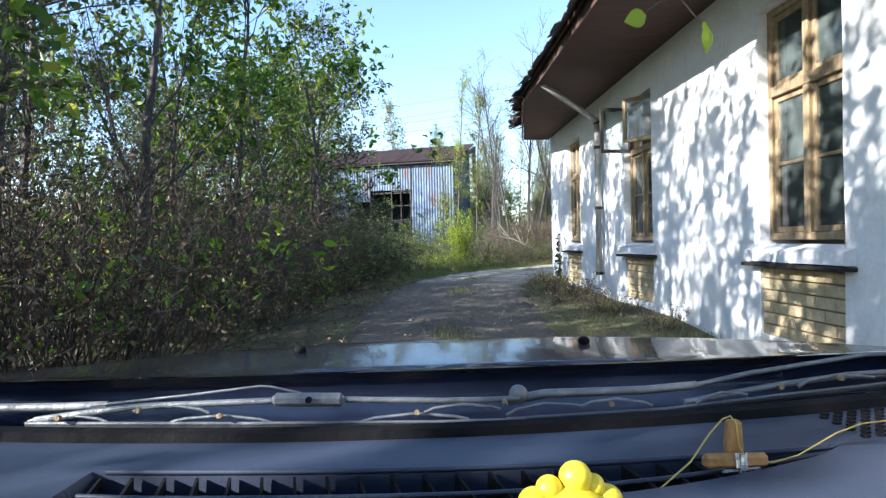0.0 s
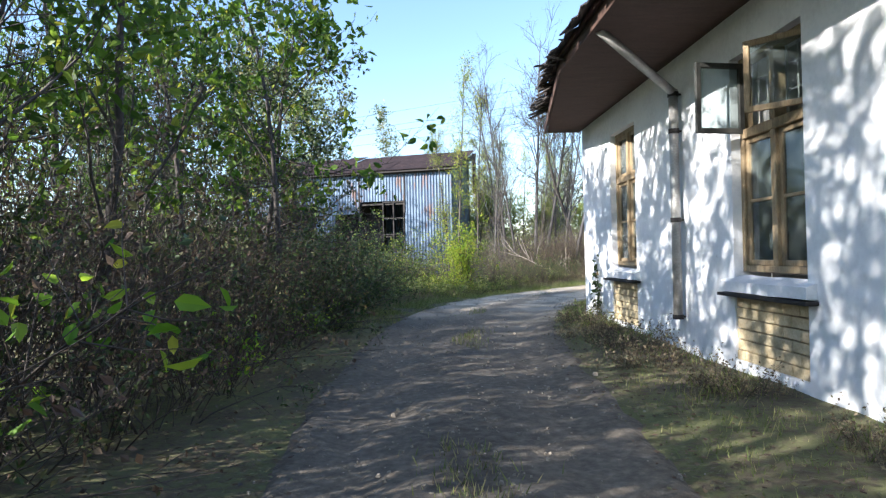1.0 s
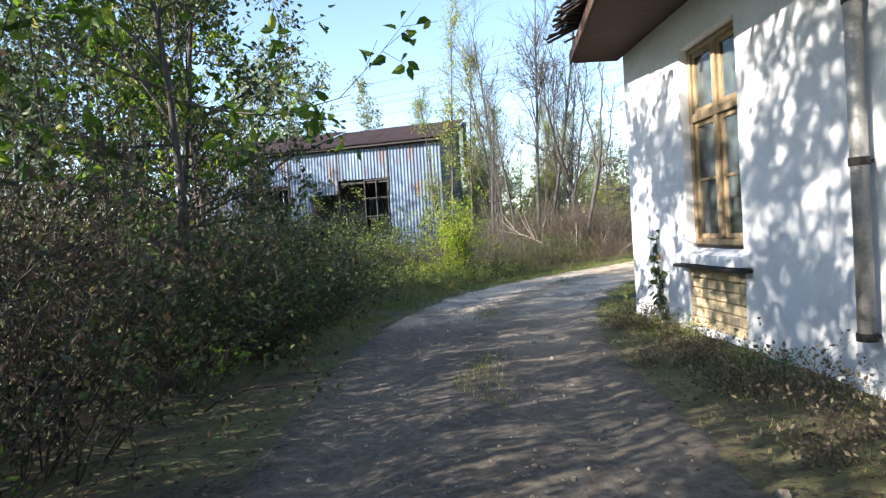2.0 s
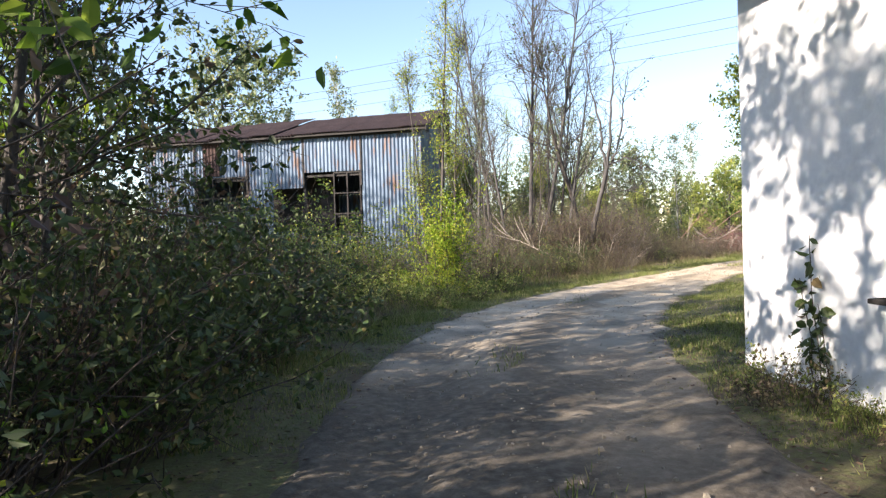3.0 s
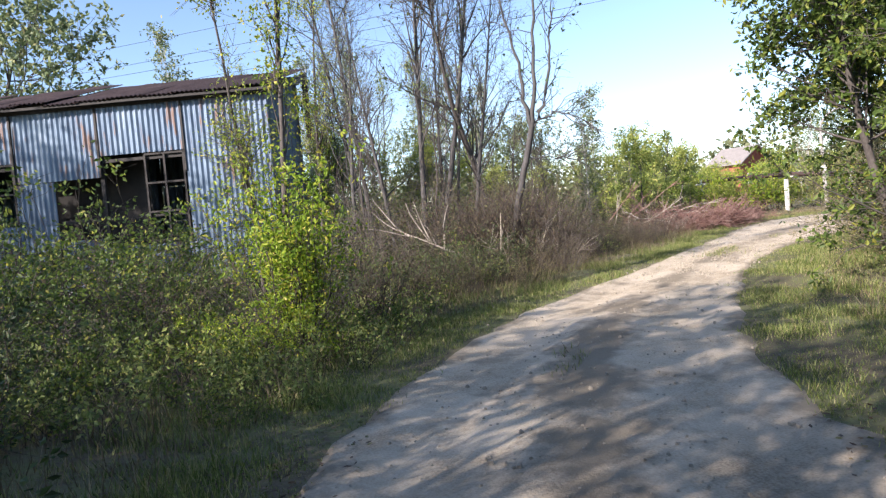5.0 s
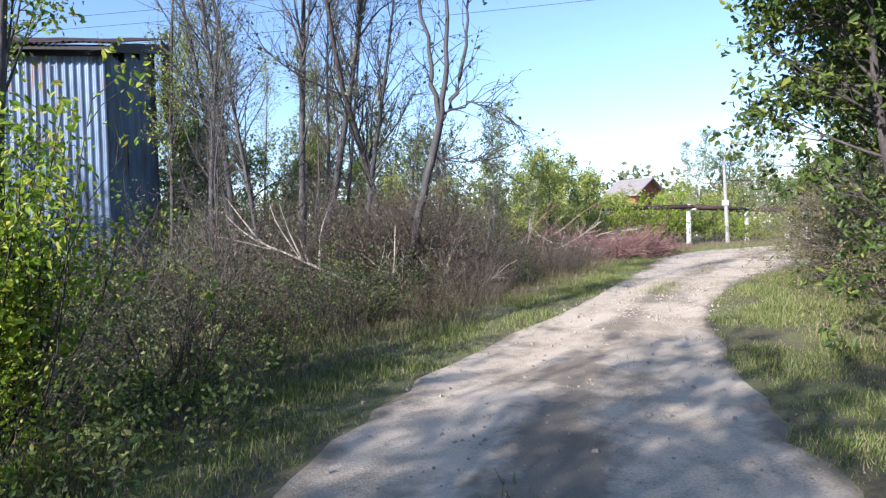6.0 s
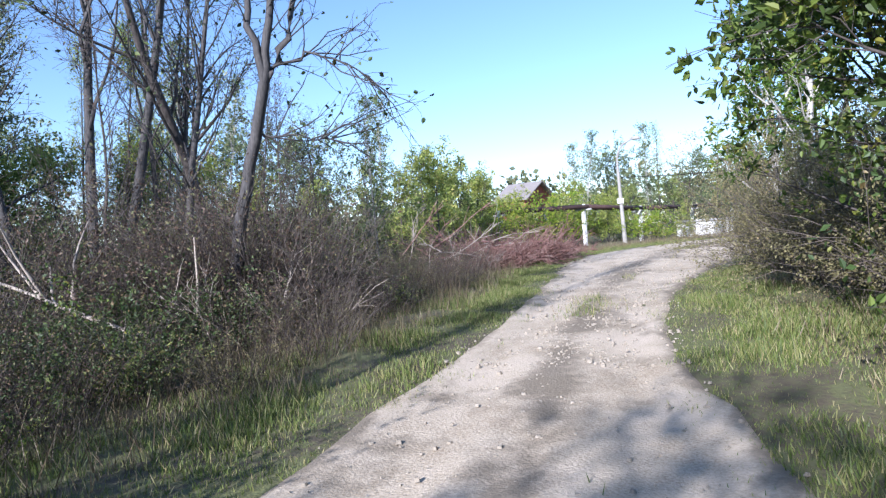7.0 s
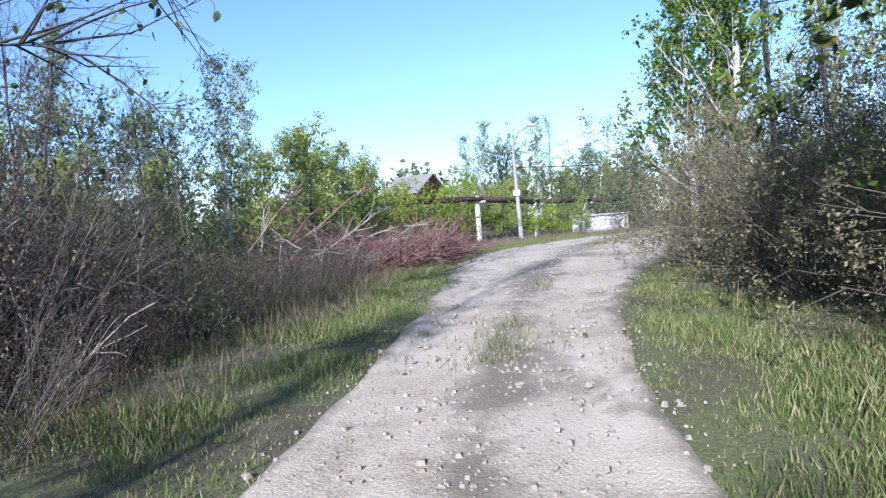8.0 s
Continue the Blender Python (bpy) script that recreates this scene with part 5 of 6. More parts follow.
# middle distance
for x, y, k, s in ((15.6, 41.4, 0, 0.72), (17.6, 42.5, 0, 0.95), (20.0, 44.2, 0, 0.85), (22.2, 46.0, 0, 0.85), (25.0, 47.6, 0, 0.5), (16.5, 45.5, 1, 0.7), (14.4, 41.6, 4, 0.6), (13.0, 43.5, 0, 0.7), (12.2, 40.6, 1, 0.42), (21.5, 49.0, 1, 0.9), (30.6, 45.0, 0, 0.6), (31.6, 48.6, 0, 0.8), (52, 62, 5, 0.6), (58, 58, 5, 0.55), (62, 54, 5, 0.55), (66, 50, 5, 0.5), (4.5, 50, 5, 0.5), (9.0, 51, 5, 0.48), (13.5, 50.5, 5, 0.46), (0.5, 49, 5, 0.55), (17.5, 53, 5, 0.5), (-4, 52, 5, 0.55), (7.0, 44.5, 1, 0.6), (10.4, 43.0, 1, 0.5), (3.0, 43.5, 1, 0.6),
                   (26.6, 47.0, 0, 0.45), (30.4, 46.4, 0, 0.5), (33.4, 42.4, 0, 0.4), (26.0, 52.0, 1, 0.9), (28.0, 53.0, 1, 0.7), (17.8, 46.8, 4, 0.75), (11, 47, 4, 0.8), (8.5, 44, 4, 0.8), (6.0, 45, 3, 0.8), (3.0, 46, 4, 0.9),
                   (46, 60, 4, 0.95), (50, 56.5, 4, 1.0), (48, 54, 3, 0.9), (53, 52, 3, 0.9), (56, 48, 4, 0.9), (54, 68, 4, 1.0), (31.6, 53.2, 0, 0.6), (29.5, 54.8, 0, 1.0), (33, 55.2, 0, 0.62), (26.6, 54, 0, 1.0), (24.0, 44.6, 0, 0.62), (35, 56, 0, 0.62), (32.2, 49.8, 0, 0.66), (29.4, 51.8, 0, 0.68), (34.4, 51.5, 0, 0.7), (32, 56, 1, 0.45), (36.5, 50, 0, 0.6), (40, 50.5, 1, 0.6), (28.6, 46.6, 0, 0.5), (41, 53, 0, 0.8), (44, 50, 1, 0.7), (60, 44, 4, 0.9), (44, 52, 2, 0.7), (40, 47.5, 2, 0.6), (43, 44, 2, 0.7),
                   (-13.6, 58, 5, 1.2), (-19, 50, 4, 1.2), (-9, 62, 4, 1.2), (-2.5, 57, 4, 1.4), (1, 58, 3, 1.2), (-18.5, 47, 1, 1.3), (-22, 44, 2, 1.3), (12, 58, 3, 1.0), (20, 62, 2, 1.2), (6, 54, 2, 1.0), (10, 52, 3, 0.9)):
    plant((T_YOUNG, T_MID, T_BROAD2, T_POPLAR, T_POPLAR2, T_ROUND)[k], x, y, R.uniform(0, 360), s)
# beyond the house
for x, y, rz, s in ((10.8, 24.6, 0, 0.9), (10.6, 22.9, 140, 1.15), (8.2, 22.5, 60, 0.9)):
    plant(T_RIGHT, x, y, rz, s)
plant(T_OVER, 9.55, 23.9, 8, 1.05)
for x, y, k, s in ((12.8, 21.6, 1, 0.9), (9.4, 16.6, 1, 0.9), (20.6, 30.8, 4, 1.0), (21.4, 31.5, 4, 0.95), (20.0, 30.1, 4, 0.85), (22.4, 29.9, 2, 1.25), (22.2, 30.6, 2, 1.2), (23.6, 29.0, 2, 1.3), (22.6, 27.0, 3, 1.2), (25, 29.4, 3, 1.2), (18.5, 26.0, 1, 0.9)):
    plant((T_RIGHT, T_MID, T_POPLAR, T_POPLAR2, T_COLUMN)[k], x, y, R.uniform(0, 360), s)
# the first two shrubs are added beside the view to shade the verge
for x, y, k, s in ((10.0, 23.5, 2, 0.9), (10.9, 24.0, 0, 0.8), (12.2, 25.0, 0, 0.7), (13.2, 26.4, 0, 0.82), (14.8, 27.5, 0, 0.8), (16.2, 28.6, 0, 0.68), (14.6, 25.4, 0, 0.85), (16.8, 26.4, 0, 0.9), (13.2, 23.4, 1, 1.0), (18.0, 29.4, 1, 0.9), (19.4, 27.6, 0, 1.2), (10.6, 23.0, 1, 0.6), (11.4, 25.6, 1, 0.36), (16.4, 29.6, 1, 0.3),
                   (24, 31.8, 1, 1.0), (27.4, 32.2, 0, 0.9), (31, 32.8, 1, 0.9), (35, 40.6, 2, 0.8), (38.5, 41, 2, 0.9), (42, 41.5, 2, 0.9), (36.0, 41.0, 2, 1.0), (36.6, 42.2, 2, 1.2)):
    plant((B_GREY, B_THICK, B_THICK2)[k], x, y, R.uniform(0, 360), s)
for x, y, s in ((29.0, 46.6, 1.15), (28.2, 47.8, 1.3), (29.7, 41.6, 0.7), (30.4, 42.2, 0.75), (24.6, 45.4, 1.1), (23.6, 44.6, 1.0)):
    plant(B_YELLOW, x, y, R.uniform(0, 360), s)
for x, y, s in ((2.4, 15.3, 0.55), (2.3, 12.2, 0.4), (2.35, 14.2, 0.4), (-1.3, 22.6, 0.8), (0.0, 23.0, 0.7), (1.2, 26.6, 0.8), (2.4, 27.6, 0.7), (8.6, 31.2, 0.7), (10.3, 24.0, 0.7), (4.6, 29.2, 0.8), (-0.6, 23.6, 0.9), (0.9, 23.6, 0.7), (-1.6, 23.8, 0.9), (1.6, 24.6, 0.8), (0.2, 22.4, 0.6), (-2.2, 24.8, 1.0), (1.9, 26.2, 0.8), (-0.9, 25.2, 1.0), (3.6, 28.4, 0.6)):
    plant(B_LOW, x, y, R.uniform(0, 360), s)


for x, y, s in ((1.75, 10.2, 0.8), (2.0, 11.5, 0.9), (2.1, 8.9, 0.7), (1.7, 12.7, 0.7), (2.2, 14.9, 0.8), (2.15, 13.3, 0.7), (2.2, 7.2, 0.6)):
    plant(B_STRAW, x, y, R.uniform(0, 360), s)
for x, y, s in ((9.6, 33.8, 0.55), (10.6, 34.6, 0.6), (11.6, 35.6, 0.6), (12.6, 36.4, 0.65), (8.4, 33.2, 0.6), (7.4, 32.2, 0.6), (13.4, 36.8, 0.6), (5.6, 31.9, 0.7), (4.4, 31.2, 0.6), (3.2, 30.6, 0.6), (6.4, 32.6, 0.8), (9.4, 35.4, 0.8), (11.0, 37.2, 0.8), (1.8, 29.8, 0.6), (2.6, 31.8, 0.8), (8.0, 34.8, 0.9)):
    plant(B_DARK, x, y, R.uniform(0, 360), s)


for x, y, s in ((-2.4, 23.4, 0.8), (-1.8, 22.6, 0.7), (-1.2, 23.4, 0.9), (-0.5, 22.9, 0.7), (0.1, 23.7, 0.9), (0.9, 24.2, 0.9), (1.5, 25.2, 0.8), (-0.8, 24.6, 1.0), (-1.9, 24.6, 1.0), (-3.2, 24.0, 1.0), (1.0, 25.4, 0.9), (2.4, 26.6, 0.8), (3.2, 27.8, 0.7), (4.4, 29.0, 0.6), (-0.2, 22.2, 0.5)):
    plant(B_LIME, x, y, R.uniform(0, 360), s)
for x, y, s in ((6.0, 30.7, 0.62), (5.5, 31.1, 0.66), (6.6, 31.0, 0.6), (5.0, 30.9, 0.5), (6.2, 31.6, 0.75), (4.4, 31.8, 0.6)):
    plant(B_TANGLE, x, y, R.uniform(0, 360), s)
for x, y, s in ((1.5, 26.3, 0.3), (2.1, 26.7, 0.34), (2.7, 27.2, 0.34), (3.3, 27.6, 0.36), (3.9, 28.2, 0.36), (2.4, 27.8, 0.4), (3.2, 28.6, 0.42), (4.4, 28.8, 0.36)):
    plant(B_THICK, x, y, R.uniform(0, 360), s)
# leafy mounds in the shade before the shed, and lower ones among the dead brush
for x, y, s in ((-2.9, 14.6, 0.8), (-3.3, 16.0, 0.9), (-2.9, 17.2, 0.85), (-3.2, 18.4, 0.9), (-2.8, 19.4, 0.75), (-3.8, 19.8, 0.95), (-4.2, 17.6, 1.05), (-4.6, 21.2, 0.95), (-3.0, 20.8, 0.7), (-6.0, 23.6, 1.0), (-4.2, 23.6, 0.8),
                (1.6, 28.0, 0.42), (2.7, 28.5, 0.42), (3.7, 29.2, 0.45), (4.7, 30.0, 0.45), (5.5, 30.3, 0.5), (2.0, 29.6, 0.5), (7.7, 32.2, 0.5), (3.0, 30.2, 0.5), (9.2, 33.6, 0.45)):
    plant(B_MOUND, x, y, R.uniform(0, 360), s)
# two trees added behind the thicket to shade it
for x, y, s in ((-6.0, 18.6, 0.95), (-6.7, 20.7, 0.9)):
    plant(T_BROAD2, x, y, R.uniform(0, 360), s)
# low dead brush close to the edge of the track
for i, (x, y) in enumerate(((5.2, 28.3), (5.8, 28.7), (6.4, 29.1), (7.0, 29.7), (7.7, 30.2), (8.4, 30.8), (9.1, 31.3), (9.8, 31.8), (10.5, 32.3), (11.2, 32.9), (12.0, 33.6), (12.8, 34.2), (6.2, 29.9), (7.6, 31.0), (8.9, 32.0), (10.2, 33.0), (11.6, 34.0))):
    plant((B_DARK, B_THICK, B_TWIGGY)[i % 3], x + R.uniform(-0.2, 0.2), y + R.uniform(-0.2, 0.2), R.uniform(0, 360), R.uniform(0.28, 0.4))

# undergrowth that closes the view under the trees of the middle distance
R2 = random.Random(78)
for x, y, s in ((8.2, 45.6, 1.3), (10.2, 43.4, 1.0), (11.6, 45.0, 1.3), (13.2, 46.4, 1.3), (14.6, 44.2, 1.0), (15.4, 47.8, 1.4), (17.4, 49.4, 1.4), (19.4, 47.4, 1.2), (21.0, 50.6, 1.4), (23.4, 49.6, 1.3), (25.6, 50.2, 1.2), (33.2, 47.0, 1.0), (36.0, 46.0, 1.0)):
    plant(B_BRAMBLE, x, y, R2.uniform(0, 360), s)


def wall_ivy():
    """A young creeper that climbs the foot of the white wall."""
    rng = np.random.default_rng(86)
    root = thing("ivy", "young dark green creeper climbing the white wall", "creeper")
    st = lines(rng, [(WX - 0.05, 15.05, -0.05), (WX - 0.05, 15.15, -0.05), (WX - 0.05, 14.95, -0.05)], [(0, 0.12, 1.0), (0, 0.2, 1.0), (0, 0.05, 1)], [1.45, 1.0, 0.8], 8, 0.10, 0.05)
    st[:, :, 0] = WX - 0.025 - 0.02 * rng.random(st.shape[:2])
    part("stem", mesh_np("stem", *tubes(st, 0.006, 0.003, 5), M["twig"], True), None, root)
    P = on_lines(rng, st, 26, 0.2, 1.0) + np.array([-0.02, 0, 0])
    part("foliage", mesh_np("foliage", *leaf_set(rng, P, 0.11, 0.9, 0.7, 0.03, True), M["leaf_dark"]), None, root)


wall_ivy()


def far_woods():
    """A belt of distant trees all round, in one mesh."""
    rng = np.random.default_rng(90)
    n = 440
    a = np.concatenate([rng.uniform(-50, 110, 340), rng.uniform(110, 310, 100)])
    d = rng.uniform(75, 140, n)
    x, y = 8 + np.sin(np.radians(a)) * d, 25 + np.cos(np.radians(a)) * d
    h = rng.uniform(5, 10, n) * (0.7 + d / 300)
    k = 230
    u = unit(rng.normal(0, 1, (n, k, 3))) * (rng.random((n, k, 1)) ** 0.4)
    P = np.stack([x, y, h * 0.52 + 0.3], 1)[:, None, :] + u * np.stack([h * 0.34, h * 0.34, h * 0.5], 1)[:, None, :]
    v, q = leaf_set(rng, P.reshape(-1, 3), 0.80, 0.2, 0.75, 0.2)
    st = lines(rng, np.stack([x, y, np.full(n, -0.2)], 1), np.tile([0, 0, 1.0], (n, 1)), h * 0.8, 3, 0.05)
    tagged(new("far_woods", mesh_np("far_woods", v, q, M["leaf_far"])), "distant belt of autumn trees", "woods", kind="stuff")
    tagged(new("far_trunks", mesh_np("far_trunks", *tubes(st, 0.14, 0.05, 4), M["bark"])), "trunks of the distant trees", "woods", kind="stuff")


far_woods()


# ---- grass, stones ----
def blades(name, label, n, region, material, h, seed, w=0.007):
    """Grass blades over a stretch: region gives points and a height factor."""
    rng = np.random.default_rng(seed)
    x, y, f = region(rng, n)
    z = land(x, y) - 0.02
    N = len(x)
    a = rng.uniform(0, 2 * np.pi, N)
    hh = h * f * rng.uniform(0.4, 1.3, N)
    lean = hh * rng.uniform(0.1, 0.7, N)
    b = rng.uniform(0, 2 * np.pi, N)
    side = np.stack([np.cos(a), np.sin(a), np.zeros(N)], 1) * w
    p = np.stack([x, y, z], 1)
    out = np.stack([np.cos(b), np.sin(b), np.zeros(N)], 1)
    tip = p + out * lean[:, None] + np.array([0, 0, 1]) * hh[:, None]
    v = np.stack([p - side, p + side, tip + side * 0.15, tip - side * 0.15], 1).reshape(-1, 3)
    q = np.arange(4 * N).reshape(N, 4)
    tagged(new(name, mesh_np(name, v, q, M[material])), label, "grass", kind="stuff")


def verge(lo, hi, s0, s1, side):
    def region(rng, n):
        k = rng.integers(0, len(RL), n)
        k = k[(RL[k, 1] > s0) & (RL[k, 1] < s1)]
        t = np.gradient(RL[:, :2], axis=0)
        t /= np.linalg.norm(t, axis=1)[:, None]
        nr = np.stack([-t[:, 1], t[:, 0]], 1)[k] * side
        o = RL[k, 2] + rng.uniform(lo, hi, len(k))
        x, y = RL[k, 0] + nr[:, 0] * o + rng.uniform(-0.2, 0.2, len(k)), RL[k, 1] + nr[:, 1] * o + rng.uniform(-0.2, 0.2, len(k))
        d = off_road(x, y)
        ok = (d > -0.22 - 0.16 * np.sin(x * 1.9 + 2 * np.sin(y * 0.8)) - 0.10 * np.sin(y * 4.3 + x * 2.7)) & ~((x > WX - 0.02) & (y < HOUSE_Y1 + 0.02))
        clump = 0.5 + 0.9 * np.abs(np.sin(x * 2.1 + np.sin(y * 1.7)) * np.sin(y * 1.9))
        return x[ok], y[ok], (clump * np.clip(0.6 + (d + 0.1) * 0.8, 0.6, 1.2))[ok]
    return region


def middle_strip(rng, n):
    k = rng.integers(0, len(RL), n)
    o = rng.normal(0, 0.16, n)
    t = np.gradient(RL[:, :2], axis=0)
    t /= np.linalg.norm(t, axis=1)[:, None]
    nr = np.stack([-t[:, 1], t[:, 0]], 1)[k]
    j = rng.uniform(-0.25, 0.25, n)
    x, y = RL[k, 0] + nr[:, 0] * o + t[k, 0] * j, RL[k, 1] + nr[:, 1] * o + t[k, 1] * j
    patch = np.sin(y * 1.1 + 1.0) + np.sin(x * 1.3 + y * 0.5)
    ok = (patch > 0.3 + 0.6 * (y > 14)) & (y > -6) & (y < 36)
    return x[ok], y[ok], 0.6 + 0.3 * rng.random(ok.sum())


blades("verge_grass", "short green grass on the verge", 380000, verge(-0.15, 2.0, 14, 36, 1), "grass", 0.08, 51, 0.0055)
blades("verge_grass", "short green grass on the verge", 800000, verge(-0.15, 3.8, 14, 34, -1), "grass", 0.06, 52, 0.0055)
blades("verge_grass", "thin grass by the white wall", 60000, verge(0.1, 1.7, -3, 16, -1), "grass", 0.085, 56, 0.005)
blades("dry_grass", "tufts of dry straw-coloured grass", 60000, verge(0.8, 2.8, 16, 38, 1), "straw", 0.22, 53, 0.005)
blades("dry_grass", "tufts of dry straw-coloured grass", 30000, verge(0.9, 3.6, 14, 36, -1), "straw", 0.13, 54)
blades("edge_grass", "short green grass along the edge of the track", 110000, verge(-0.3, 0.9, 16, 34, 1), "grass", 0.085, 58, 0.006)
blades("edge_grass", "short green grass along the edge of the track", 110000, verge(-0.3, 1.1, 16, 34, -1), "grass", 0.085, 59, 0.006)
blades("track_grass", "grass growing between the wheel lines", 50000, middle_strip, "grass", 0.13, 55)
blades("track_grass", "dry grass between the wheel lines", 16000, middle_strip, "straw", 0.12, 57)


def leaf_litter():
    """Fallen leaves on the ground beside the track."""
    rng = np.random.default_rng(63)
    k = rng.integers(0, len(RL), 60000)
    k = k[(RL[k, 1] > -2) & (RL[k, 1] < 21)]
    t = np.gradient(RL[:, :2], axis=0)
    t /= np.linalg.norm(t, axis=1)[:, None]
    nr = np.stack([-t[:, 1], t[:, 0]], 1)[k]
    side = np.where(rng.random(len(k)) < 0.5, 1.0, -1.0)
    o = (RL[k, 2] + np.abs(rng.normal(0, 1.1, len(k))) - 0.25) * side
    p = RL[k, :2] + nr * o[:, None] + rng.uniform(-0.2, 0.2, (len(k), 2))
    p = p[~((p[:, 0] > WX - 0.05) & (p[:, 1] < HOUSE_Y1))]
    P = np.concatenate([p, (land(p[:, 0], p[:, 1]) + 0.02)[:, None]], 1)
    v, q = leaf_set(rng, P, 0.06, 0.0, 0.6, 0.004)
    v = v.reshape(-1, 4, 3)
    v[:, :, 2] = P[:, None, 2] + (v[:, :, 2] - P[:, None, 2]) * 0.25
    tagged(new("leaf_litter", mesh_np("leaf_litter", v, q, M["leaf_dry"])), "brown fallen leaves scattered beside the track", "leaf litter", kind="stuff")


leaf_litter()


def loose_stones(seed, n, y0, y1, big):
    """Pebbles strewn over the track."""
    rng = np.random.default_rng(seed)
    k = rng.integers(0, len(RL), n)
    k = k[(RL[k, 1] > y0) & (RL[k, 1] < y1)]
    f = np.clip(rng.normal(0, 0.75, len(k)), -1.15, 1.15)
    t = np.gradient(RL[:, :2], axis=0)
    t /= np.linalg.norm(t, axis=1)[:, None]
    nr = np.stack([-t[:, 1], t[:, 0]], 1)[k]
    p = RL[k, :2] + nr * (f * RL[k, 2])[:, None] + rng.uniform(-0.2, 0.2, (len(k), 2))
    s = 0.005 + big * rng.random(len(k)) ** 3 + 0.008 * (rng.random(len(k)) < 0.03)
    cube = np.array([[-1, -1, -1], [1, -1, -1], [1, 1, -1], [-1, 1, -1], [-0.6, -0.6, 0.6], [0.6, -0.6, 0.7], [0.7, 0.6, 0.6], [-0.6, 0.7, 0.6]])
    fc = np.array([[0, 1, 5, 4], [1, 2, 6, 5], [2, 3, 7, 6], [3, 0, 4, 7], [4, 5, 6, 7]])
    v = cube[None] * (1 + rng.normal(0, 0.2, (len(k), 8, 3))) * s[:, None, None]
    a = rng.uniform(0, 6.28, len(k))[:, None]
    v = np.stack([v[..., 0] * np.cos(a) - v[..., 1] * np.sin(a), v[..., 0] * np.sin(a) + v[..., 1] * np.cos(a), v[..., 2]], -1)
    prof = 0.03 - 0.045 * np.exp(-((np.abs(f) - 0.55) / 0.22) ** 2) - 0.13 * smooth01(0.84, 1.12, np.abs(f))
    v += np.concatenate([p, (land(p[:, 0], p[:, 1]) + prof)[:, None]], 1)[:, None, :]
    q = np.arange(len(k))[:, None, None] * 8 + fc[None]
    tagged(new("loose_stones", mesh_np("loose_stones", v, q, M["stone"])), "pale loose stones on the track", "stones", kind="stuff")


loose_stones(61, 20000, 6, 27, 0.012)
loose_stones(62, 70000, 26.5, 35, 0.014)

# ---- the car that the track is seen from, as it stands at the start ----
M["car_paint"] = noisy("dark_blue_paint", [(0.3, (0.016, 0.024, 0.055)), (0.7, (0.028, 0.038, 0.075))], 2, rough=0.2, bump=0.01)
for _p in M["car_paint"].node_tree.nodes:
    if _p.type == "BSDF_PRINCIPLED":
        _p.inputs["Coat Weight"].default_value, _p.inputs["Coat Roughness"].default_value = 1.0, 0.05
M["dash"] = noisy("grey_dash_plastic", [(0.3, (0.026, 0.036, 0.064)), (0.7, (0.038, 0.05, 0.082))], 6, rough=0.5, bump=0.25, bump_scale=400, dist=0.001)
M["black_plastic"] = noisy("black_plastic", [(0.3, (0.005, 0.005, 0.006)), (0.7, (0.012, 0.012, 0.014))], 8, rough=0.85)
M["black_plastic"].node_tree.nodes["Principled BSDF"].inputs["Specular IOR Level"].default_value = 0.12
M["wiper"] = noisy("worn_wiper_paint", [(0.3, (0.12, 0.125, 0.13)), (0.6, (0.22, 0.235, 0.25)), (0.85, (0.34, 0.355, 0.37))], 12, rough=0.45, metal=0.3)
M["peg_wood"] = noisy("peg_wood", [(0.3, (0.26, 0.135, 0.045)), (0.7, (0.45, 0.265, 0.10))], 20, rough=0.6)
M["steel"] = noisy("bright_steel", [(0.3, (0.5, 0.5, 0.5)), (0.7, (0.7, 0.7, 0.7))], 10, rough=0.25, metal=0.9)
M["thread"] = noisy("yellow_thread", [(0.3, (0.45, 0.34, 0.08)), (0.7, (0.6, 0.48, 0.14))], 60)
M["toy_yellow"] = noisy("yellow_plastic", [(0.3, (0.75, 0.6, 0.02)), (0.7, (0.85, 0.7, 0.04))], 6, rough=0.35, bump=0.02)
M["rubber"] = noisy("tyre_rubber", [(0.3, (0.012, 0.012, 0.012)), (0.7, (0.03, 0.03, 0.03))], 9, rough=0.8)

# the car takes the camera's first yaw, pitch and roll, below its first eye
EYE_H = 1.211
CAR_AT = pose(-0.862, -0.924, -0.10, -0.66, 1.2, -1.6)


def sight(u, s, d):
    """A point at the distance d ahead of the eye, u to the right and s down for each metre ahead."""
    return (u * d, d, EYE_H - s * d)


def lofted(xs, rows, thick=0.0):
    """A sheet through rows of points, each row a function of x; with an under side if thick."""
    bm = bmesh.new()
    g = [[bm.verts.new(r(x)) for x in xs] for r in rows]
    for a, b in zip(g[:-1], g[1:]):
        for i in range(len(xs) - 1):
            bm.faces.new((a[i], a[i + 1], b[i + 1], b[i]))
    if thick:
        bmesh.ops.solidify(bm, geom=bm.faces[:], thickness=thick)
    return bm


def steps(a, b, n):
    return [a + (b - a) * i / n for i in range(n + 1)]


def dash_z(x):
    return EYE_H - 0.194 + 0.030 * x + 0.075 * x * x


def seal_y(x):
    return 0.66 + 0.03 * x - 0.03 * x * x


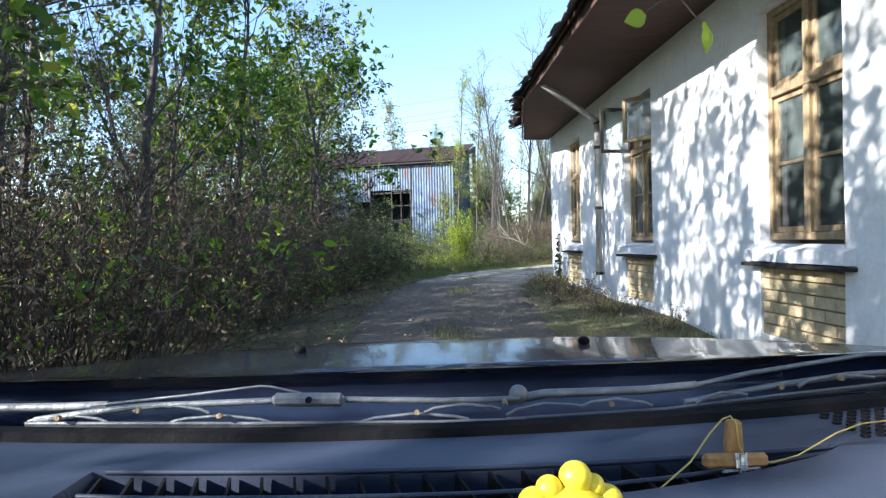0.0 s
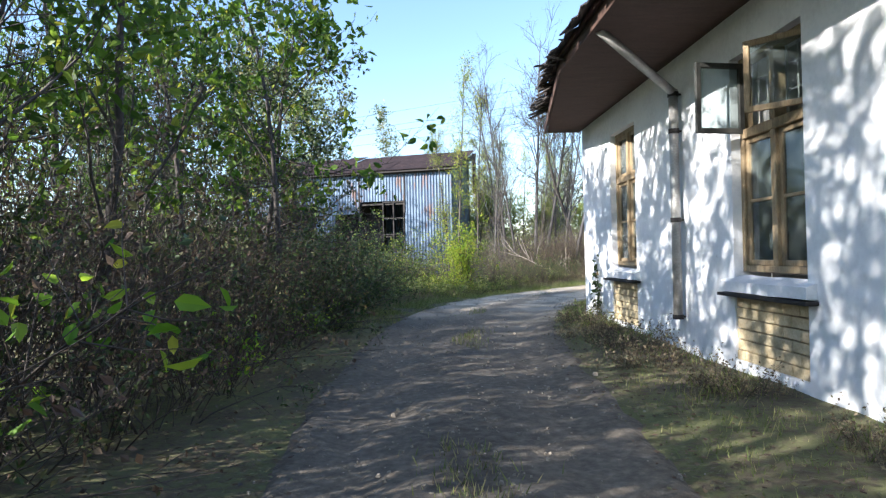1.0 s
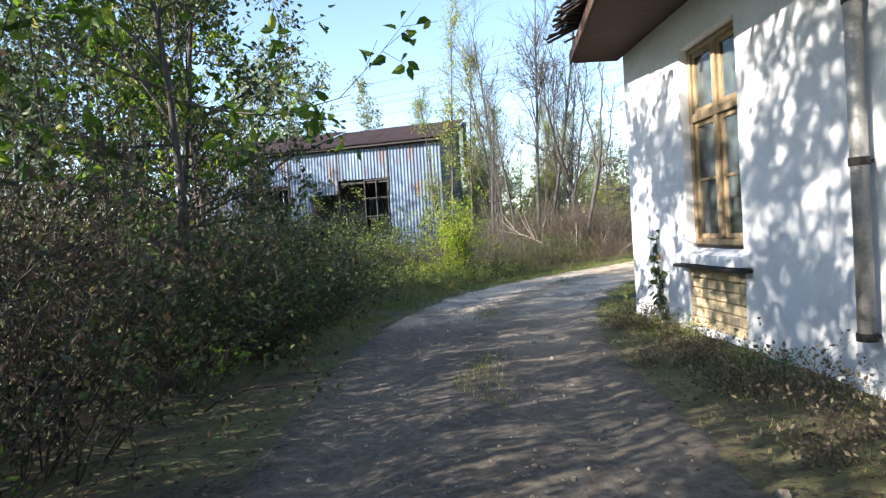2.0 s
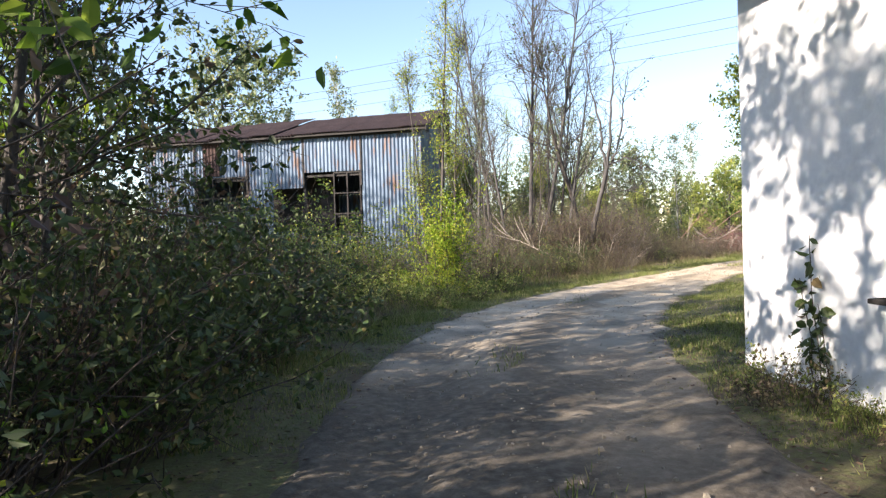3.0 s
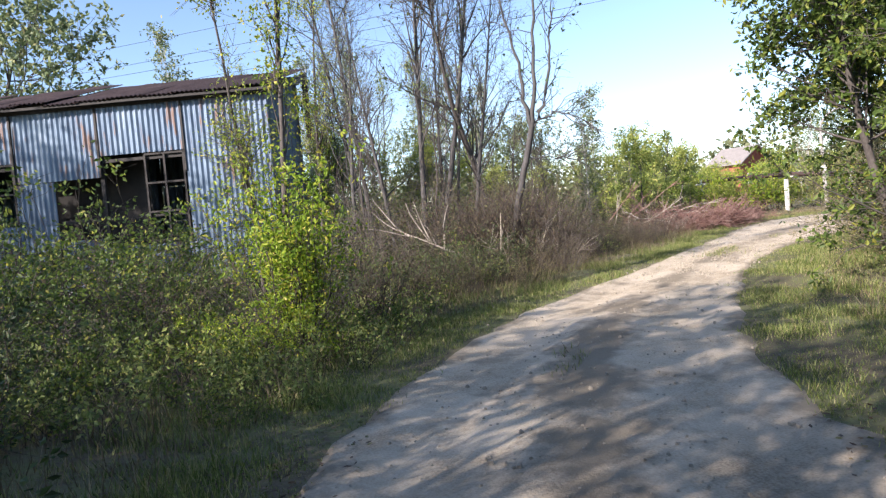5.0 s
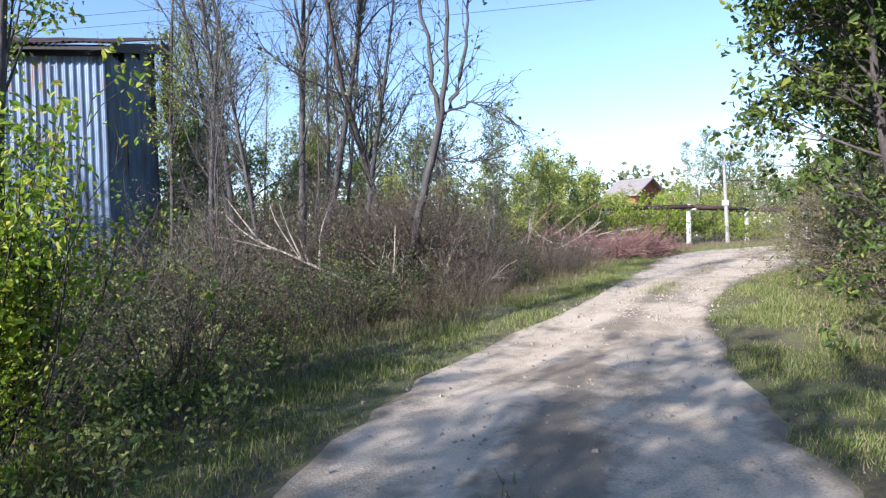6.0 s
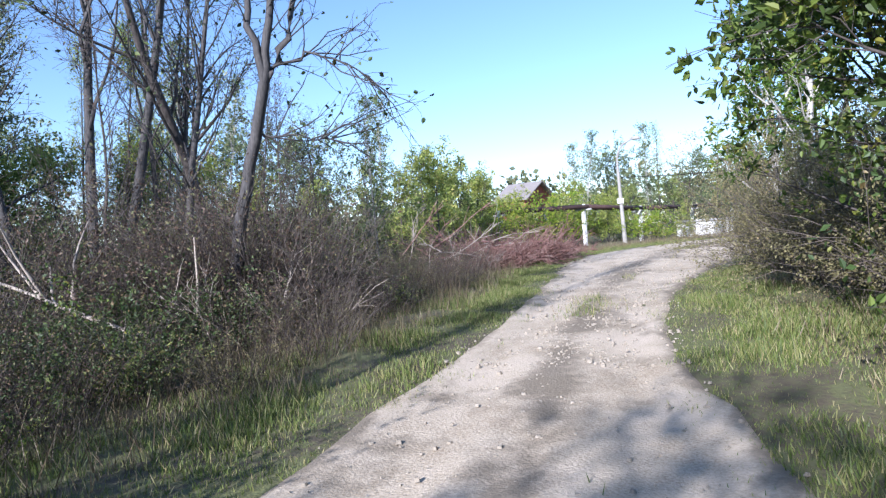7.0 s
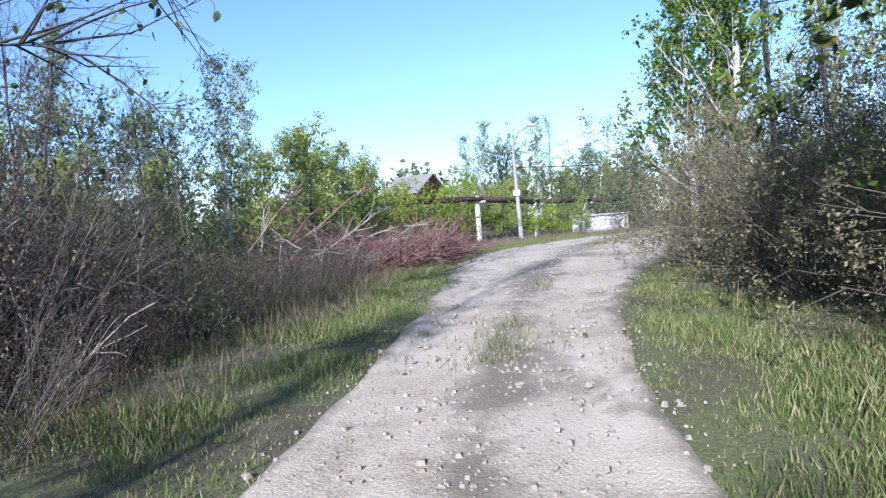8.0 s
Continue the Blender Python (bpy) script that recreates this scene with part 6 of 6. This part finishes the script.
def car():
    """Local axes: x to the right, y ahead, z up from the ground, the camera's first eye point above the origin."""
    root = thing("car", "dark blue car with grey dashboard and worn wipers", "car")
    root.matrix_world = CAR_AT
    C = 0.03

    # bonnet: rises from its rear edge to a crest and falls away in front
    def bonnet_z(x, y):
        rear = 0.82 * 0.188 - 0.034 * x - 0.010 * x * x
        crest = 1.05 * 0.142 - 0.032 * x + 0.066 * x * x
        f = min(1.0, (y - 0.82) / 0.23)
        return EYE_H - (rear * (1 - f) ** 1.6 + crest * (1 - (1 - f) ** 1.6)) - 0.15 * max(0.0, y - 1.05) - 0.10 * max(0.0, y - 1.05) ** 2
    xs = steps(C - 0.79, C + 0.79, 30)
    rows = [lambda x, y=y: (x, y, bonnet_z(x, y)) for y in steps(0.82, 1.05, 8) + steps(1.1, 1.95, 14)]
    bonnet = part("bonnet", lofted(xs, rows, 0.018), M["car_paint"], root, "glossy dark blue bonnet", smooth=True)
    for u in (-0.226, 0.222):
        x = u * 0.98
        bm = bmesh.new()
        bmesh.ops.create_uvsphere(bm, u_segments=10, v_segments=6, radius=0.010, matrix=pose(x, 0.98, bonnet_z(x, 0.98) + 0.004) @ Matrix.Diagonal((1, 0.8, 0.7, 1)))
        part("washer_jet", bm, M["black_plastic"], bonnet, smooth=True)
    # cowl between bonnet and glass
    cowl = [lambda x, a=a, dz=dz: (x, seal_y(x) + 0.01 + (0.83 - seal_y(x)) * a, EYE_H - 0.196 - 0.022 * (a > 0.3) + 0.03 * x + 0.05 * x * x - dz) for a, dz in ((0, 0), (0.3, 0.006), (0.6, 0.004), (1, 0.0))] + [lambda x: (x, 0.842, bonnet_z(x, 0.82) - 0.006)]
    part("cowl", lofted(xs, cowl, 0.012), M["car_paint"], root, "dark blue cowl below the glass", smooth=True)

    # dashboard with a long vent slot
    front = lambda x: 0.485 + 0.62 * max(0.0, x) ** 2 + 0.25 * max(0.0, -0.26 - x) ** 1.2
    back = lambda x: 0.562 - 0.02 * max(0.0, -0.2 - x)
    dx = steps(C - 0.76, C + 0.76, 76)
    inside = lambda x: -0.30 < x < 0.345
    level = lambda x, f: dash_z(x) - 0.004 * f
    rows = [lambda x: (x, 0.30, dash_z(x) - 0.05), lambda x: (x, 0.36, dash_z(x) - 0.018), lambda x: (x, 0.43, dash_z(x) - 0.003), lambda x: (x, front(x) - 0.006, dash_z(x)),
            lambda x: (x, front(x), dash_z(x) - (0.004 if inside(x) else 0)), lambda x: (x, front(x) + 0.001, dash_z(x) - (0.06 if inside(x) else 0)),
            lambda x: (x, back(x) - 0.001, dash_z(x) - (0.05 if inside(x) else 0)), lambda x: (x, back(x), dash_z(x) - (0.004 if inside(x) else 0)), lambda x: (x, back(x) + 0.006, dash_z(x)),
            lambda x: (x, 0.61, dash_z(x) + 0.001), lambda x: (x, seal_y(x) - 0.008, dash_z(x)), lambda x: (x, seal_y(x), dash_z(x) - 0.006)]
    dash = part("dashboard", lofted(dx, rows), M["dash"], root, "blue-grey moulded dashboard")
    part("dash_front", boxes((C - 0.76, C + 0.76, 0.26, 0.30, EYE_H - 0.62, EYE_H - 0.25), r=0.01), M["dash"], root)
    part("screen_seal", lofted(dx, [lambda x: (x, seal_y(x) - 0.004, dash_z(x) - 0.004), lambda x: (x, seal_y(x) + 0.002, dash_z(x) + 0.007), lambda x: (x, seal_y(x) + 0.02, dash_z(x) + 0.008), lambda x: (x, seal_y(x) + 0.024, dash_z(x) - 0.01)]), M["black_plastic"], root)
    for i in range(23):
        x = -0.286 + i * 0.0285
        y0, y1 = front(x) + 0.002, back(x) - 0.002
        bm = bmesh.new()
        v = [bm.verts.new(p) for p in ((0, 0, -0.004), (0, y1 - y0, -0.004), (0, y1 - y0, -0.048), (0, 0, -0.055))]
        f = bm.faces.new(v)
        r = bmesh.ops.extrude_face_region(bm, geom=[f])
        bmesh.ops.translate(bm, verts=[e for e in r["geom"] if isinstance(e, bmesh.types.BMVert)], vec=(0.0025, 0, 0))
        ob = part("vent_fin", bm, M["black_plastic"], dash)
        ob.matrix_basis = pose(x, y0, dash_z(x), 0, 0, 14)
    # black sheet above the slot's floor puts shade into the vent
    part("vent_shade_sheet", lofted(steps(-0.295, 0.34, 20), [lambda x: (x, front(x) + 0.004, dash_z(x) - 0.034), lambda x: (x, back(x) - 0.004, dash_z(x) - 0.030)]), M["black_plastic"], dash)
    for a in (0.34,):
        pts = np.array([[(x, front(x) + (back(x) - front(x)) * a, dash_z(x) - 0.004) for x in steps(-0.298, 0.342, 12)]])
        part("vent_bar", mesh_np("vent_bar", *tubes(pts, 0.0022, 0.0022, 6), M["dash"], True), None, dash)
    pts = np.array([[(x, back(x) + 0.001, dash_z(x) - 0.001) for x in steps(-0.298, 0.342, 12)]])
    part("vent_rim", mesh_np("vent_rim", *tubes(pts, 0.0026, 0.0026, 6), M["dash"], True), None, dash)
    bm = bmesh.new()
    for i in range(11):
        for j in range(8):
            x = 0.385 + i * 0.014 + (0.007 if j % 2 else 0)
            bmesh.ops.create_cone(bm, cap_ends=True, segments=6, radius1=0.0042, radius2=0.0042, depth=0.003, matrix=pose(x, 0.578 + j * 0.0105, dash_z(x) + 0.001))
    part("speaker_grille", bm, M["black_plastic"], dash, "dotted black speaker grille")

    # wipers along the foot of the glass
    def wiper(bars, rivets, plate=None, cap=None):
        w = new("wiper")
        w.parent = root
        for name, m, r, d, pts in bars:
            part(name, mesh_np(name, *tubes(np.array([[sight(u, s, d) for u, s in pts]]), r, r * 0.8, 6), M[m], True), None, w)
        for u, s in rivets:
            bm = bmesh.new()
            p = Vector(sight(u, s, 0.700))
            rod(bm, p, p + Vector((0, -0.006, 0.001)), 0.0030, k=10)
            part("rivet", bm, M["wood"], w)
        if plate:
            u0, u1, s0, s1 = plate
            a, b = Vector(sight(u0, s1, 0.706)), Vector(sight(u1, s0, 0.706))
            part("hub_plate", boxes((a.x, b.x, 0.698, 0.710, a.z, b.z), r=0.005), M["wiper"], w)
            bm = bmesh.new()
            c = Vector(sight((u0 + u1) / 2, (s0 + s1) / 2, 0.697))
            rod(bm, c, c + Vector((0, -0.004, 0)), 0.0035, k=8)
            part("rivet", bm, M["black_plastic"], w)
        if cap:
            bm = bmesh.new()
            bmesh.ops.create_uvsphere(bm, u_segments=12, v_segments=8, radius=0.011, matrix=pose(*sight(cap[0], cap[1], 0.72)))
            part("pivot_cap", bm, M["wiper"], w, smooth=True)
        return w

    def claw(u0, s0, u1, s1):
        m = ((u0 + u1) / 2, (s0 + s1) / 2 - 0.011)
        return ("claw", "wiper", 0.0021, 0.705, [(u0, s0), (u0 * 0.75 + m[0] * 0.25, s0 * 0.5 + m[1] * 0.5), m, (u1 * 0.75 + m[0] * 0.25, s1 * 0.5 + m[1] * 0.5), (u1, s1)])
    wiper([("arm", "wiper", 0.0060, 0.72, [(-0.80, 0.250), (-0.70, 0.251), (-0.60, 0.249), (-0.53, 0.246)]),
           ("hose", "wiper", 0.0017, 0.71, [(-0.557, 0.247), (-0.40, 0.230), (-0.29, 0.216), (-0.272, 0.217), (-0.225, 0.227)]),
           ("bridge", "wiper", 0.0042, 0.707, [(-0.645, 0.270), (-0.56, 0.258), (-0.48, 0.248), (-0.27, 0.239), (-0.20, 0.236), (-0.10, 0.238), (0.0, 0.239), (0.12, 0.236)]),
           claw(-0.655, 0.272, -0.53, 0.273), claw(-0.49, 0.256, -0.37, 0.258), claw(-0.43, 0.273, -0.27, 0.274), claw(-0.13, 0.273, 0.04, 0.268), claw(-0.03, 0.258, 0.09, 0.252),
           ("blade", "wiper", 0.0022, 0.703, [(-0.66, 0.275), (-0.3, 0.275), (0.0, 0.272), (0.13, 0.268)]),
           ("rubber", "rubber", 0.0030, 0.700, [(-0.66, 0.281), (-0.3, 0.281), (0.0, 0.278), (0.13, 0.274)])],
          [(-0.606, 0.266), (-0.48, 0.254), (-0.352, 0.262), (-0.042, 0.257)], plate=(-0.27, -0.155, 0.226, 0.248))
    wiper([("arm", "wiper", 0.0060, 0.74, [(0.10, 0.240), (0.16, 0.228), (0.32, 0.222), (0.40, 0.214)]),
           ("arm_tail", "wiper", 0.0030, 0.74, [(0.40, 0.214), (0.48, 0.196), (0.58, 0.180), (0.667, 0.166), (0.80, 0.163)]),
           ("bridge", "wiper", 0.0038, 0.725, [(0.38, 0.242), (0.44, 0.230), (0.53, 0.214), (0.64, 0.198), (0.80, 0.186)]),
           claw(0.10, 0.262, 0.22, 0.247), claw(0.22, 0.247, 0.33, 0.247), claw(0.56, 0.217, 0.68, 0.202), claw(0.40, 0.244, 0.48, 0.230),
           ("blade", "wiper", 0.0020, 0.72, [(0.10, 0.268), (0.35, 0.252), (0.55, 0.228), (0.80, 0.200)]),
           ("rubber", "rubber", 0.0028, 0.716, [(0.10, 0.273), (0.35, 0.257), (0.55, 0.233), (0.80, 0.205)])],
          [(0.096, 0.240), (0.264, 0.244), (0.53, 0.217), (0.625, 0.203)], cap=(0.118, 0.229))

    # body, roof, pillars, wheels
    part("body", boxes((C - 0.80, C + 0.80, -2.6, 0.25, 0.28, 0.92), r=0.06), M["car_paint"], root)
    for s in (-1, 1):
        x0, x1 = sorted((C + s * 0.77, C + s * 0.80))
        part("door", boxes((x0 + s * 0.025, x1 + s * 0.025, -0.75, 0.24, 0.36, 0.93), r=0.012), M["car_paint"], root)
        a, b = sorted((C + s * 0.795, C + s * 0.83))
        bm = lofted([a, b], [lambda x, y=y: (x, y, min(0.97, bonnet_z(C + s * 0.76, max(y, 0.83)) - 0.014)) for y in steps(0.26, 1.9, 12)])
        r = bmesh.ops.extrude_face_region(bm, geom=bm.faces[:])
        for v in [e for e in r["geom"] if isinstance(e, bmesh.types.BMVert)]:
            v.co.z = 0.4
        part("wing", bm, M["car_paint"], root)
        bm = bmesh.new()
        rod(bm, (C + s * 0.78, 0.60, 0.96), (C + s * 0.66, -0.10, 1.42), 0.03, k=8)
        part("front_pillar", bm, M["black_plastic"], root)
        bm = bmesh.new()
        rod(bm, (C + s * 0.76, -0.75, 0.90), (C + s * 0.64, -0.8, 1.42), 0.035, k=8)
        part("middle_pillar", bm, M["black_plastic"], root)
        bm = bmesh.new()
        rod(bm, (C + s * 0.76, -2.3, 0.90), (C + s * 0.62, -1.75, 1.42), 0.05, k=8)
        part("rear_pillar", bm, M["black_plastic"], root)
        for y in (1.2, -1.85):
            wh = part("wheel", boxes((C + s * 0.70 - 0.09, C + s * 0.70 + 0.09, y - 0.12, y + 0.12, 0.19, 0.43), r=0.03), M["steel"], root)
            bm = bmesh.new()
            bmesh.ops.create_cone(bm, cap_ends=True, segments=28, radius1=0.31, radius2=0.31, depth=0.18, matrix=pose(C + s * 0.70, y, 0.31, 0, 90, 0))
            part("tyre", rounded(bm, 0.02), M["rubber"], wh)
    part("bumper", boxes((C - 0.78, C + 0.78, 1.90, 2.06, 0.3, 0.66), r=0.05), M["black_plastic"], root)
    part("roof", boxes((C - 0.68, C + 0.68, -1.9, -0.10, 1.415, 1.46), r=0.02), M["car_paint"], root)
    part("bulkhead", boxes((C - 0.76, C + 0.76, 0.66, 0.70, 0.35, 0.94)), M["black_plastic"], root)


car()


def dash_things():
    # wooden clothes peg standing on the vent, with a thread round it
    x, y = 0.245, 0.535
    z = dash_z(x)
    peg = thing("clothes_peg", "two wooden clothes peg halves joined by a steel spring", "clothes peg")
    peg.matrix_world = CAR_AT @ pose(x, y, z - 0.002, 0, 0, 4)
    bm = bmesh.new()
    box(bm, -0.008, 0.008, -0.004, 0.006, 0.008, 0.040)
    for v in bm.verts:
        if v.co.z > 0.03:
            v.co.x *= 0.72
    part("upright_half", rounded(bm, 0.002), M["peg_wood"], peg)
    part("cross_half", boxes((-0.030, 0.026, -0.010, -0.001, 0.002, 0.014), r=0.003), M["peg_wood"], peg)
    bm = bmesh.new()
    for i in range(5):
        rod(bm, (-0.004 + i * 0.002, -0.013, 0.004), (-0.004 + i * 0.002, -0.011, 0.016), 0.0012, k=6)
    rod(bm, (0, -0.013, -0.008), (0, -0.013, 0.016), 0.0028, k=8)
    rod(bm, (-0.016, -0.012, 0.001), (0.016, -0.012, 0.003), 0.0014, k=6)
    part("spring", bm, M["steel"], peg)
    th = thing("thread", "thin yellow thread looped over the dashboard", "thread")
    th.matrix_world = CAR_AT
    for pts in ([(0.318, 0.394, 0.50), (0.345, 0.375, 0.51), (0.39, 0.335, 0.52), (0.42, 0.290, 0.53), (0.44, 0.268, 0.532), (0.452, 0.263, 0.532), (0.462, 0.275, 0.531), (0.466, 0.31, 0.528), (0.48, 0.335, 0.53)],
                [(0.47, 0.334, 0.53), (0.52, 0.336, 0.535), (0.56, 0.325, 0.545), (0.62, 0.29, 0.56), (0.66, 0.275, 0.58), (0.72, 0.268, 0.60), (0.80, 0.262, 0.62)]):
        part("strand", mesh_np("strand", *tubes(np.array([[sight(*p) for p in pts]]), 0.0008, 0.0008, 5), M["thread"], True), None, th)
    bm = bmesh.new()
    for dx, dy, dz, r in ((0, 0, 0.006, 0.034), (-0.014, -0.004, 0.037, 0.009), (0.004, 0, 0.043, 0.011), (0.016, 0.002, 0.037, 0.008), (-0.024, -0.006, 0.028, 0.011), (0.026, 0.004, 0.026, 0.011)):
        bmesh.ops.create_uvsphere(bm, u_segments=20, v_segments=14, radius=r, matrix=pose(0.083 + dx, 0.42 + dy, dash_z(0.083) - 0.003 + dz))
    toy = part("toy", bm, M["toy_yellow"], None, smooth=True)
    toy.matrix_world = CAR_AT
    tagged(toy, "small bright yellow plastic toy with rounded lobes", "toy")


dash_things()

# ---- fallen wood ----
def fallen_log():
    root = thing("fallen_branch", "bleached fallen branch leaning from the bare trees", "branch")
    rng = np.random.default_rng(71)
    z0 = float(land(4.9, 29.8))
    st = lines(rng, [(4.95, 29.75, z0 + 0.28)], [(-0.75, 0.75, 0.36)], 2.5, 8, 0.06, 0.02)
    part("limb", mesh_np("limb", *tubes(st, 0.034, 0.012, 7), M["dead_wood"], True), None, root)
    p, d, _ = offshoots(rng, st, 7, 0.2, 0.95, 0.8, 0.3)
    sb = lines(rng, p, d, 1.1, 4, 0.12, 0.05)
    for i in range(len(sb)):
        part("side_branch", mesh_np("side_branch", *tubes(sb[i:i + 1], 0.022, 0.006, 5), M["dead_wood"], True), None, root)
    lg = lines(rng, [(4.95, 29.75, z0 + 0.28), (5.4, 30.3, z0 - 0.05)], [(0.5, 0.3, -0.45), (0.1, -0.35, 1.0)], [0.7, 1.5], 3, 0.05)
    for i in range(2):
        part("prop", mesh_np("prop", *tubes(lg[i:i + 1], 0.02, 0.012, 5), M["dead_wood"], True), None, root)


def pale_sticks():
    rng = np.random.default_rng(72)
    spots = [(5.2, 29.7), (5.5, 29.8), (5.7, 30.4), (6.1, 29.8), (6.5, 30.0), (6.6, 30.5), (6.9, 30.2), (5.3, 30.4), (4.9, 30.2), (7.3, 30.8), (5.9, 29.9), (6.3, 30.2), (5.6, 30.2), (4.6, 30.8), (9.6, 33.0), (12.0, 34.0), (13.2, 34.8), (14.2, 35.4), (8.4, 32.0), (3.2, 30.4), (-3.7, 4.0), (-2.9, 18.6), (12.8, 35.0), (11.2, 33.8), (13.0, 35.4), (14.4, 35.6), (15.4, 36.0), (12.2, 35.6), (16.4, 36.4), (11.0, 35.0), (7.0, 30.4), (6.2, 30.0)]
    for x, y in spots:
        L = rng.uniform(0.7, 1.5)
        st = lines(rng, [(x, y, float(land(x, y)) - 0.05)], [(rng.uniform(-0.9, 0.9), rng.uniform(-0.7, 0.3), rng.uniform(0.35, 1.2))], L, 6, 0.1, -0.02)
        p, d, _ = offshoots(rng, st, 4, 0.3, 0.95, 0.8, 0.1)
        sb = lines(rng, p, d, L * 0.35, 3, 0.15)
        ob = new("dead_branch", mesh_np("dead_branch", *joined([tubes(st, 0.009, 0.004, 5), tubes(sb, 0.005, 0.002, 4)]), M["dead_wood"], True))
        tagged(ob, "dry bleached branch standing in the brush", "branch", group="dry branches")


def cut_poles():
    """Pale cut poles thrown over the brushwood, most of them nearly level."""
    rng = np.random.default_rng(74)
    for k in range(34):
        f = rng.random()
        x, y = 11.2 + 4.2 * f + rng.normal(0, 0.3), 35.0 + 1.5 * f + rng.normal(0, 0.35)
        z = float(land(x, y)) + rng.uniform(0.25, 0.75)
        a = rng.normal(0.6, 1.1)
        st = lines(rng, [(x, y, z)], [(math.cos(a), math.sin(a), rng.normal(0.15, 0.3))], rng.uniform(0.9, 2.0), 6, 0.12, -0.02)
        p, d, _ = offshoots(rng, st, 5, 0.4, 0.95, 0.6, 0.1)
        sb = lines(rng, p, d, 0.5, 3, 0.12)
        ob = new("cut_pole", mesh_np("cut_pole", *joined([tubes(st, 0.015, 0.007, 6), tubes(sb, 0.008, 0.004, 4)]), M["dead_wood" if k % 4 == 0 else "red_twig"], True))
        tagged(ob, "pale cut pole lying on the brushwood", "pole", group="cut poles")


def vine_shoot():
    """A single climbing shoot with a few big lime-green leaves."""
    rng = np.random.default_rng(88)
    root = thing("shoot", "slender climbing shoot with lime-green leaves", "shoot")
    z = float(land(2.03, 26.2))
    st = lines(rng, [(1.96, 26.2, z - 0.05)], [(0.12, 0, 1.0)], 1.15, 8, 0.08, 0.02)
    part("stem", mesh_np("stem", *tubes(st, 0.006, 0.003, 5), M["dead_wood"], True), None, root)
    part("foliage", mesh_np("foliage", *leaf_set(rng, on_lines(rng, st, 9, 0.7, 1.0), 0.12, 0.9, 0.8, 0.03, True), M["leaf_vine"]), None, root)


def overhanging_bough():
    """A thin bough arching over the track from the thicket, with a few yellowing leaves at its tip."""
    root = thing("bough", "thin arching bough with a few yellow-green leaves", "branch")
    pts = np.array([[(-4.8, 2.4, 0.0), (-4.75, 2.4, 2.2), (-3.6, 2.35, 3.4), (-2.0, 2.3, 3.75), (-0.7, 2.2, 3.4), (0.15, 2.15, 2.68), (0.42, 2.1, 2.24), (0.54, 2.1, 2.09)]])
    part("stem", mesh_np("stem", *tubes(pts, 0.02, 0.003, 5), M["twig"], True), None, root)
    pts = np.array([[(0.40, 2.1, 2.26), (0.3, 2.09, 2.23), (0.22, 2.09, 2.17)]])
    part("stem", mesh_np("stem", *tubes(pts, 0.003, 0.002, 5), M["twig"], True), None, root)
    for x, z, a, s in ((0.24, 2.17, 70, 0.15), (0.54, 2.11, 12, 0.13), (0.52, 2.14, -8, 0.07)):
        bm = bmesh.new()
        n = 7
        mid = [bm.verts.new((0, -0.10 * s * math.sin(math.pi * i / n), -s * i / n)) for i in range(n + 1)]
        for e in (-1, 1):
            rim = [bm.verts.new((e * s * 0.30 * math.sin(math.pi * (i / n) ** 0.75), 0, -s * i / n)) for i in range(1, n)]
            row = [mid[0]] + rim + [mid[-1]]
            for i in range(n):
                q = [mid[i], mid[i + 1], row[i + 1], row[i]]
                bm.faces.new([v for k, v in enumerate(q) if v not in q[:k]])
        ob = part("leaf", bm, M["leaf_vine"], root)
        ob.matrix_basis = pose(x, 2.09, z, 0, a, 25)


fallen_log()
pale_sticks()
cut_poles()
vine_shoot()
overhanging_bough()

# ---- bricks of the house ----
for i, (yc, hw) in enumerate(WINDOWS):
    brick_infill(i + 1, yc, hw)
